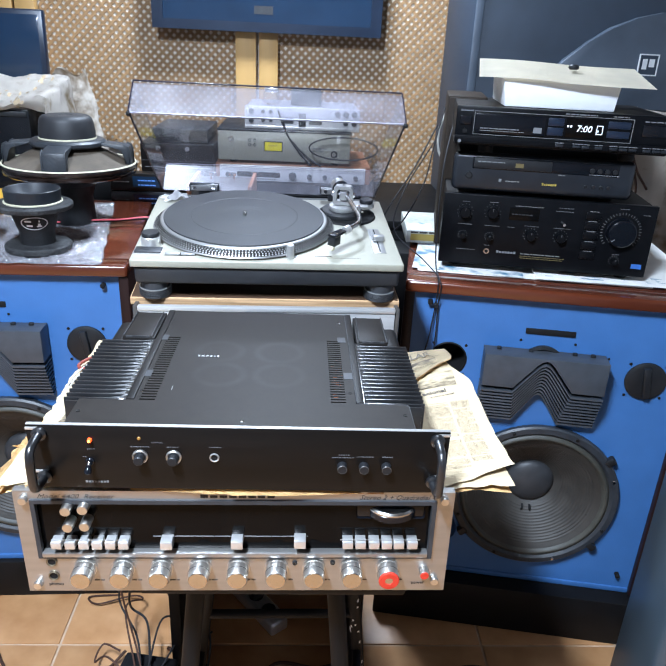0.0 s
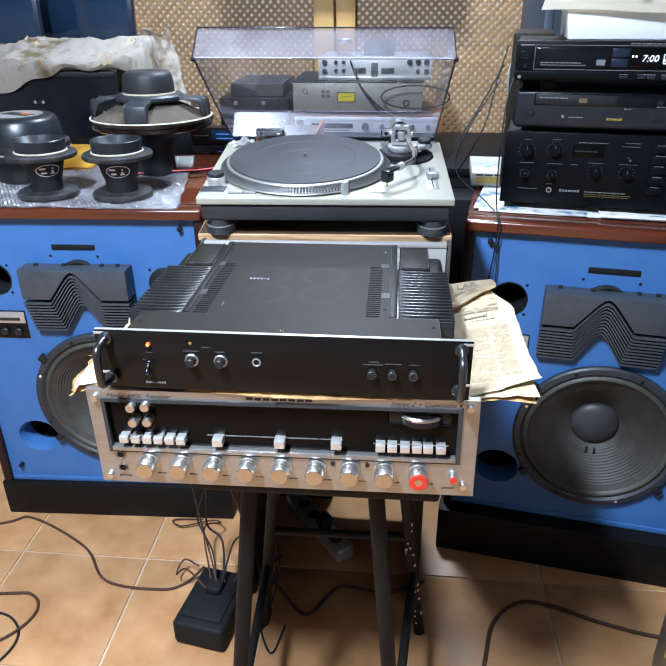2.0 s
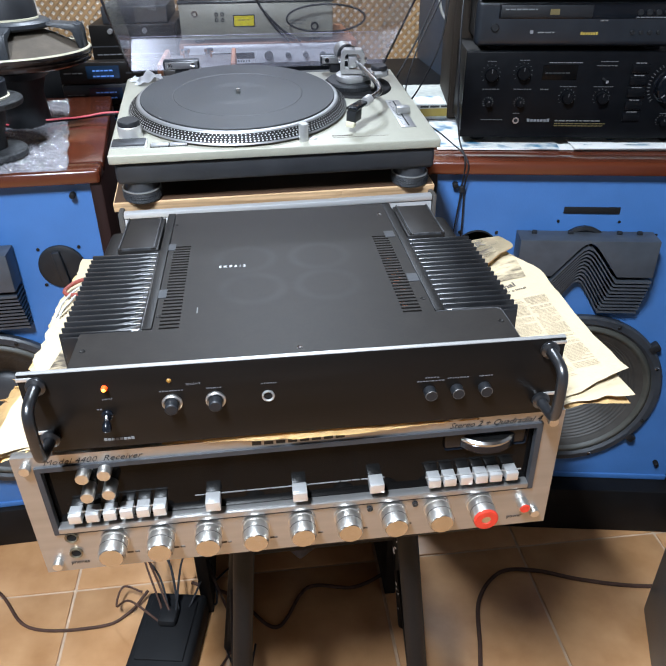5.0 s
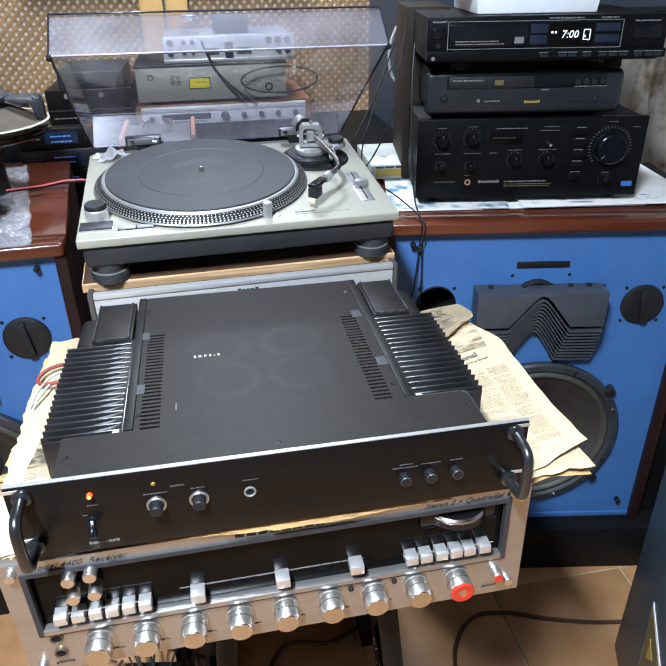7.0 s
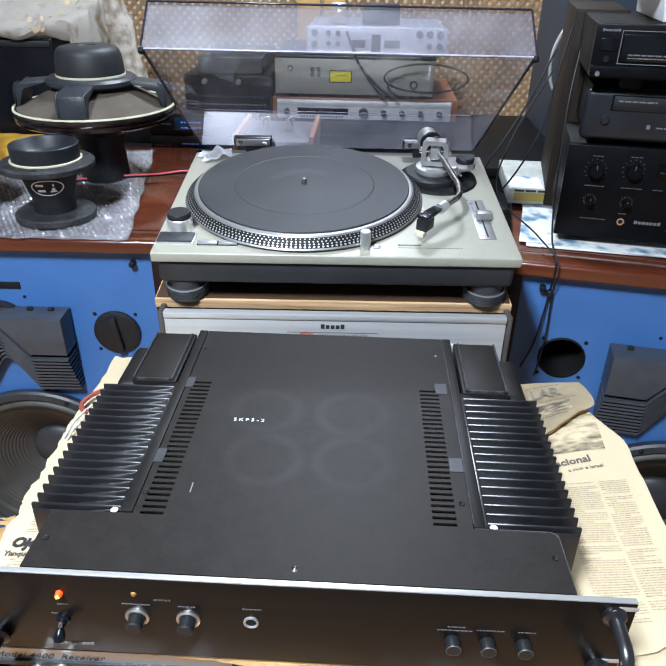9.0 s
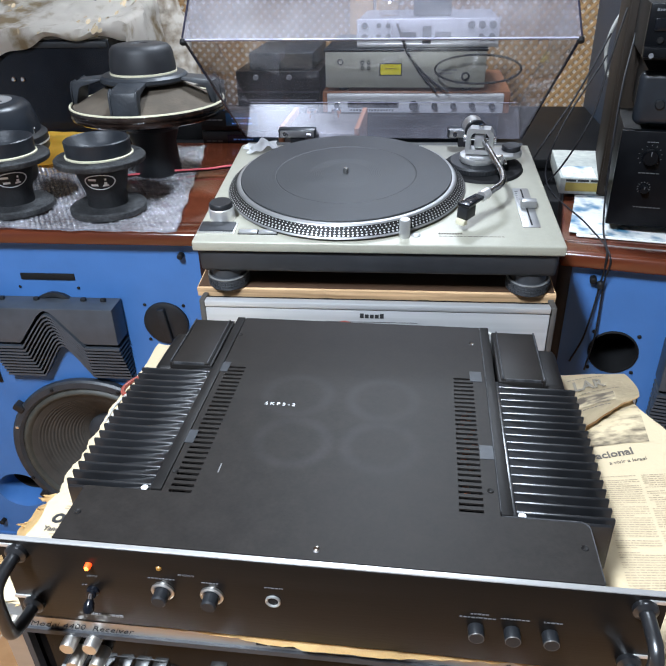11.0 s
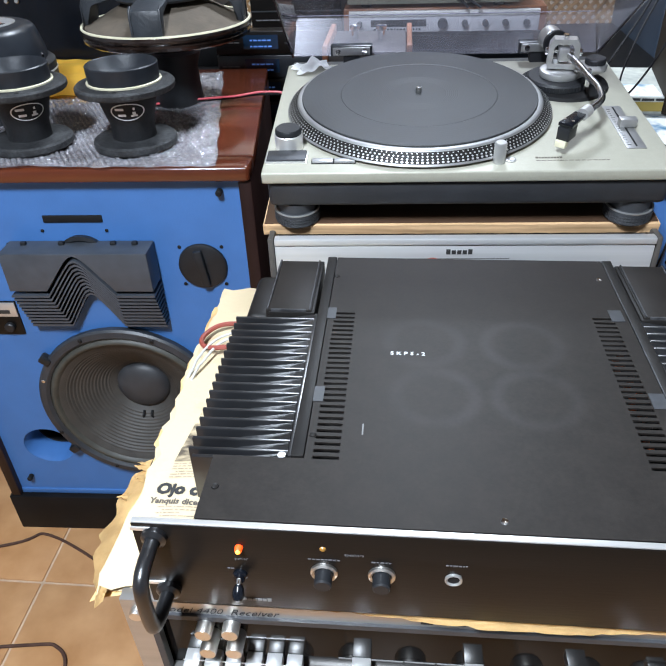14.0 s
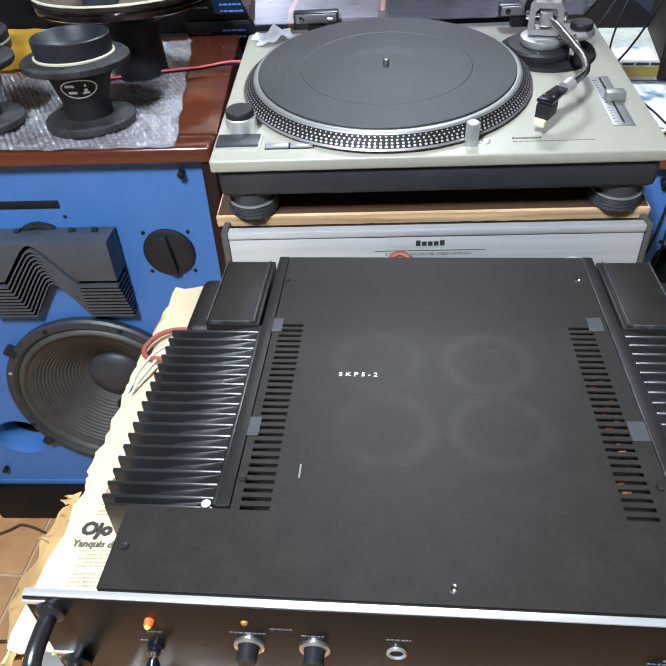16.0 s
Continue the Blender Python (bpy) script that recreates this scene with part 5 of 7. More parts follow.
# start knob, buttons, target lamp
kn = part("power_knob", lathe([(0.0165, 0.0), (0.0165, 0.017), (0.0155, 0.018)], 40), ALU, tt, "brushed power knob with a black top", at=pose(-0.203, 0.064, 0))
part("knob_top", lathe([(0.0152, 0.0175), (0.0152, 0.0225), (0.0138, 0.0245), (0, 0.0245)], 40), BLACK_PLASTIC, kn)
part("start_button", box(-0.226, -0.181, 0.024, 0.048, -0.001, 0.0045, 0.0012), GREY_PLASTIC, tt, "flat dark start button with a silver rim")
part("start_rim", box(-0.2275, -0.1795, 0.0225, 0.0495, -0.001, 0.0022, 0.0006), ALU, tt)
for bx in (-0.1735, -0.148):
    part("speed_button", box(bx, bx + 0.0235, 0.022, 0.0305, -0.001, 0.003, 0.0008), ALU_PALE, tt, "slim silver speed button")
    part("button_gap", box(bx - 0.001, bx + 0.0245, 0.021, 0.0315, -0.001, 0.0008), BLACK_RUBBER, tt)
part("target_lamp", lathe([(0.0068, 0.0), (0.0068, 0.0225), (0.0058, 0.0240), (0, 0.0240)], 24), SILVER, tt, "cylindrical brushed target lamp", at=pose(0.036, 0.021, 0))
part("lamp_button", lathe([(0.0058, 0.0), (0.0058, 0.0010), (0.0045, 0.0014), (0.0026, 0.0006), (0.0, 0.0006)], 24), SILVER, tt, "small round lamp button", at=pose(0.0500, 0.0250, 0))
part("maker_mark", marks(0.078, 0.108, 0.0, 0.003, 0.0, 9), INK, tt, "black bars of a maker's mark", at=pose(0, 0.0285, 0.0003, -90))
rnd = random.Random(12)
bm = bmesh.new()
px = 0.078
while px < 0.158:
    pw_ = rnd.uniform(0.002, 0.007)
    box(px, px + pw_, 0.0228, 0.0240, -0.0003, 0.0002, bm=bm)
    px += pw_ + 0.0012
part("small_print", bm, INK, tt, "line of tiny grey print", kind="stuff", smooth=0)
# pitch slider
ps = part("pitch_slider", box(0.184, 0.206, 0.049, 0.165, -0.0005, 0.0010, 0.0006), DULL_ALU, tt, "recessed pitch slider with a silver knob")
part("slider_groove", box(0.1945, 0.1965, 0.054, 0.160, 0.0008, 0.0014), BLACK_RUBBER, ps)
part("slider_knob", box(0.188, 0.2085, 0.100, 0.1125, 0.001, 0.0115, 0.002), DULL_ALU, ps)
bm = bmesh.new()
for k in range(17):
    box(0.186, 0.1905 if k % 4 == 0 else 0.189, 0.057 + k * 0.006, 0.0577 + k * 0.006, 0.0009, 0.0013, bm=bm)
part("scale_marks", bm, BLACK_PRINT, ps, smooth=0)
# tonearm
TX, TY = 0.150, 0.238
ab = part("tonearm_base", lathe([(0.0, 0.006), (0.050, 0.006), (0.057, 0.004), (0.059, 0.0)], 64), BLACK_RUBBER, tt, "round black tonearm base", at=pose(TX, TY, 0))
part("height_ring", lathe([(0.0, 0.0), (0.040, 0.0), (0.0405, 0.003), (0.0405, 0.008), (0.038, 0.0105), (0, 0.0105)], 56), BLACK_PLASTIC, ab, "knurled black height ring", at=pose(-0.010, -0.007, 0.005))
bm = bmesh.new()
for k in range(56):
    box(-0.0010, 0.0010, 0.0400, 0.0414, 0.0025, 0.0080, bm=bm, m=pose(0, 0, 0, 0, 0, 360 * k / 56))
part("knurling", bm, BLACK_PLASTIC, ab, kind="stuff", smooth=0, at=pose(-0.010, -0.007, 0.005))
plate = [(0.026 * math.cos(radians(q)), 0.026 * math.sin(radians(q))) for q in range(20, 301, 20)] + [(0.049 + 0.0165 * math.cos(radians(q)), -0.017 + 0.0165 * math.sin(radians(q))) for q in range(-80, 61, 20)]
part("base_neck", cyl(0.0235, 0.006, 0.001, 40), BLACK_PLASTIC, ab, at=pose(-0.009, -0.007, 0.0100))
part("arm_bearing_plate", prism(plate, -0.0085, 0.0, bev=0.0012), SILVER, ab, "silver cast base of the tonearm", at=pose(-0.009, -0.007, 0.0240, 90))
gm = holed([(-0.022, 0.022), (0.022, 0.022), (0.024, 0.030), (0.023, 0.058), (0.017, 0.066), (-0.017, 0.066), (-0.023, 0.058), (-0.024, 0.030)],
           [[(-0.0155, 0.030), (0.0155, 0.030), (0.0155, 0.053), (0.011, 0.0585), (-0.011, 0.0585), (-0.0155, 0.053)]], -0.009, 0.009)
g = part("gimbal", gm, SILVER, ab, "open silver gimbal yoke of the tonearm", smooth=25, at=pose(-0.008, -0.006, 0.0075, 0, 0, -10) @ Matrix.Diagonal((0.82, 0.9, 0.84, 1)))
part("pivot_block", box(-0.0085, 0.0085, -0.013, 0.013, 0.034, 0.055, 0.003), SILVER, g)
for s in (-1, 1):
    part("bearing", cyl(0.0055, 0.006, 0.0012, 20), CHROME, g, at=pose(s * 0.0225, 0.0, 0.046, 0, s * 90, 0))
    part("cross_pin", cyl(0.0028, 0.008, 0.0006, 14), STEEL, g, at=pose(s * 0.0085, 0.0, 0.046, 0, s * 90, 0))
part("bearing_cap", cyl(0.0048, 0.006, 0.001, 20), CHROME, g, at=pose(0.0, 0.0, 0.0655))
part("lift_plate", box(0.006, 0.040, -0.024, -0.010, 0.0245, 0.0275, 0.001), SILVER, ab, "silver arm-lift bracket")
cw = part("counterweight", cyl(0.0150, 0.024, 0.002, 32), SILVER, ab, "silver counterweight behind the pivot", at=pose(-0.014, 0.064, 0.043, 90, 0, 8))
part("weight_dial", cyl(0.0165, 0.005, 0.001, 32), BLACK_PLASTIC, cw, at=pose(0, 0, 0.026))
part("arm_tube", tube([(-0.014, 0.055, 0.046), (-0.008, 0.02, 0.046), (0.0, -0.03, 0.044), (0.0085, -0.085, 0.041), (0.0125, -0.112, 0.0395), (0.009, -0.140, 0.038), (-0.006, -0.160, 0.036), (-0.018, -0.172, 0.0345)], 0.0042, 14, 8), STEEL, ab, "S-shaped metal tonearm tube")
part("arm_collar", tube([(-0.011, -0.164, 0.0355), (-0.0195, -0.1735, 0.0345)], 0.0068, 16, 2, smooth=False), ALU, ab)
hsx = part("headshell", prism([(-0.0085, -0.018), (0.0085, -0.018), (0.0065, 0.018), (-0.0065, 0.018)], 0.030, 0.0345, bev=0.0008), BLACK_GLOSS, ab, "black headshell", at=pose(-0.0325, -0.186, 0.0665, -90, 0, 0) @ pose(0, 0, 0, 0, 38, 0))
cart = part("cartridge", box(-0.0075, 0.0075, -0.014, 0.006, 0.0155, 0.031, 0.0015), BLACK_PLASTIC, ab, "black cartridge with a cream stylus guard", at=pose(-0.036, -0.189, 0, 0, 0, -38))
part("stylus_guard", box(-0.0062, 0.0062, -0.0175, -0.009, 0.009, 0.0165, 0.001), GASKET, cart)
for sx in (-0.005, 0.005):
    part("screw", cyl(0.0018, 0.002, 0.0005, 12), CHROME, cart, at=pose(sx, -0.004, 0.0355))
part("arm_rest", box(-0.003, 0.003, -0.003, 0.003, 0.0, 0.030, 0.001), CHROME, ab, at=pose(0.020, -0.036, 0.004))
part("cue_lever", tube([(0.018, 0.0, 0.012), (0.026, -0.022, 0.022), (0.028, -0.034, 0.020)], 0.0022, 8, 4), CHROME, ab)
part("antiskate_dial", lathe([(0.0125, 0.0), (0.0135, 0.001), (0.0135, 0.006), (0.012, 0.0078), (0.008, 0.0074), (0, 0.0074)], 36), BLACK_PLASTIC, ab, "black anti-skate dial", at=pose(0.040, 0.010, 0.0238))
# hinges and lid
LH, LA = 0.338, 38.5
lid = part("lid_hinge", box(-0.166, -0.106, 0.320, 0.334, 0.014, 0.029, 0.002), CHARCOAL, tt, "black hinge block of the lid")
part("screw", cyl(0.0042, 0.002, 0.0006, 16), CHROME, lid, at=front(-0.155, 0.3187, 0.0215))
part("screw", cyl(0.0042, 0.002, 0.0006, 16), CHROME, lid, at=front(-0.117, 0.3187, 0.0215))
part("hinge_plate", box(-0.163, -0.109, 0.3186, 0.3204, 0.0160, 0.0270, 0.0005), DULL_ALU, lid, "brushed metal hinge plate")
lid2 = part("lid_hinge", box(0.102, 0.162, 0.320, 0.334, 0.014, 0.029, 0.002), CHARCOAL, tt, "black hinge block of the lid")
part("screw", cyl(0.0042, 0.002, 0.0006, 16), CHROME, lid2, at=front(0.113, 0.3187, 0.0215))
part("hinge_plate", box(0.105, 0.159, 0.3186, 0.3204, 0.0160, 0.0270, 0.0005), DULL_ALU, lid2, "brushed metal hinge plate")
for hx in (-0.136, 0.132):
    part("hinge_post", box(hx - 0.012, hx + 0.012, 0.322, 0.336, -0.012, 0.016, 0.001), BLACK_PLASTIC, tt)
# the lid lies closed towards -y and is turned up about its hinge line
LM = pose(-0.0025, LH, 0.008, 0, 0.35, 0) @ pose(0, 0, 0, -LA)
W2, WT, DL, HL, TH, DR = 0.2215, 0.2175, 0.343, 0.055, 0.0032, 0.006  # half widths at rim and top, depth, height, sheet, draft
lidob = part("lid", box(-WT, WT, -DL + DR, -DR, HL - TH, HL, 0.001), LID, tt, "clear smoked acrylic lid, propped open", smooth=20, at=LM)


def lid_wall(y_rim, y_top, w_rim, w_top):
    """A wall across the lid, leaning inwards to the top."""
    bm = bmesh.new()
    sgn = 1 if y_rim < y_top else -1
    q = []
    for off in (0.0, TH * sgn):
        q.append([bm.verts.new(p) for p in ((-w_rim, y_rim + off, 0.0), (w_rim, y_rim + off, 0.0), (w_top, y_top + off, HL - TH - 0.0002), (-w_top, y_top + off, HL - TH - 0.0002))])
    bm.faces.new(q[0])
    bm.faces.new(q[1][::-1])
    for i in range(4):
        j = (i + 1) % 4
        bm.faces.new((q[0][j], q[0][i], q[1][i], q[1][j]))
    bmesh.ops.recalc_face_normals(bm, faces=bm.faces)
    return bm


part("front_wall", lid_wall(-DL, -DL + DR, W2, WT), LID_HAZE, lidob, "hazy front wall of the lid")
part("rear_wall", lid_wall(0.0, -DR, W2 - TH, WT - TH), LID_DUST, lidob, "dusty rear wall of the lid")
for s in (-1, 1):
    part("side_wall", prism([(s * (W2 - TH), 0.0), (s * W2, 0.0), (s * WT, HL - TH - 0.0002), (s * (WT - TH), HL - TH - 0.0002)], -DL + TH + DR * 0.6, -TH - DR * 0.6), LID, lidob)
    xa, xb = sorted((s * (W2 + 0.0006), s * (W2 - TH + 0.0004)))
    part("lid_edge", box(xa, xb, -DL + 0.002, 0.0, -0.0016, -0.0001, 0.0004), LID_EDGE, lidob, "dark edge of the lid")
    part("lid_edge", tube([(s * W2, -DL, 0.001), (s * WT, -DL + DR, HL)], 0.0012, 6, 2, smooth=False), LID_EDGE, lidob)
    part("lid_bumper", cyl(0.004, 0.006, 0.001, 12), BLACK_RUBBER, lidob, at=pose(s * W2, -DL + 0.004, -0.005))
part("lid_edge", box(-WT, WT, -DL + DR - 0.0012, -DL + DR + 0.0020, HL + 0.0002, HL + 0.0020, 0.0008), LID_EDGE, lidob, "dark edge of the lid")
# Pale rim colour is the light caught along the lid's edge, painted in.
part("lid_rim", box(-W2 + 0.003, W2 - 0.003, -DL - 0.0006, -DL + TH, -0.0022, -0.0002, 0.0006), LID_GLINT, lidob, "polished lower rim of the lid, its glint painted in")
part("lid_rim", box(-WT + 0.003, WT - 0.003, -DR - 0.0012, -DR + 0.0006, HL + 0.0002, HL + 0.0012, 0.0004), LID_GLINT, lidob)

# paper tissue on the turntable's rear corner
def crumple(u, v):
    x, y = (u - 0.5) * 0.052, (v - 0.5) * 0.042
    r = math.hypot(x / 0.026, y / 0.021)
    k = 1 + 0.3 * noise.noise(Vector((x * 90, y * 90, 1)))
    return (x * k, y * k, 0.002 + max(0, 0.011 * (1 - r) + 0.012 * noise.noise(Vector((x * 70, y * 70, 3)))))


single("paper_tissue", sheet(26, 22, crumple, 0.0006), TISSUE, STACK @ pose(-0.193, 0.312, 0.0005, 0, 0, 20), "crumpled white paper tissue on the turntable", "tissue", smooth=25)

# ---------------------------------------------------------------- on the blue loudspeaker with the spare drivers
TOP = 0.9085


def wrap_height(x, y):
    return 0.0024 + 0.0040 * noise.noise(Vector((x * 11, y * 11, 2))) + 0.0016 * noise.noise(Vector((x * 45, y * 45, 5)))


bw = thing("bubble_wrap", SPK_L @ pose(0, 0, TOP), "sheet of clear bubble wrap spread on the cabinet", "bubble wrap")
bm = bmesh.new()
rnd = random.Random(5)
pitch = 0.0098
yy, row = -0.021, 0
while yy < 0.535:
    xx = -0.315 + (pitch / 2 if row % 2 else 0)
    lim = 0.264 - 0.165 * (yy + 0.02) + 0.002 * math.sin(yy * 60)
    while xx < lim:
        if yy > -0.0205 + 0.005 * noise.noise(Vector((xx * 40, 1, 7))) and rnd.random() > 0.06:
            h0 = wrap_height(xx, yy)
            r, hh = 0.0044 * rnd.uniform(0.85, 1.05), 0.0034 * rnd.choice((0.25, 0.5, 0.9, 1.1, 1.25))
            seg = 7
            base = [bm.verts.new((xx + r * math.cos(2 * math.pi * i / seg), yy + r * math.sin(2 * math.pi * i / seg), h0 + 0.0012)) for i in range(seg)]
            mid = [bm.verts.new((xx + 0.75 * r * math.cos(2 * math.pi * i / seg), yy + 0.75 * r * math.sin(2 * math.pi * i / seg), h0 + 0.0012 + 0.75 * hh)) for i in range(seg)]
            top = bm.verts.new((xx + rnd.uniform(-1, 1) * 0.0020, yy + rnd.uniform(-1, 1) * 0.0020, h0 + 0.0012 + hh))
            for i in range(seg):
                j = (i + 1) % seg
                bm.faces.new((base[i], base[j], mid[j], mid[i]))
                bm.faces.new((mid[i], mid[j], top))
        xx += pitch
    yy += pitch * 0.866
    row += 1
part("bubble_layer", bm, BUBBLE, bw, kind="stuff", smooth=60)


def film(u, v):
    y = -0.027 + 0.565 * v + 0.006 * noise.noise(Vector((u * 20, v, 4))) * (1 if v == 0 else 0)
    x = -0.318 + (0.318 + 0.268 - 0.165 * (y + 0.02) + 0.002 * math.sin(y * 60)) * u
    return (x, y, wrap_height(x, y) + 0.0012)


part("film", sheet(60, 30, film), BUBBLE, bw)


def mid_driver(x, y, rot, flip=1):
    """A midrange driver stood on its magnet flange: base disc, tapered body, wide flange, dish."""
    d = thing("midrange_driver", SPK_L @ pose(x, y, TOP + 0.007, 0, 0, rot), "black foam-textured midrange driver stood on its base disc", "driver", "spare midrange drivers")
    part("base_disc", lathe([(0, 0), (0.066, 0.0), (0.069, 0.003), (0.069, 0.011), (0.066, 0.014), (0.036, 0.015), (0, 0.015)], 56), MAGNET, d, "worn black base disc")
    part("body", lathe([(0.036, 0.013), (0.036, 0.040), (0.039, 0.048), (0.047, 0.078), (0.048, 0.092)], 56), FOAM_BODY, d, "tapered black body")
    part("flange", lathe([(0.046, 0.090), (0.078, 0.091), (0.080, 0.094), (0.080, 0.100), (0.077, 0.103), (0.056, 0.104)], 64), MAGNET, d, "wide black flange")
    part("gasket", lathe([(0.0595, 0.1035), (0.0600, 0.1062), (0.0570, 0.1072), (0.0555, 0.1040)], 64), GASKET, d, "cream gasket ring")
    part("rim", lathe([(0.0565, 0.104), (0.0575, 0.131), (0.0560, 0.1325), (0.0545, 0.131), (0.046, 0.114), (0.030, 0.102), (0.014, 0.100), (0.012, 0.105), (0, 0.108)], 56), DISH, d, "deep black dish")
    # oval badge on the body
    bm2 = bmesh.new()
    n = 20

    def on_body(a, z):
        r = 0.0365 + (0.047 - 0.039) * max(0, (z - 0.045)) / 0.03 + 0.0035
        return (r * math.sin(a), -r * math.cos(a), z)
    ring = [on_body(0.62 * math.cos(2 * math.pi * i / n), 0.066 + 0.0145 * math.sin(2 * math.pi * i / n)) for i in range(n)]
    ring2 = [on_body(0.57 * math.cos(2 * math.pi * i / n), 0.066 + 0.0130 * math.sin(2 * math.pi * i / n)) for i in range(n)]
    va, vb = [bm2.verts.new(p) for p in ring], [bm2.verts.new(p) for p in ring2]
    for i in range(n):
        j = (i + 1) % n
        bm2.faces.new((va[i], va[j], vb[j], vb[i]))
    bd2 = part("badge", bm2, WHITE_PRINT, d, "oval maker's badge in white outline")
    bm3 = bmesh.new()
    for a0, a1, z0, z1 in ((-0.42, -0.12, 0.069, 0.073), (-0.36, -0.08, 0.059, 0.063), (0.10, 0.34, 0.058, 0.061), (0.16, 0.28, 0.061, 0.066), (0.19, 0.26, 0.069, 0.073)):
        bm3.faces.new([bm3.verts.new(on_body(a, z)) for a, z in ((a0, z0), (a1, z0), (a1, z1), (a0, z1))])
    part("badge_print", bm3, WHITE_PRINT, bd2)
    for a in (20, 140, 260):
        part("bolt_hole", cyl(0.004, 0.0012, 0, 14), BLACK_RUBBER, d, at=pose(0.069 * math.cos(radians(a)), 0.069 * math.sin(radians(a)), 0.1025))
    return d


mid_driver(0.1145, 0.0675, 14)
mid_driver(-0.0686, 0.0705, 36)


def big_woofer(m, label):
    """A woofer lying face down on a short pedestal: rim, basket arms, magnet on top."""
    d = thing("woofer_driver", m, label, "driver")
    wide = Matrix.Diagonal((1.05, 1.05, 1, 1))
    part("pedestal", lathe([(0, 0), (0.050, 0.0), (0.052, 0.004), (0.048, 0.07), (0.058, 0.10), (0.10, 0.130)], 40), BLACK_PLASTIC, d, "dark pedestal under the basket")
    part("rim", lathe([(0.10, 0.128), (0.148, 0.130), (0.155, 0.134), (0.157, 0.140), (0.1535, 0.1435), (0.158, 0.147), (0.159, 0.152), (0.157, 0.157), (0.150, 0.159)], 96), VARNISH, d, "dark varnished woofer rim", at=wide)
    part("gasket", lathe([(0.1575, 0.1570), (0.1565, 0.1598), (0.1540, 0.1600), (0.1530, 0.1580)], 96), GASKET, d, "cream gasket ring", at=wide)
    part("cone", lathe([(0.149, 0.158), (0.138, 0.160), (0.090, 0.186), (0.06, 0.196)], 72), CONE_PALE, d, "pale paper cone", at=wide)
    for k in range(4):
        arm = [(0.136, 0.157), (0.1475, 0.157), (0.1470, 0.190), (0.1435, 0.2005), (0.134, 0.2055), (0.070, 0.2115), (0.070, 0.2045), (0.128, 0.1975), (0.1345, 0.190)]
        bracket = part("basket_arm", prism(arm, -0.028, 0.028, bev=0.004), CAST, d, "grey cast basket arm", at=wide @ pose(0, 0, 0, 0, 0, 90 * k + 264))
        for e in (-0.0275, 0.0235):
            part("arm_flange", prism([(0.1475, 0.158), (0.1500, 0.158), (0.1495, 0.192), (0.1455, 0.2035), (0.135, 0.2085), (0.134, 0.2050), (0.1435, 0.2000), (0.1470, 0.190)], e, e + 0.004, bev=0.0008), CAST, bracket)
    part("top_plate", lathe([(0, 0.200), (0.088, 0.200), (0.092, 0.204), (0.092, 0.211), (0.086, 0.216), (0.068, 0.217)], 64), CAST, d)
    part("magnet_ring", lathe([(0.0700, 0.2165), (0.0700, 0.2205), (0.067, 0.2215)], 64), GASKET, d, "pale ring below the magnet")
    part("magnet", lathe([(0.0690, 0.220), (0.0685, 0.236), (0.0655, 0.258), (0.0625, 0.266), (0.0570, 0.2715), (0.050, 0.2735), (0.018, 0.2740), (0.016, 0.2725), (0, 0.2725)], 64), DARK_BASE, d, "black painted magnet pot")
    return d


big_woofer(SPK_L @ pose(0.128, 0.316, TOP + 0.004, 0, 0, 8) @ Matrix.Diagonal((0.95, 0.95, 0.95, 1)), "large woofer lying face down with a black magnet")

# domed driver with a printed label
dd = thing("compression_driver", SPK_L @ pose(-0.20, 0.250, TOP + 0.004), "large black domed driver with a grey printed label", "driver")
part("bell", lathe([(0, 0), (0.075, 0.0), (0.08, 0.01), (0.08, 0.055), (0.095, 0.06)], 56), BLACK_PLASTIC, dd)
part("flange", lathe([(0.09, 0.058), (0.112, 0.06), (0.116, 0.066), (0.116, 0.094), (0.110, 0.100), (0.10, 0.102)], 64), BLACK_PLASTIC, dd)
part("trim_ring", lathe([(0.1165, 0.078), (0.1178, 0.080), (0.1165, 0.082)], 64), ALU_PALE, dd)
part("dome", lathe([(0.105, 0.100), (0.103, 0.118), (0.094, 0.150), (0.088, 0.158), (0.078, 0.162), (0.0, 0.163)], 64), CHARCOAL, dd, "rounded black magnet housing")
lb = part("label_disc", lathe([(0, 0.1632), (0.062, 0.1632), (0.062, 0.1622)], 48), ALU_PALE, dd, "grey round printed label")
part("black_field", box(-0.042, 0.048, -0.016, 0.018, 0.1632, 0.1638), BLACK_PRINT, lb, at=pose(0, 0, 0, 0, 0, -24))
part("orange_field", box(0.006, 0.040, 0.0, 0.018, 0.1637, 0.1642), ORANGE, lb, at=pose(0, 0, 0, 0, 0, -24))
for sx in (0.098, 0.104):
    part("terminal", cyl(0.003, 0.012, 0.001, 12), CHROME, dd, at=pose(sx, 0.028 - sx * 0.3, 0.1, 0, 0, 0))


def pad(u, v):
    x, y = (u - 0.5) * 0.30, (v - 0.5) * 0.20
    e = min(u, 1 - u, v, 1 - v)
    return (x, y, 0.004 + 0.018 * min(1, e * 6) ** 0.5 + 0.016 * v + 0.006 * noise.noise(Vector((x * 25, y * 25, 2))))


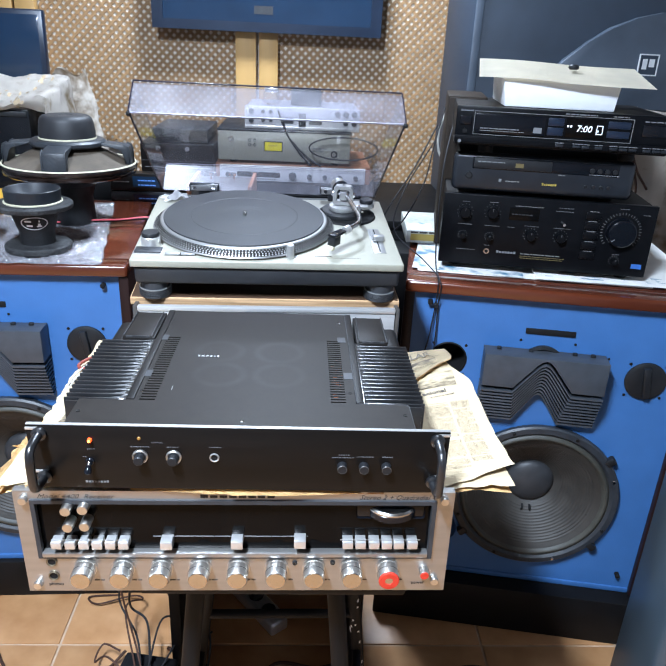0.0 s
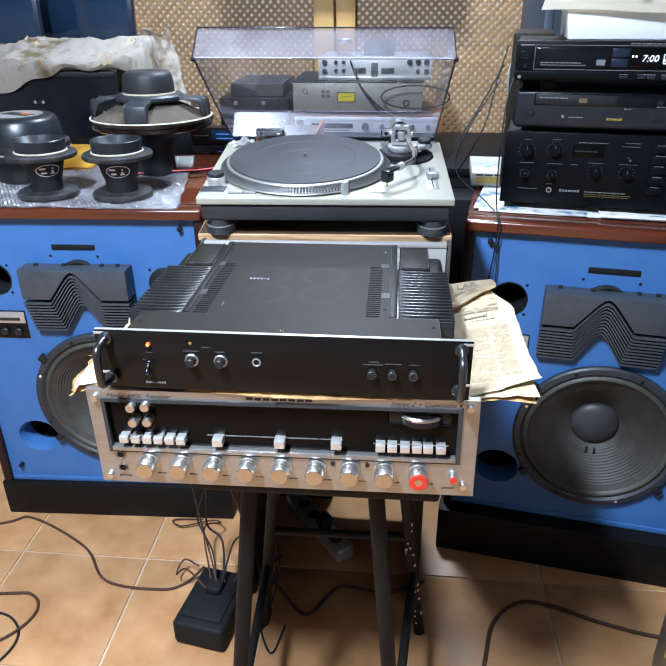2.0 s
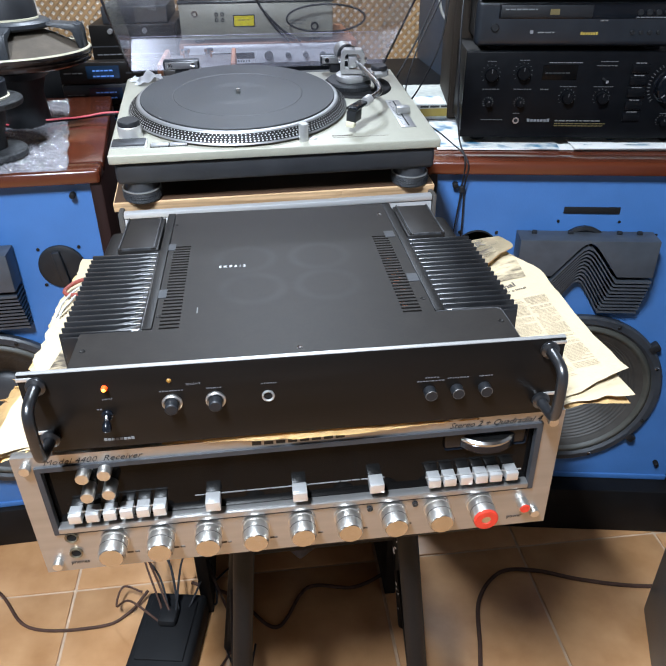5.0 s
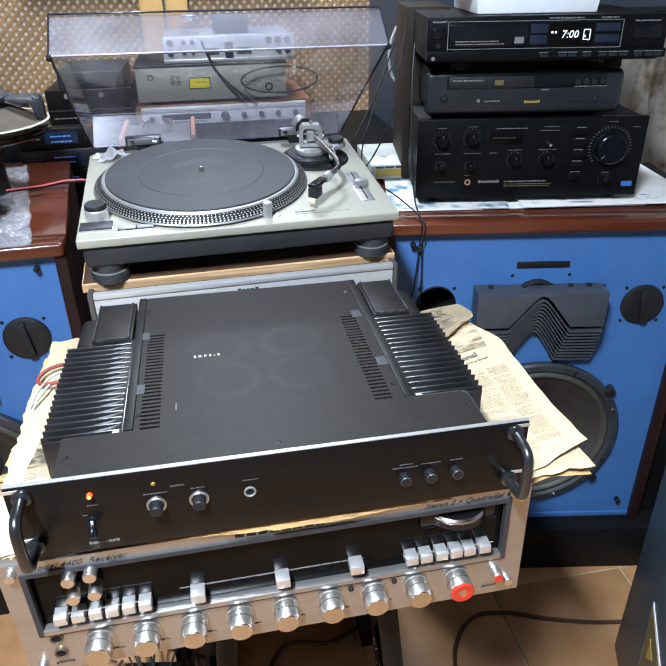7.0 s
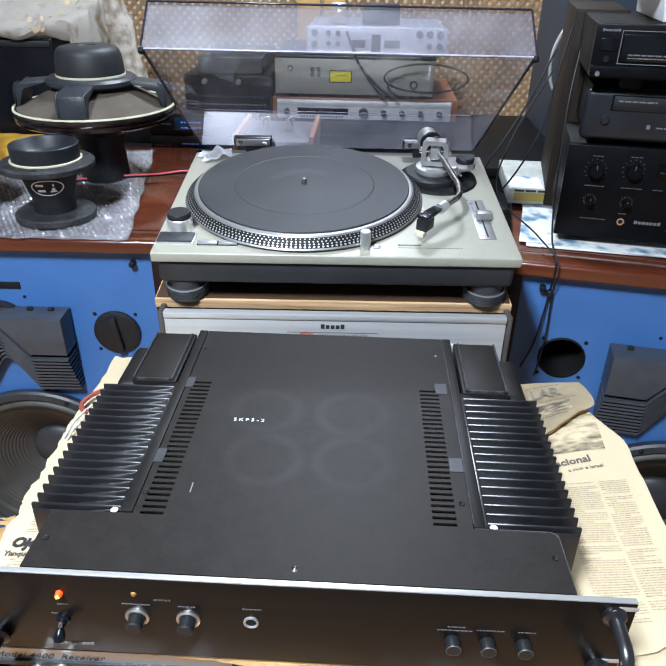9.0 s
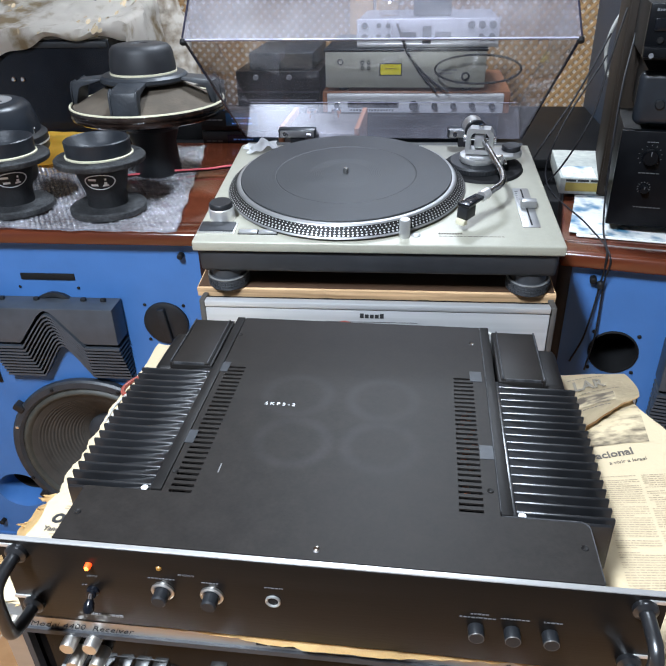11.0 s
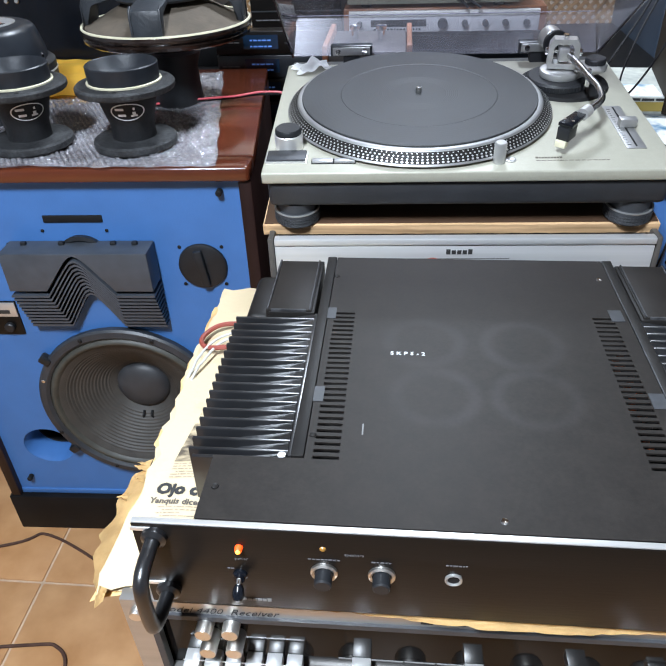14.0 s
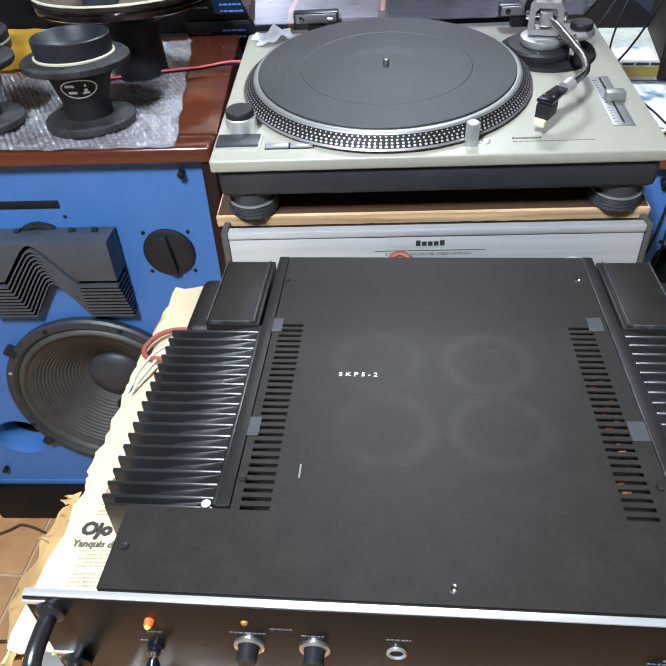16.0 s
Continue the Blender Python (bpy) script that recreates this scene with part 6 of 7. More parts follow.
single("padded_envelope", sheet(30, 14, pad, 0.0008), YELLOW_PAD, SPK_L @ pose(-0.215, 0.455, TOP + 0.005, 0, 0, -3), "yellow padded envelope behind the drivers", "envelope")
single("speaker_cable", tube([SPK_L @ Vector(p) for p in ((0.05, 0.255, TOP + 0.012), (0.12, 0.285, TOP + 0.012), (0.18, 0.297, TOP + 0.014), (0.24, 0.318, TOP + 0.012), (0.30, 0.330, TOP + 0.016), (0.345, 0.330, TOP + 0.004), (0.36, 0.34, TOP - 0.08))], 0.0021, 8, 8), PINK_CABLE, pose(0, 0, 0), "pink-red speaker cable lying on the cabinet", "cable")
single("speaker_cable", tube([SPK_L @ Vector(p) for p in ((0.06, 0.268, TOP + 0.008), (0.12, 0.291, TOP + 0.008), (0.18, 0.303, TOP + 0.009), (0.24, 0.324, TOP + 0.008), (0.30, 0.336, TOP + 0.010), (0.345, 0.337, TOP - 0.002), (0.36, 0.345, TOP - 0.09))], 0.0026, 8, 8), BLACK_CABLE, pose(0, 0, 0), "black speaker cable beside the pink one", "cable")


# ---------------------------------------------------------------- stack on the other loudspeaker
def on_r(x, y, z, r=0.0):
    return SPK_R @ pose(x, y, z, 0, 0, r)


rnd = random.Random(12)
for k, (px, py, w, d, r, mt, lab) in enumerate(((-0.05, 0.258, 0.50, 0.42, 1.0, MAG_WHITE, "white printed sheet under the amplifier"), (-0.18, 0.218, 0.24, 0.34, -3, MAG_BLUE, "blue and white magazine"), (0.13, 0.252, 0.36, 0.42, 2, MAG_WHITE, "white printed magazine lying open"))):
    mg = thing("magazine", on_r(px, py, TOP + 0.0002 + 0.0028 * k, r), lab, "magazine", "papers under the amplifier")
    part("paper_sheet", box(-w / 2, w / 2, -d / 2, d / 2, 0.0, 0.0026, 0.0008), mt, mg)
    bm = bmesh.new()
    for q in range(24):
        cx, cy = rnd.uniform(-0.45, 0.3) * w, (rnd.uniform(-0.48, -0.36) if k != 1 else rnd.uniform(-0.45, 0.4)) * d
        box(cx, cx + rnd.uniform(0.01, 0.05), cy, cy + rnd.uniform(0.002, 0.006), 0.0022, 0.0028, bm=bm)
    part("print", bm, MAG_BLUE if k != 1 else MAG_WHITE, mg, smooth=0, kind="stuff")
tb = thing("book", on_r(-0.285, 0.345, TOP + 0.008, 6), "book with a blue and yellow cover", "book")
part("cover", box(-0.055, 0.055, -0.10, 0.10, 0.0, 0.03, 0.001), BOOK, tb)
part("picture", box(-0.05, 0.01, -0.095, -0.02, 0.0301, 0.0305), MAG_BLUE, tb)
part("spine_print", box(-0.045, 0.03, -0.1006, -0.0996, 0.006, 0.022), GOLD_PRINT, tb)
part("title_bars", words(-0.045, 0.045, 0.024, 0.004, -0.1003, 5), BLACK_PRINT, tb)

# --- black integrated amplifier with the large dial
PB = 0.9305
pa = thing("black_amplifier", on_r(-0.036, 0.062, PB), "black amplifier with a large volume dial on the cabinet", "amplifier")
PWD, PH = 0.2185, 0.150
part("case", box(-PWD + 0.004, PWD - 0.004, 0.012, 0.36, 0.0, PH - 0.003, 0.003), BLACK_SATIN, pa, "black steel case")
fpn = part("front_panel", box(-PWD, PWD, 0.0, 0.014, -0.002, PH, 0.002), BLACK_COOL, pa, "black front panel with pale printing")
dial = part("volume_dial", lathe([(0.0, 0.018), (0.026, 0.018), (0.0285, 0.016), (0.029, 0.002), (0.031, 0.0)], 56), BLACK_GLOSS, fpn, "large glossy volume dial", at=front(0.152, 0.0, 0.092))
bm = bmesh.new()
for k in range(30):
    a = radians(-130 + 260 * k / 29)
    box(-0.0006, 0.0006, 0.0365, 0.0415, -0.0002, 0.0003, bm=bm, m=pose(0, 0, 0, 0, 0, math.degrees(a)))
part("dial_ticks", bm, FADED_PRINT, dial, smooth=0)
part("dial_mark", box(-0.001, 0.001, 0.018, 0.026, 0.0178, 0.0186), DIM_PRINT, dial, at=pose(0, 0, 0, 0, 0, 130))
for kx, kz, kr in ((-0.172, 0.112, 0.0115), (-0.115, 0.115, 0.0115), (-0.030, 0.072, 0.010), (0.032, 0.072, 0.010), (-0.172, 0.062, 0.006), (-0.115, 0.062, 0.006), (0.150, 0.030, 0.007)):
    k = knob(fpn, "control_knob", kx, kz, kr, 0.014, BLACK_COOL, 0.0, "small black control knob", FADED_PRINT)
    bm = bmesh.new()
    for q in range(11):
        box(-0.0005, 0.0005, kr * 1.35, kr * 1.35 + 0.002, -0.0002, 0.0003, bm=bm, m=pose(0, 0, 0, 0, 0, -130 + 26 * q))
    part("scale_marks", bm, FADED_PRINT, k, smooth=0)
part("toggle", tube([(0.0, 0, 0), (0.004, -0.012, -0.003)], 0.003, 10, 2, smooth=False), CHROME, fpn, "chrome toggle", at=pose(0.030, 0.0, 0.104))
for bz in (0.122, 0.101, 0.080, 0.058, 0.037):
    part("push_button", box(0.077, 0.107, -0.004, 0.002, bz - 0.007, bz + 0.007, 0.0012), BLACK_COOL, fpn, "black push button")
    part("button_print", words(0.083, 0.101, bz + 0.0085, 0.0014, -0.0003, int(bz * 1000)), GREY_PRINT, fpn)
part("indicator_window", box(-0.080, -0.018, -0.0012, 0.002, 0.102, 0.128, 0.0006), WINDOW_DARK, fpn, "dark indicator window")
part("indicator_bars", words(-0.075, -0.03, 0.113, 0.0022, -0.0014, 5, word=(1, 3)), TAPE, fpn)
part("window_line", words(-0.070, -0.010, 0.131, 0.0012, -0.0003, 6), GREY_PRINT, fpn)
j = part("headphone_jack", lathe([(0.006, 0.0), (0.006, 0.003), (0.0035, 0.003), (0.0033, -0.001)], 24), CHROME, fpn, "chrome headphone jack", at=front(-0.1175, 0.0, 0.030))
part("jack_hole", cyl(0.0034, 0.0006, 0, 16), BLACK_RUBBER, j)
part("maker_mark", marks(-0.096, -0.054, 0.0275, 0.0055, -0.0003, 7), DIM_PRINT, fpn, "white bars of a maker's mark")
part("gold_print", words(-0.045, 0.040, 0.0285, 0.0020, -0.0003, 8), GREY_PRINT, fpn)
part("gold_print", words(-0.045, 0.048, 0.0235, 0.0014, -0.0003, 9), GOLD_DIM, fpn)
part("gold_print", words(-0.045, 0.044, 0.0195, 0.0014, -0.0003, 10), GOLD_DIM, fpn)
part("blue_mark", box(0.187, 0.208, -0.0006, 0.0002, 0.016, 0.026), BLUE_MARK, fpn, "small blue emblem")
for i, (wx, wz, ww) in enumerate(((-0.180, 0.133, 0.016), (-0.123, 0.135, 0.018), (-0.184, 0.085, 0.03), (-0.128, 0.085, 0.032), (-0.08, 0.085, 0.016), (-0.045, 0.09, 0.03), (0.015, 0.09, 0.035), (0.02, 0.133, 0.03), (0.014, 0.126, 0.036), (0.142, 0.140, 0.02), (-0.182, 0.030, 0.04), (0.19, 0.13, 0.014), (0.144, 0.043, 0.014), (-0.124, 0.042, 0.012))):
    part("panel_print", words(wx, wx + ww, wz, 0.0013, -0.0003, 80 + i), FADED_PRINT, fpn)
for fx in (-0.18, 0.18):
    for fy in (0.04, 0.31):
        part("foot", cyl(0.016, 0.0140, 0.002, 20), BLACK_RUBBER, pa, at=pose(fx, fy, -0.0136))

# --- small compact disc player
c2 = thing("disc_player", on_r(-0.060, 0.068, PB + PH + 0.0095), "dark compact disc player with a rounded front panel", "disc player", "disc players")
part("case", box(-0.172, 0.172, 0.012, 0.27, 0.0, 0.074, 0.004), BLACK_SATIN, c2)
f2 = part("front_panel", box(-0.184, 0.181, -0.006, 0.014, -0.002, 0.076, 0.012, 5), CHARCOAL, c2, "rounded charcoal front panel")
part("tray_band", box(-0.145, 0.148, -0.0072, -0.003, 0.044, 0.068, 0.001), BLACK_GLOSS, f2, "glossy black tray band")
part("tray", box(-0.142, 0.015, -0.0082, -0.004, 0.046, 0.066, 0.001), BLACK_PLASTIC, f2)
part("disc_mark", box(-0.058, -0.042, -0.0088, -0.0078, 0.0505, 0.0595), GOLD_DIM, f2)
part("tray_print", words(-0.135, -0.08, 0.058, 0.0022, -0.0084, 3), DIM_PRINT, f2)
part("maker_mark", marks(0.0, 0.03, 0.018, 0.005, -0.0063, 7), GOLD_PRINT, f2, "gold bars of a maker's mark")
part("print", words(-0.088, -0.078, 0.020, 0.006, -0.0063, 5, word=(0.8, 1)), DIM_PRINT, f2)
part("print", words(-0.074, -0.046, 0.021, 0.002, -0.0063, 6), GREY_PRINT, f2)
part("print", words(0.030, 0.046, 0.040, 0.002, -0.0063, 7), GREY_PRINT, f2)
part("power_button", cyl(0.007, 0.006, 0.0015, 20), BLACK_PLASTIC, f2, at=front(-0.150, -0.005, 0.030))
for i in range(4):
    part("button", cyl(0.005, 0.005, 0.001, 14), BLACK_PLASTIC, f2, at=front(0.095 + 0.015 * i, -0.006, 0.054))
    part("button", cyl(0.004, 0.004, 0.001, 14), BLACK_PLASTIC, f2, at=front(0.088 + 0.015 * i, -0.005, 0.022))
part("button_print", words(0.09, 0.15, 0.0455, 0.0015, -0.0075, 12), DIM_PRINT, f2)
for fx in (-0.14, 0.14):
    for fy in (0.03, 0.24):
        part("foot", cyl(0.014, 0.0088, 0.002, 20), BLACK_RUBBER, c2, at=pose(fx, fy, -0.0092))

# --- wide compact disc player on top
c1 = thing("disc_player", on_r(-0.042, 0.030, PB + PH + 0.0095 + 0.076 + 0.0175), "wide black compact disc player with a lit display", "disc player", "disc players")
part("case", box(-0.206, 0.206, 0.012, 0.30, 0.0, 0.073, 0.003), BLACK_SATIN, c1)
f1 = part("front_panel", box(-0.2085, 0.2085, 0.0, 0.014, 0.014, 0.075, 0.002), BLACK_COOL, c1, "black front panel with a lower ledge")
part("ledge", prism([(-0.2085, 0.006), (0.2085, 0.006), (0.2085, 0.020), (-0.2085, 0.020)], -0.010, 0.012, bev=0.002), BLACK_COOL, c1, "sloping key ledge")
part("tray", box(-0.170, -0.035, -0.003, 0.002, 0.026, 0.062, 0.0012), BLACK_GLOSS, f1, "black disc tray front")
part("tray_frame", holed(rect(-0.173, 0.130, 0.022, 0.067), [rect(-0.1720, 0.1290, 0.0230, 0.0660)], -0.0012, 0.002), GREY_PRINT, f1)
part("tray_print", words(-0.160, -0.085, 0.034, 0.002, -0.0033, 3), DIM_PRINT, f1)
part("tray_print", words(-0.160, -0.075, 0.030, 0.0014, -0.0033, 13), GREY_PRINT, f1)
part("disc_mark", box(-0.057, -0.041, -0.0036, -0.0028, 0.031, 0.0415), DIM_PRINT, f1)
for z in (0.0285, 0.0465):
    part("key", box(-0.030, 0.000, -0.002, 0.002, z, z + 0.0150, 0.001), NAVY, f1)
dw = part("display_window", box(0.004, 0.078, -0.0016, 0.002, 0.027, 0.063, 0.0006), WINDOW_DARK, f1, "dark display window")
lettering("7:00", 0.0175, DISPLAY, dw, flat_text(0.0235, -0.0020, 0.0385), "lit_digits", "glowing white digits", shear=0.15)
part("lit_mark", words(0.064, 0.071, 0.0395, 0.0035, -0.0019, 6, word=(0.4, 0.7)), DISPLAY, dw)
part("lit_frame", holed(rect(0.062, 0.074, 0.035, 0.052), [rect(0.0632, 0.0728, 0.0362, 0.0508)], -0.0022, -0.0015), DISPLAY, dw)
part("lit_mark", words(0.006, 0.018, 0.046, 0.0035, -0.0017, 4, word=(0.8, 1.4)), DISPLAY, dw)
for z in (0.030, 0.048):
    part("key", box(0.083, 0.125, -0.002, 0.002, z, z + 0.013, 0.001), NAVY, f1)
part("print", words(0.090, 0.12, 0.069, 0.002, -0.0003, 8), GREY_PRINT, f1)
part("print", words(0.0, 0.06, 0.069, 0.0022, -0.0003, 9), DIM_PRINT, f1)
part("maker_mark", marks(-0.200, -0.175, 0.065, 0.0035, -0.0003, 7), DIM_PRINT, f1, "white bars of a maker's mark")
part("power_key", box(-0.200, -0.178, -0.003, 0.002, 0.040, 0.056, 0.001), BLACK_GLOSS, f1)
part("phone_jack", cyl(0.0045, 0.003, 0.0006, 16), BLACK_RUBBER, f1, at=front(-0.189, 0.0, 0.028))
part("key", box(0.148, 0.198, -0.002, 0.002, 0.036, 0.058, 0.001), BLACK_GLOSS, f1)
part("print", words(0.150, 0.196, 0.063, 0.0022, -0.0003, 11), DIM_PRINT, f1)
for i, kx in enumerate((-0.005, 0.028, 0.045, 0.070, 0.098, 0.116, 0.134, 0.160, 0.178, 0.194)):
    part("key", box(kx - 0.007, kx + 0.007, -0.0125, -0.008, 0.0085, 0.0135, 0.001), CHARCOAL, c1)
    part("key_print", words(kx - 0.008, kx + 0.008, 0.0155, 0.0016, -0.0102, 30 + i), DIM_PRINT, c1)
part("silver_dot", cyl(0.0035, 0.001, 0, 14), DIM_PRINT, c1, at=front(-0.198, -0.010, 0.009))
for fx in (-0.14, 0.14):
    for fy in (0.045, 0.25):
        part("foot", cyl(0.016, 0.0175, 0.003, 20), BLACK_RUBBER, c1, at=pose(fx, fy, -0.0176))
CT = PB + PH + 0.0095 + 0.076 + 0.0175 + 0.073
fb = thing("foam_box", on_r(-0.045, 0.09, CT + 0.0005, 2), "white foam box under a card sleeve", "box")
bm = box(-0.110, 0.108, 0.0, 0.2, 0.0, 0.049, 0.003)
for v in bm.verts:
    if v.co.z > 0.02:
        v.co.z += 0.12 * v.co.y
        v.co.x *= 1.05
part("box_body", bm, STYRO, fb)
cs = single("card_sleeve", sheet(20, 12, lambda u, v: ((u - 0.5) * 0.338, -0.02 + 0.235 * v, 0.030 * v + 0.003 * (1 - u) - 0.004 * u * u + 0.0015 * math.sin(7 * u)), 0.005), CARD, on_r(-0.042, 0.088, CT + 0.0515, -3), "thin beige card sleeve lying on the foam box", "card")
single("dark_screw_cap", cyl(0.011, 0.010, 0.003, 20), BLACK_PLASTIC, on_r(-0.01, 0.2, CT + 0.073), "small dark cap on the card sleeve", "cap")

# --- black cabinet and cables beside the stack
nb = thing("narrow_box", on_r(-0.235, 0.24, TOP + 0.0085), "narrow black wooden box standing behind the amplifier", "box")
part("body", box(-0.028, 0.06, 0.004, 0.2, 0.0, 0.345, 0.004), DARK_BOARD, nb)
part("front_panel", box(-0.024, 0.056, 0.0, 0.0038, 0.004, 0.341, 0.001), DARK_BOARD, nb)
bc = [("power_cable", BLACK_CABLE, 0.0016, ((0.33, 1.62, 1.20), (0.298, 1.52, 1.12), (0.286, 1.46, 1.0), (0.284, 1.425, 0.935), (0.284, 1.378, 0.91), (0.286, 1.392, 0.85), (0.276, 1.39, 0.76), (0.262, 1.40, 0.70))),
      ("power_cable", BLACK_CABLE, 0.0015, ((0.30, 1.66, 1.16), (0.22, 1.55, 1.06), (0.20, 1.50, 0.985), (0.262, 1.44, 0.935), (0.288, 1.376, 0.91), (0.291, 1.390, 0.85), (0.293, 1.39, 0.76), (0.286, 1.39, 0.69))),
      ("signal_cable", BLACK_CABLE, 0.0018, ((0.31, 1.70, 1.19), (0.25, 1.62, 1.10), (0.19, 1.58, 1.01), (0.17, 1.56, 0.96), (0.19, 1.6, 0.90))),
      ("signal_cable", GREY_CABLE, 0.0034, ((0.42, 1.88, 1.24), (0.39, 1.90, 1.223), (0.366, 1.90, 1.196), (0.353, 1.90, 1.150), (0.360, 1.90, 1.099), (0.39, 1.90, 1.06))),
      ("signal_cable", BLACK_CABLE, 0.0016, ((0.30, 1.58, 1.24), (0.275, 1.53, 1.17), (0.255, 1.50, 1.09), (0.215, 1.49, 1.01), (0.18, 1.53, 0.95)))]
for nm, mt, r, pts in bc:
    single(nm, tube(pts, r, 8, 8), mt, pose(0, 0, 0), "thin cable hanging beside the stacked amplifiers", "cable", "hanging cables")
single("cable_clip", cyl(0.006, 0.012, 0.002, 12), BLACK_PLASTIC, pose(0.287, 1.392, 0.845), "small black cable clip", "clip")
for k, pts in enumerate((((0.80, 1.75, 1.16), (0.86, 1.78, 1.05), (0.83, 1.74, 0.99), (0.78, 1.72, 0.95)), ((0.78, 1.72, 1.2), (0.84, 1.76, 1.1), (0.90, 1.8, 1.04)))):
    single("wall_cable", tube(pts, 0.003, 8, 8), BROWN_CABLE, pose(0, 0, 0), "dark cable behind the stacked amplifiers", "cable", "wall cables")

# ---------------------------------------------------------------- back of the room
cbt = thing("sideboard", pose(-0.12, 2.08, 0), "dark wooden sideboard along the far wall", "sideboard")
part("top", box(-0.62, 0.62, 0.0, 0.62, 0.84, 0.862, 0.003), BLACK_WOOD, cbt)
part("body", box(-0.60, 0.60, 0.02, 0.62, 0.0, 0.838, 0.003), BLACK_WOOD, cbt)
SB = 0.864

wr = thing("vintage_receiver", pose(-0.035, 2.22, SB), "silver-faced receiver in a brown wooden case", "receiver")
part("case", box(-0.245, 0.245, 0.004, 0.34, 0.076, 0.132, 0.004), WOOD_CASE, wr, "orange-brown wooden case")
wf = part("front_panel", box(-0.231, 0.228, -0.004, 0.006, 0.0785, 0.127, 0.002), SILVER_FACE, wr, "pale silver front")
part("dial_strip", box(-0.177, -0.042, -0.0055, -0.002, 0.091, 0.107, 0.001), BLACK_GLOSS, wf)
for kx, r in ((-0.0025, 0.012), (0.051, 0.0075), (0.100, 0.0075), (0.148, 0.0075), (0.198, 0.0075), (-0.205, 0.007)):
    knob(wf, "knob", kx, 0.098, r, 0.016, GREY_PLASTIC, -0.004)
part("push_row", words(-0.17, -0.05, 0.083, 0.004, -0.0042, 5, word=(0.8, 1.4)), GREY_PLASTIC, wf)
part("top_band", box(-0.231, 0.228, -0.006, -0.003, 0.112, 0.125, 0.001), SILVER_FACE, wf)
for fx in (-0.2, 0.2):
    part("foot", cyl(0.014, 0.006, 0.001, 16), BLACK_RUBBER, wr, at=pose(fx, 0.05, 0.0702))
lcm = thing("black_component", pose(-0.035, 2.225, SB), "plain black audio component under the wooden receiver", "component", "black components")
part("case", box(-0.22, 0.22, 0.0, 0.32, 0.0, 0.070, 0.003), BLACK_COOL, lcm)
part("groove", box(-0.215, 0.215, -0.001, 0.002, 0.034, 0.036), TAPE, lcm)

pl2 = thing("player_chassis", pose(-0.064, 2.215, SB + 0.134), "grey metal player turned round with a yellow warning label", "player")
part("case", box(-0.205, 0.205, 0.0, 0.30, 0.008, 0.096, 0.002), PLATE, pl2, "pale grey metal rear panel and case")
part("lid_edge", box(-0.208, 0.208, -0.003, 0.31, 0.096, 0.102, 0.002), BLACK_PLASTIC, pl2)
part("warning_label", box(-0.062, -0.008, -0.001, 0.0005, 0.040, 0.066), YELLOW, pl2, "yellow warning label with a black border")
part("label_border", holed(rect(-0.064, -0.006, 0.038, 0.068), [rect(-0.0615, -0.0085, 0.0405, 0.0655)], -0.0016, -0.0004), BLACK_PRINT, pl2)
part("label_print", words(-0.050, -0.020, 0.054, 0.0025, -0.0012, 3), GOLD_PRINT, pl2)
for jx, jz, jr in ((-0.165, 0.072, 0.008), (-0.108, 0.070, 0.005), (-0.092, 0.070, 0.005), (-0.108, 0.056, 0.005), (-0.092, 0.056, 0.005), (0.155, 0.036, 0.011)):
    part("socket", lathe([(jr, 0.0), (jr, 0.004), (jr * 0.6, 0.004), (jr * 0.55, 0.0)], 20), BLACK_PLASTIC if jr != 0.008 else CHROME, pl2, at=front(jx, 0.0, jz))
part("print", words(0.085, 0.135, 0.05, 0.003, -0.0005, 6), GREY_PRINT, pl2)
part("print", words(0.085, 0.125, 0.042, 0.003, -0.0005, 7), GREY_PRINT, pl2)
for fx in (-0.16, 0.16):
    part("foot", cyl(0.014, 0.009, 0.002, 16), BLACK_RUBBER, pl2, at=pose(fx, 0.03, -0.001))

ck = thing("cassette_deck", pose(-0.010, 2.235, SB + 0.134 + 0.103), "silver-fronted deck with meters and round knobs", "deck")
part("case", box(-0.175, 0.175, 0.004, 0.26, 0.0, 0.066, 0.003), ALU_PALE, ck)
cf = part("front_panel", box(-0.178, 0.178, -0.003, 0.006, 0.0, 0.067, 0.002), SILVER_FACE, ck, "white-silver front panel")
part("base_strip", box(-0.178, 0.178, -0.006, -0.002, 0.001, 0.010, 0.001), ALU, ck)
for kx, kz, r in ((-0.158, 0.052, 0.008), (-0.158, 0.025, 0.008), (-0.122, 0.052, 0.006), (-0.122, 0.027, 0.006), (-0.098, 0.052, 0.006), (-0.098, 0.027, 0.006), (0.108, 0.052, 0.009), (0.134, 0.052, 0.009), (0.160, 0.052, 0.009), (0.134, 0.025, 0.007), (0.160, 0.025, 0.008)):
    knob(cf, "knob", kx, kz, r, 0.010, GREY_PLASTIC, -0.003)
for x0, x1 in ((-0.065, -0.028), (0.020, 0.060)):
    part("meter", box(x0, x1, -0.0042, -0.002, 0.018, 0.036, 0.001), TAPE, cf, "dark rectangular meter")
part("slider_block", box(-0.012, 0.010, -0.006, -0.002, 0.008, 0.050, 0.001), BLACK_PLASTIC, cf)
gx = thing("glass_jar", pose(-0.11, 2.30, SB + 0.134 + 0.103 + 0.0685), "small clear jar on the deck", "jar")
part("jar", lathe([(0, 0), (0.024, 0.0), (0.026, 0.004), (0.026, 0.03), (0.02, 0.036)], 28), JAR, gx)
part("lid", cyl(0.021, 0.012, 0.002, 28), ALU_PALE, gx, at=pose(0, 0, 0.036))
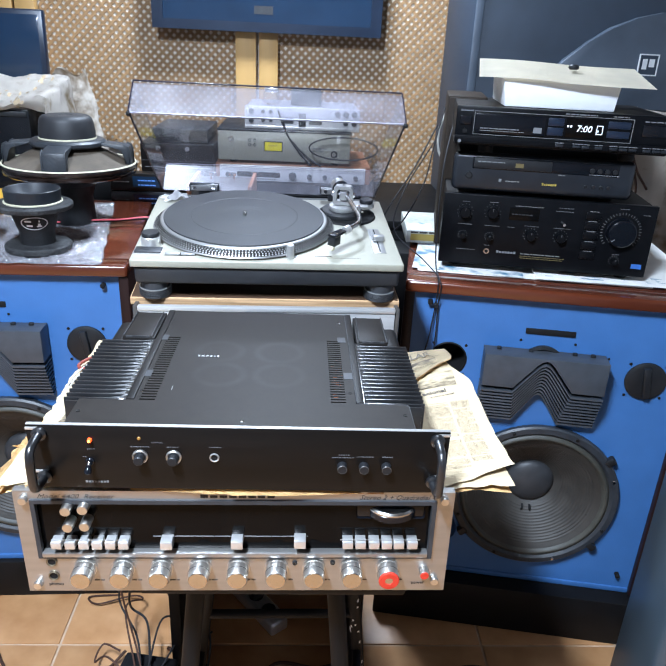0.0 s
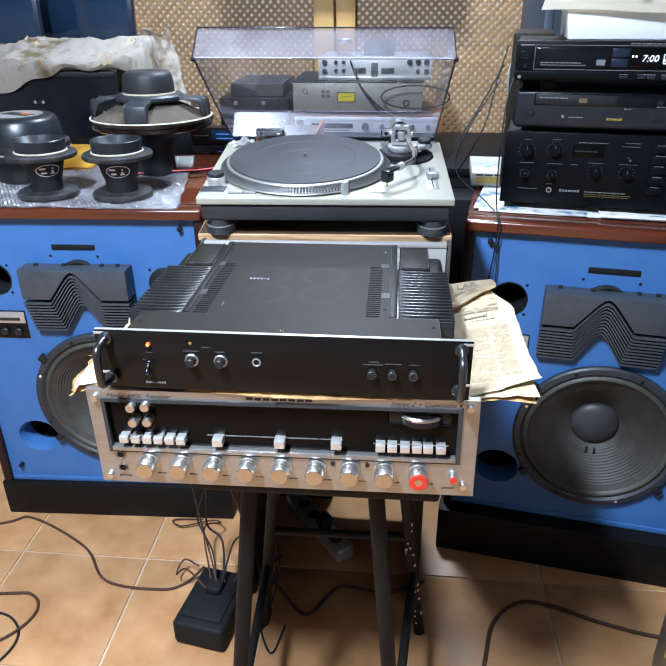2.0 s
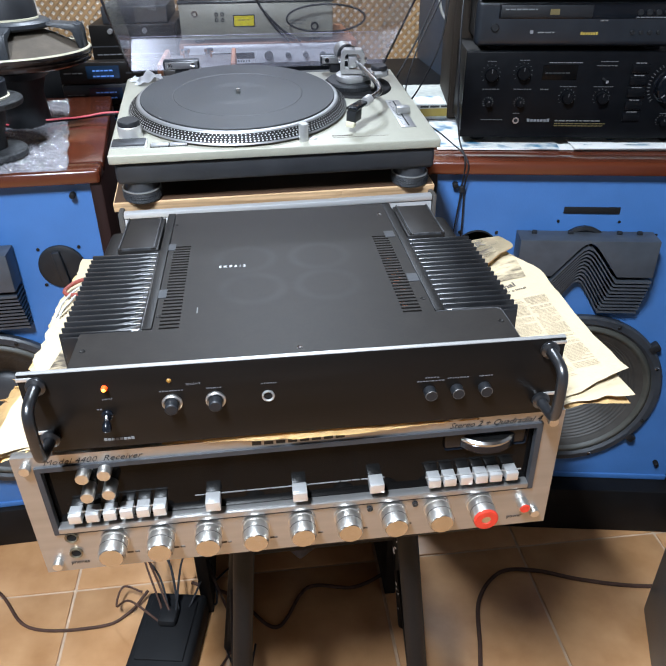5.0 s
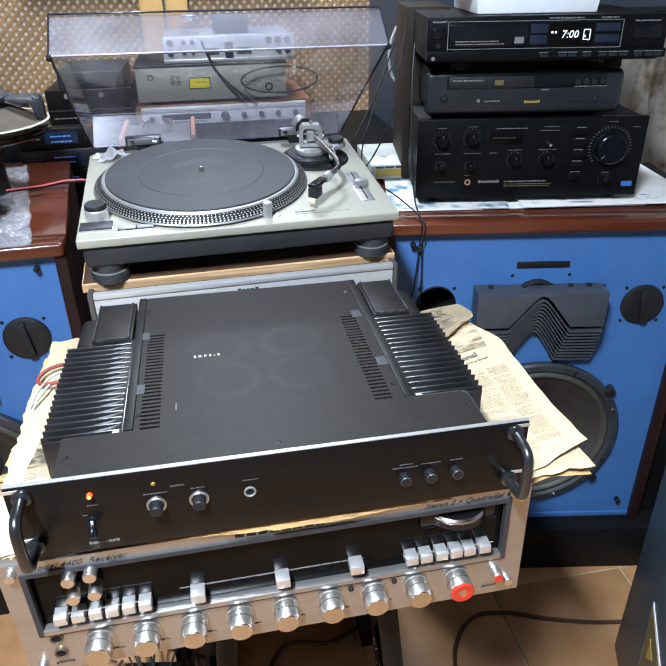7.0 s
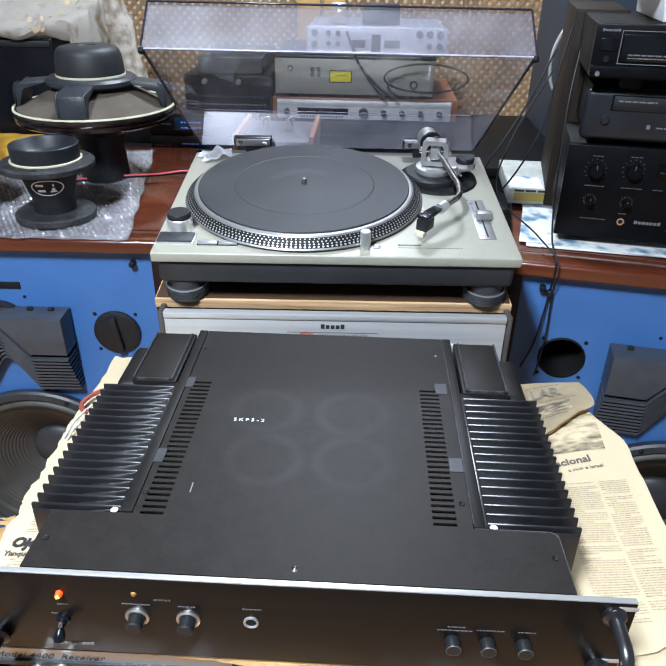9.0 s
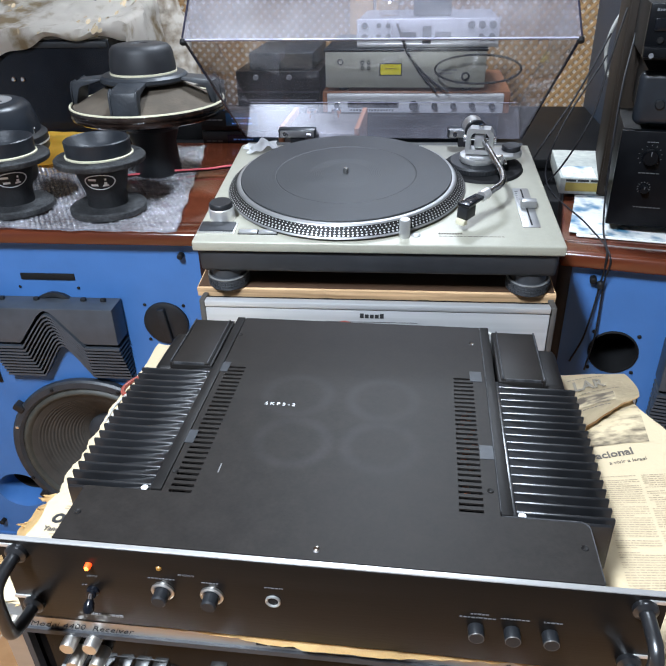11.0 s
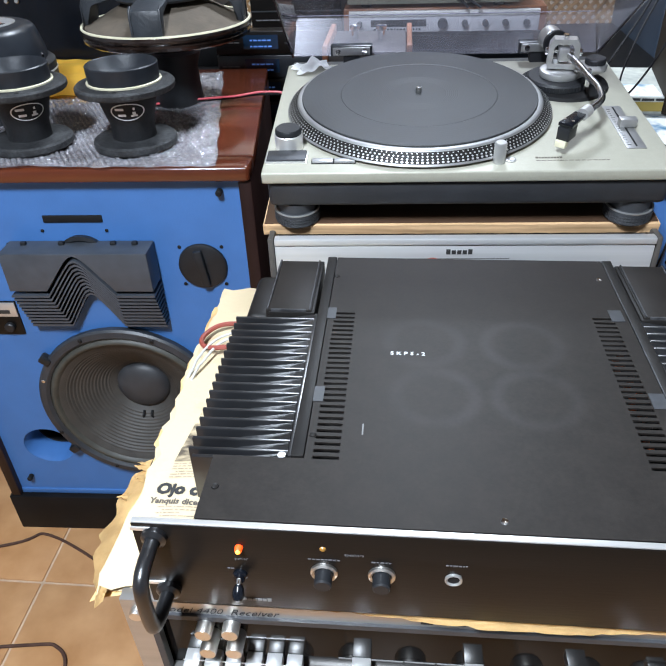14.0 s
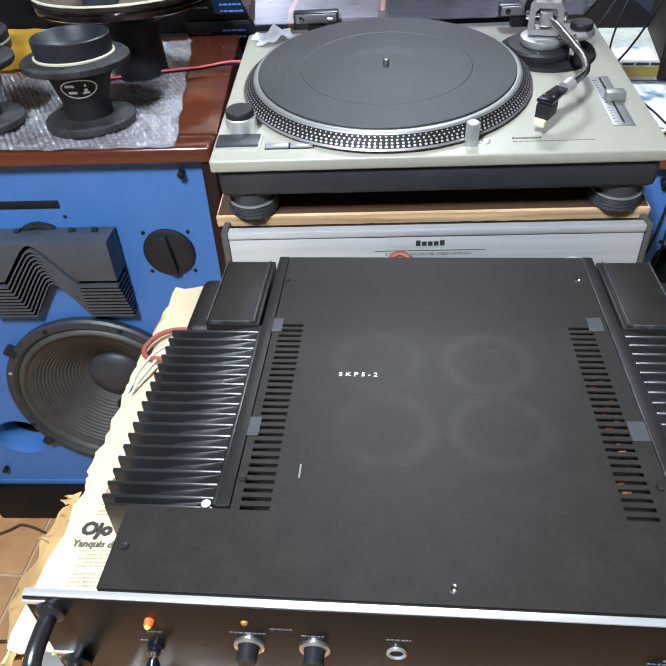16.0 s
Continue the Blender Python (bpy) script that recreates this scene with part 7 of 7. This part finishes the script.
single("small_dark_box", box(-0.048, 0.048, 0, 0.06, 0, 0.045, 0.004), GREY_PLASTIC, pose(0.0, 2.29, SB + 0.134 + 0.103 + 0.0685), "small dark box on the deck", "box")
for k, pts in enumerate((((-0.085, 2.20, 1.16), (-0.07, 2.205, 1.12), (-0.05, 2.208, 1.08), (0.0, 2.205, 1.03), (0.05, 2.19, 1.0)), ((-0.07, 2.195, 1.13), (-0.055, 2.2, 1.09), (-0.02, 2.2, 1.04), (0.02, 2.19, 1.0)))):
    single("signal_cable", tube(pts, 0.003, 8, 8), BLACK_CABLE, pose(0, 0, 0), "black cable hanging over the player", "cable", "player cables")
single("wire_loop", tube([(0.118 + 0.105 * math.cos(2 * math.pi * k / 24), 2.17, 1.058 + 0.034 * math.sin(2 * math.pi * k / 24)) for k in range(25)], 0.0025, 8, 2), BLACK_CABLE, pose(0, 0, 0), "loop of black cable in front of the player", "cable")

# black components beside the player
bs = thing("black_component", pose(-0.394, 2.20, SB), "black audio component with two silver knobs", "component", "black components")
part("case", box(-0.112, 0.112, 0.0, 0.3, 0.0, 0.186, 0.003), BLACK_PANEL, bs)
for kx in (-0.057, 0.032):
    knob(bs, "knob", kx, 0.171, 0.0065, 0.012, DULL_ALU, 0.0, "silver knob")
part("panel_line", words(-0.10, 0.10, 0.112, 0.003, -0.0003, 5), GREY_PRINT, bs)
part("groove", box(-0.110, 0.110, -0.001, 0.002, 0.132, 0.135), GREY_PLASTIC, bs)
bs2 = thing("grey_component", pose(-0.385, 2.215, SB + 0.1865), "grey audio component on a black one", "component", "black components")
part("case", box(-0.085, 0.085, 0.0, 0.25, 0.0, 0.042, 0.003), TAPE, bs2)
part("end_cap", box(0.0, 0.082, -0.002, 0.0, 0.004, 0.038), CHEEK, bs2)
kt = thing("wooden_cheek_mixer", pose(-0.19, 1.56, 0.992), "small silver unit with wooden cheeks and chrome knobs", "mixer")
part("body", box(-0.062, 0.062, 0.0, 0.16, 0.0, 0.055, 0.002), CHEEK, kt)
for s in (-1, 1):
    xa, xb = sorted((s * 0.063, s * 0.072))
    part("cheek", box(xa, xb, -0.006, 0.166, -0.004, 0.066, 0.002), WOOD_CASE, kt, "orange-brown wooden cheek")
for kx in (-0.025, 0.020):
    part("knob", lathe([(0.006, 0), (0.006, 0.014), (0.009, 0.016), (0.009, 0.022), (0, 0.024)], 20), CHROME, kt, at=pose(kx, 0.09, 0.055))
ks = single("mixer_shelf", box(-0.10, 0.10, -0.02, 0.20, 0.0, 0.987, 0.003), BLACK_WOOD, pose(-0.19, 1.56, 0), "narrow black shelf unit behind the turntable", "shelf")
for k in range(4):
    dv = thing("rack_unit", pose(-0.45, 2.034, 0.78 + 0.052 * k), "slim black rack unit with a small blue display", "rack unit", "rack units")
    part("case", box(-0.11, 0.155, 0.0, 0.042, 0.0, 0.050, 0.002), BLACK_PANEL if k != 2 else CHARCOAL, dv)
    part("display", box(-0.045, 0.035, -0.001, 0.001, 0.012, 0.042), GLASS_DARK, dv, "dark display window")
    if k > 0:
        for row in (0.016, 0.029):
            part("lit_line", words(-0.030, 0.020, row, 0.0032, -0.0011, 70 + k + int(row * 1000), word=(1.5, 3.5)), DISPLAY_BLUE, dv, "glowing blue line")
    part("print", words(-0.1, -0.055, 0.024, 0.003, -0.0003, 90 + k), GREY_PRINT, dv)
    part("led_row", words(0.05, 0.145, 0.022, 0.004, -0.0003, 95 + k), TAPE, dv)
single("low_stand", box(-0.11, 0.155, 0.0, 0.042, 0.0, 0.779, 0.003), BLACK_WOOD, pose(-0.45, 2.034, 0), "black base under the slim rack units", "base")

# black cabinet with a cloth over it
bk = thing("black_cabinet", pose(-1.09, 2.05, 0), "glossy black cabinet with a flowered cloth over it", "cabinet")
part("body", box(-0.36, 0.318, 0.0, 0.42, 0.0, 1.148, 0.005), BLACK_GLOSS, bk)
part("front_strip", box(-0.34, 0.312, -0.004, 0.0, 1.128, 1.142, 0.001), BLACK_PLASTIC, bk)
for kx in (0.05, 0.075):
    part("stud", cyl(0.006, 0.006, 0.002, 16), CHROME, bk, at=front(kx, 0.0, 1.055))


def cloth(u, v):
    x = -1.47 + 0.82 * u
    y = 2.035 + 0.45 * v
    ridge = 0.045 * math.exp(-((v - 0.45) / 0.3) ** 2)
    z = 1.165 + ridge + 0.012 * (0.5 - abs(noise.noise(Vector((x * 17 - y * 21, y * 13, 8))))) + 0.028 * noise.noise(Vector((x * 8, y * 7, 1))) + 0.022 * (0.4 - abs(noise.noise(Vector((x * 11 + y * 9, y * 9, 2))))) + 0.004 * noise.noise(Vector((x * 55, y * 40, 5)))
    if v < 0.12:
        k = (0.12 - v) / 0.12
        hang = 0.075 * max(0.0, 1 - max(0, (x + 1.15)) / 0.22) + 0.012
        z = z * (1 - k) + (1.162 - hang - 0.006 * math.sin(x * 50)) * k
        y = 2.035 - 0.010 * (1 - abs(2 * k - 1))
    if u > 0.92:
        k = (u - 0.92) / 0.08
        z -= 0.20 * k
        x = -0.7156 + 0.018 * k + 0.01 * noise.noise(Vector((y * 25, z * 20, 4)))
    return (x, y, z)


cl = thing("cotton_cloth", pose(0, 0, 0), "crumpled white cotton cloth with a faded flower print", "cloth")
part("fabric", sheet(90, 48, cloth, 0.0012), CLOTH, cl, smooth=60)
bm = bmesh.new()
rnd = random.Random(21)
for k in range(30):
    u0, v0 = rnd.uniform(0.05, 0.9), rnd.uniform(0.02, 0.7)
    for q in range(rnd.randint(2, 5)):
        uu, vv = u0 + rnd.uniform(-0.02, 0.02), min(0.98, max(0.01, v0 + rnd.uniform(-0.05, 0.05)))
        c = Vector(cloth(uu, vv))
        e1 = (Vector(cloth(min(1, uu + 0.004), vv)) - c)
        e2 = (Vector(cloth(uu, min(1, vv + 0.012))) - c)
        nn = e1.cross(e2).normalized() * 0.002
        s = rnd.uniform(0.6, 2.0)
        n6 = 7
        bm.faces.new([bm.verts.new(c + nn + s * (e1 * math.cos(2 * math.pi * i / n6) * rnd.uniform(0.6, 1.3) + e2 * math.sin(2 * math.pi * i / n6) * rnd.uniform(0.6, 1.3))) for i in range(n6)])
part("flower_print", bm, CLOTH_TAN, cl, smooth=60, kind="stuff")


def bag(u, v):
    a = 2 * math.pi * u
    h = v
    r = 1.0 + 0.12 * noise.noise(Vector((math.cos(a) * 2, math.sin(a) * 2, h * 4))) + 0.06 * noise.noise(Vector((math.cos(a) * 6, math.sin(a) * 6, h * 12)))
    tap = 0.78 - 0.2 * h
    return (0.085 * r * tap * math.cos(a) - 0.035 * h, 0.06 * r * tap * math.sin(a), 0.235 * h + 0.012 * math.sin(3 * a + 1) * h)


bgm = sheet(40, 40, bag)
bmesh.ops.remove_doubles(bgm, verts=bgm.verts[:], dist=0.0004)
single("small_crate", box(-0.085, 0.085, -0.07, 0.07, 0.0, 0.140, 0.003), BLACK_WOOD, pose(-0.672, 2.30, 0.8625), "small black crate on the sideboard", "crate")
single("fabric_roll", bgm, FABRIC, pose(-0.697, 2.30, 1.003), "upright roll of leaf-patterned beige fabric", "fabric", smooth=60)

# screens on the cabinet
for nm, m, w, h, lab in (("flat_monitor", pose(-1.005, 2.37, 1.185, -3, 0, 0), 0.37, 0.225, "dark flat monitor standing on the cloth"), ("flat_monitor", pose(-1.30, 2.20, 1.165, -3, 0, 6), 0.46, 0.245, "dark flat monitor standing on the cloth beside another")):
    mo = thing(nm, m, lab, "monitor", "monitors")
    part("housing", box(-w / 2, w / 2, 0.0, 0.03, 0.0, h, 0.006), NAVY, mo)
    part("screen", box(-w / 2 + 0.016, w / 2 - 0.016, -0.0015, 0.001, 0.016, h - 0.016, 0.0006), GLASS_DARK, mo, "dark glossy screen")
    if w < 0.4:
        part("seam", box(0.022, 0.0235, -0.0024, -0.0012, 0.016, h - 0.016), TAPE, mo)
    part("foot", box(-0.08, 0.08, -0.02, 0.10, -0.012, 0.004, 0.003), BLACK_PLASTIC, mo)

# framed screen on the wall
tv = thing("wall_screen", pose(-0.15, 2.82, 1.376), "dark framed screen hung on the lattice wall", "screen")
part("frame", holed(rect(-0.425, 0.425, 0.0, 0.52), [rect(-0.385, 0.385, 0.034, 0.486)], 0.0, 0.03), NAVY, tv, "wide black frame", smooth=20)
part("panel", box(-0.39, 0.39, 0.008, 0.05, 0.03, 0.49), GLASS_DARK, tv, "dark glass panel")
# Grey patch on the glass stands for a small reflection.
part("mark", box(-0.05, 0.02, 0.0065, 0.0085, 0.062, 0.09), TAPE, tv)
part("bracket", box(-0.1, 0.1, 0.05, 0.086, 0.15, 0.35), BLACK_PLASTIC, tv)

# large grey loudspeaker with a square emblem
ev = thing("horn_loudspeaker", pose(0.93, 2.28, 0), "large dark grey loudspeaker with a square emblem", "loudspeaker")
# Front is a darkened copy of the flare grey, for the horn's shaded inside.
part("cabinet", box(-0.43, 0.46, 0.0, 0.45, 0.0, 1.85, 0.012, 3), EV_DARK, ev)
part("side_rib", box(-0.43, -0.405, -0.008, 0.0, 0.05, 1.80, 0.003), EV_GREY, ev)


FLARE = [(-0.32, 1.0), (-0.27, 1.15), (-0.205, 1.27), (-0.1425, 1.342), (-0.08, 1.391), (-0.016, 1.4355), (0.063, 1.466), (0.138, 1.4836), (0.25, 1.495), (0.455, 1.50), (0.455, 0.88), (-0.34, 0.88)]
part("flare_panel", prism(FLARE, -0.03, -0.0005, bev=0.004), EV_GREY, ev, "lighter grey curved flare of the horn")
em = part("emblem", holed(rect(0.10, 0.162, 1.305, 1.367), [rect(0.1035, 0.1585, 1.3085, 1.3635)], -0.004, 0.001), WHITE_PRINT, ev, "square emblem with a white outline", at=pose(-0.014, -0.030, 0.0))
part("emblem_field", box(0.1035, 0.1585, -0.0025, 0.001, 1.3085, 1.3635), EV_DARK, em)
bm = box(0.112, 0.127, -0.0032, -0.0022, 1.323, 1.353)
box(0.133, 0.150, -0.0032, -0.0022, 1.330, 1.353, bm=bm)
part("emblem_bars", bm, WHITE_PRINT, em, "white bars of the emblem")
shelf_box = single("blanket_box", box(0.84, 1.25, 1.90, 2.06, 0.0, 1.22, 0.004), BLACK_WOOD, pose(0, 0, 0), "dark box under the draped cloth", "box")
# dark box right of the lattice, below
lb_ = single("low_black_box", box(-0.16, 0.16, 0.0, 0.3, 0.0, 0.80, 0.004), BLACK_WOOD, pose(0.345, 1.95, 0), "low black box behind the loudspeaker", "box")


def drape(u, v):
    return (0.86 + 0.38 * u + 0.02 * math.sin(u * 16 + v * 3), 1.87 + 0.012 * math.sin(u * 22) + 0.015 * noise.noise(Vector((u * 6, v * 6, 3))), 0.62 + 0.62 * v - 0.05 * u)


single("hanging_cloth", sheet(40, 24, drape, 0.002), CLOTH, pose(0, 0, 0), "cream cloth draped over the furniture behind the stack", "cloth", smooth=60)

# ---------------------------------------------------------------- on the floor
ps_ = thing("power_supply", pose(-0.332, 1.088, 0, 0, 0, -10), "black box power supply on the floor among cables", "power supply")
part("case", box(-0.062, 0.062, -0.09, 0.09, 0.004, 0.070, 0.010, 3), BLACK_RUBBER, ps_)
part("lid", box(-0.048, 0.048, -0.068, 0.068, 0.069, 0.075, 0.003), BLACK_RUBBER, ps_)
part("socket_block", box(-0.02, 0.018, 0.0, 0.04, 0.074, 0.095, 0.008), BLACK_RUBBER, ps_)
for fx in (-0.045, 0.045):
    for fy in (-0.07, 0.07):
        part("foot", cyl(0.008, 0.005, 0.001, 12), BLACK_RUBBER, ps_, at=pose(fx, fy, 0))
strip = thing("power_strip", pose(-0.118, 1.41, 0, 0, 0, 128), "pale grey power strip behind the stool", "power strip")
part("body", box(-0.14, 0.14, -0.026, 0.026, 0.0, 0.04, 0.008, 3), ALU_PALE, strip)
for k in range(4):
    part("socket", lathe([(0.018, 0.04), (0.018, 0.0405), (0.0, 0.0405)], 20), GREY_PLASTIC, strip, at=pose(-0.09 + 0.055 * k, 0, 0))
part("plug", box(-0.05, -0.015, -0.018, 0.018, 0.041, 0.075, 0.006), BLACK_PLASTIC, strip)
CABLES = [("floor_cable", BROWN_CABLE, 0.0034, ((-1.35, 1.25, 0.004), (-1.02, 1.357, 0.004), (-0.938, 1.387, 0.004), (-0.742, 1.288, 0.004), (-0.638, 1.177, 0.004), (-0.488, 1.161, 0.004), (-0.43, 1.187, 0.006), (-0.39, 1.22, 0.03))),
          ("floor_cable", BROWN_CABLE, 0.0036, ((-1.3, 1.05, 0.004), (-0.888, 1.114, 0.004), (-0.80, 1.115, 0.004), (-0.770, 1.06, 0.004), (-0.815, 0.982, 0.004), (-0.95, 0.90, 0.004), (-1.2, 0.85, 0.004))),
          ("floor_cable", BLACK_CABLE, 0.003, ((-1.25, 1.02, 0.0035), (-0.91, 1.06, 0.0035), (-0.80, 1.03, 0.0035), (-0.78, 0.95, 0.0035), (-0.86, 0.85, 0.0035), (-1.1, 0.72, 0.0035))),
          ("floor_cable", BROWN_CABLE, 0.0045, ((0.25, 0.85, 0.005), (0.297, 1.011, 0.005), (0.33, 1.126, 0.005), (0.399, 1.192, 0.005), (0.48, 1.188, 0.005), (0.571, 1.152, 0.005), (0.688, 1.12, 0.005), (0.85, 1.10, 0.005))),
          ("floor_cable", BROWN_CABLE, 0.004, ((-0.30, 1.25, 0.005), (-0.202, 1.199, 0.005), (-0.115, 1.113, 0.005), (-0.041, 1.205, 0.005), (0.066, 1.194, 0.005), (0.17, 1.24, 0.005))),
          ("hanging_cable", BROWN_CABLE, 0.0023, ((-0.33, 1.04, 0.78), (-0.34, 1.08, 0.60), (-0.365, 1.13, 0.42), (-0.37, 1.17, 0.25), (-0.35, 1.16, 0.13), (-0.325, 1.11, 0.090))),
          ("hanging_cable", BLACK_CABLE, 0.0023, ((-0.29, 1.05, 0.77), (-0.31, 1.12, 0.5), (-0.36, 1.2, 0.3), (-0.40, 1.24, 0.17), (-0.35, 1.18, 0.12), (-0.325, 1.105, 0.090))),
          ("hanging_cable", BROWN_CABLE, 0.0023, ((-0.45, 1.42, 0.004), (-0.53, 1.41, 0.006), (-0.50, 1.38, 0.012), (-0.42, 1.40, 0.02), (-0.38, 1.36, 0.05), (-0.40, 1.28, 0.10), (-0.345, 1.13, 0.078))),
          ("hanging_cable", BROWN_CABLE, 0.0023, ((-0.40, 1.21, 0.04), (-0.44, 1.22, 0.05), (-0.45, 1.18, 0.04), (-0.41, 1.15, 0.09), (-0.345, 1.10, 0.078))),
          ("hanging_cable", BLACK_CABLE, 0.0023, ((-0.315, 1.11, 0.090), (-0.30, 1.22, 0.13), (-0.25, 1.23, 0.09), (-0.24, 1.17, 0.03), (-0.27, 1.22, 0.004), (-0.20, 1.3, 0.004))),
          ("hanging_cable", BLACK_CABLE, 0.0026, ((-0.31, 1.05, 0.76), (-0.33, 1.14, 0.5), (-0.35, 1.18, 0.3), (-0.37, 1.22, 0.17), (-0.33, 1.2, 0.14), (-0.31, 1.12, 0.085))),
          ("hanging_cable", BROWN_CABLE, 0.0028, ((-0.28, 1.06, 0.75), (-0.32, 1.2, 0.4), (-0.30, 1.26, 0.2), (-0.26, 1.22, 0.11), (-0.22, 1.15, 0.05), (-0.2, 1.1, 0.004), (-0.24, 1.02, 0.004))),
          ("hanging_cable", BLACK_CABLE, 0.0023, ((-0.29, 1.13, 0.078), (-0.22, 1.24, 0.14), (-0.19, 1.2, 0.08), (-0.2, 1.13, 0.02), (-0.22, 1.08, 0.004), (-0.18, 1.0, 0.004), (-0.16, 1.08, 0.004))),
          ("rear_cable", RED_CABLE, 0.0026, ((-0.262, 0.985, 0.905), (-0.30, 0.993, 0.904), (-0.320, 0.990, 0.903), (-0.331, 0.977, 0.902), (-0.332, 0.960, 0.903), (-0.318, 0.948, 0.905), (-0.27, 0.95, 0.91))),
          ("rear_cable", GREY_CABLE, 0.0014, ((-0.262, 0.962, 0.92), (-0.300, 0.957, 0.911), (-0.314, 0.949, 0.906), (-0.322, 0.930, 0.903), (-0.327, 0.918, 0.900), (-0.333, 0.905, 0.885), (-0.337, 0.90, 0.84))),
          ("rear_cable", GREY_CABLE, 0.0014, ((-0.262, 0.968, 0.92), (-0.302, 0.963, 0.912), (-0.319, 0.954, 0.907), (-0.328, 0.933, 0.904), (-0.331, 0.922, 0.900), (-0.338, 0.908, 0.885), (-0.342, 0.90, 0.84))),
          ("rear_cable", RED_CABLE, 0.0035, ((-0.128, 1.05, 0.87), (-0.114, 1.085, 0.905), (-0.101, 1.100, 0.921), (-0.087, 1.100, 0.922), (-0.073, 1.085, 0.908), (-0.056, 1.05, 0.87))),
          ("rear_cable", GREY_CABLE, 0.0025, ((0.042, 1.05, 0.87), (0.062, 1.085, 0.907), (0.082, 1.100, 0.919), (0.102, 1.085, 0.908), (0.120, 1.05, 0.87)))]
for nm, mt, r, pts in CABLES:
    single(nm, tube(pts, r, 8, 8), mt, pose(0, 0, 0), {"floor_cable": "thin cable lying loosely on the floor tiles", "hanging_cable": "thin cable tangled round the power supply", "rear_cable": "cable looping out behind the power amplifier"}[nm], "cable", nm.replace("_", " ") + "s")

# slate-coloured cabinet with a warning sign
sc = thing("slate_cabinet", pose(0.677, 1.069, 0, 0, 0, -112), "slate blue-grey cabinet with a warning triangle", "cabinet")
part("body", box(0.0, 0.30, 0.0, 0.32, 0.0, 0.95, 0.016, 4), SLATE, sc)
sign = part("warning_sign", prism([(0.138, 0.301), (0.160, 0.135), (0.270, 0.240)], -0.0012, 0.001), WHITE_PRINT, sc, "white-edged warning triangle")
part("sign_field", prism([(0.1425, 0.292), (0.1625, 0.145), (0.259, 0.238)], -0.0022, -0.0013), GOLD_DIM, sign)
part("sign_bolt", prism([(0.175, 0.245), (0.182, 0.20), (0.205, 0.225)], -0.0032, -0.0023), GOLD_PRINT, sign)

# ---------------------------------------------------------------- floor tiles, last
TP = 0.343
tile_mesh = None
for i in range(-5, 6):
    for j in range(-11, 5):
        x0, y0 = -0.56 + i * TP, 1.265 + j * TP
        if x0 + TP < XW0 or x0 > XW1 or y0 > 2.9 or y0 + TP < YW0:
            continue
        if tile_mesh is None:
            t = part("tile", box(0.003, TP - 0.003, 0.003, TP - 0.003, -0.010, 0.0, 0.0025), TILE, floor)
            tile_mesh = t.data
        else:
            t = new("tile", tile_mesh)
            t.parent = floor
        t.matrix_basis = pose(x0, y0, 0)
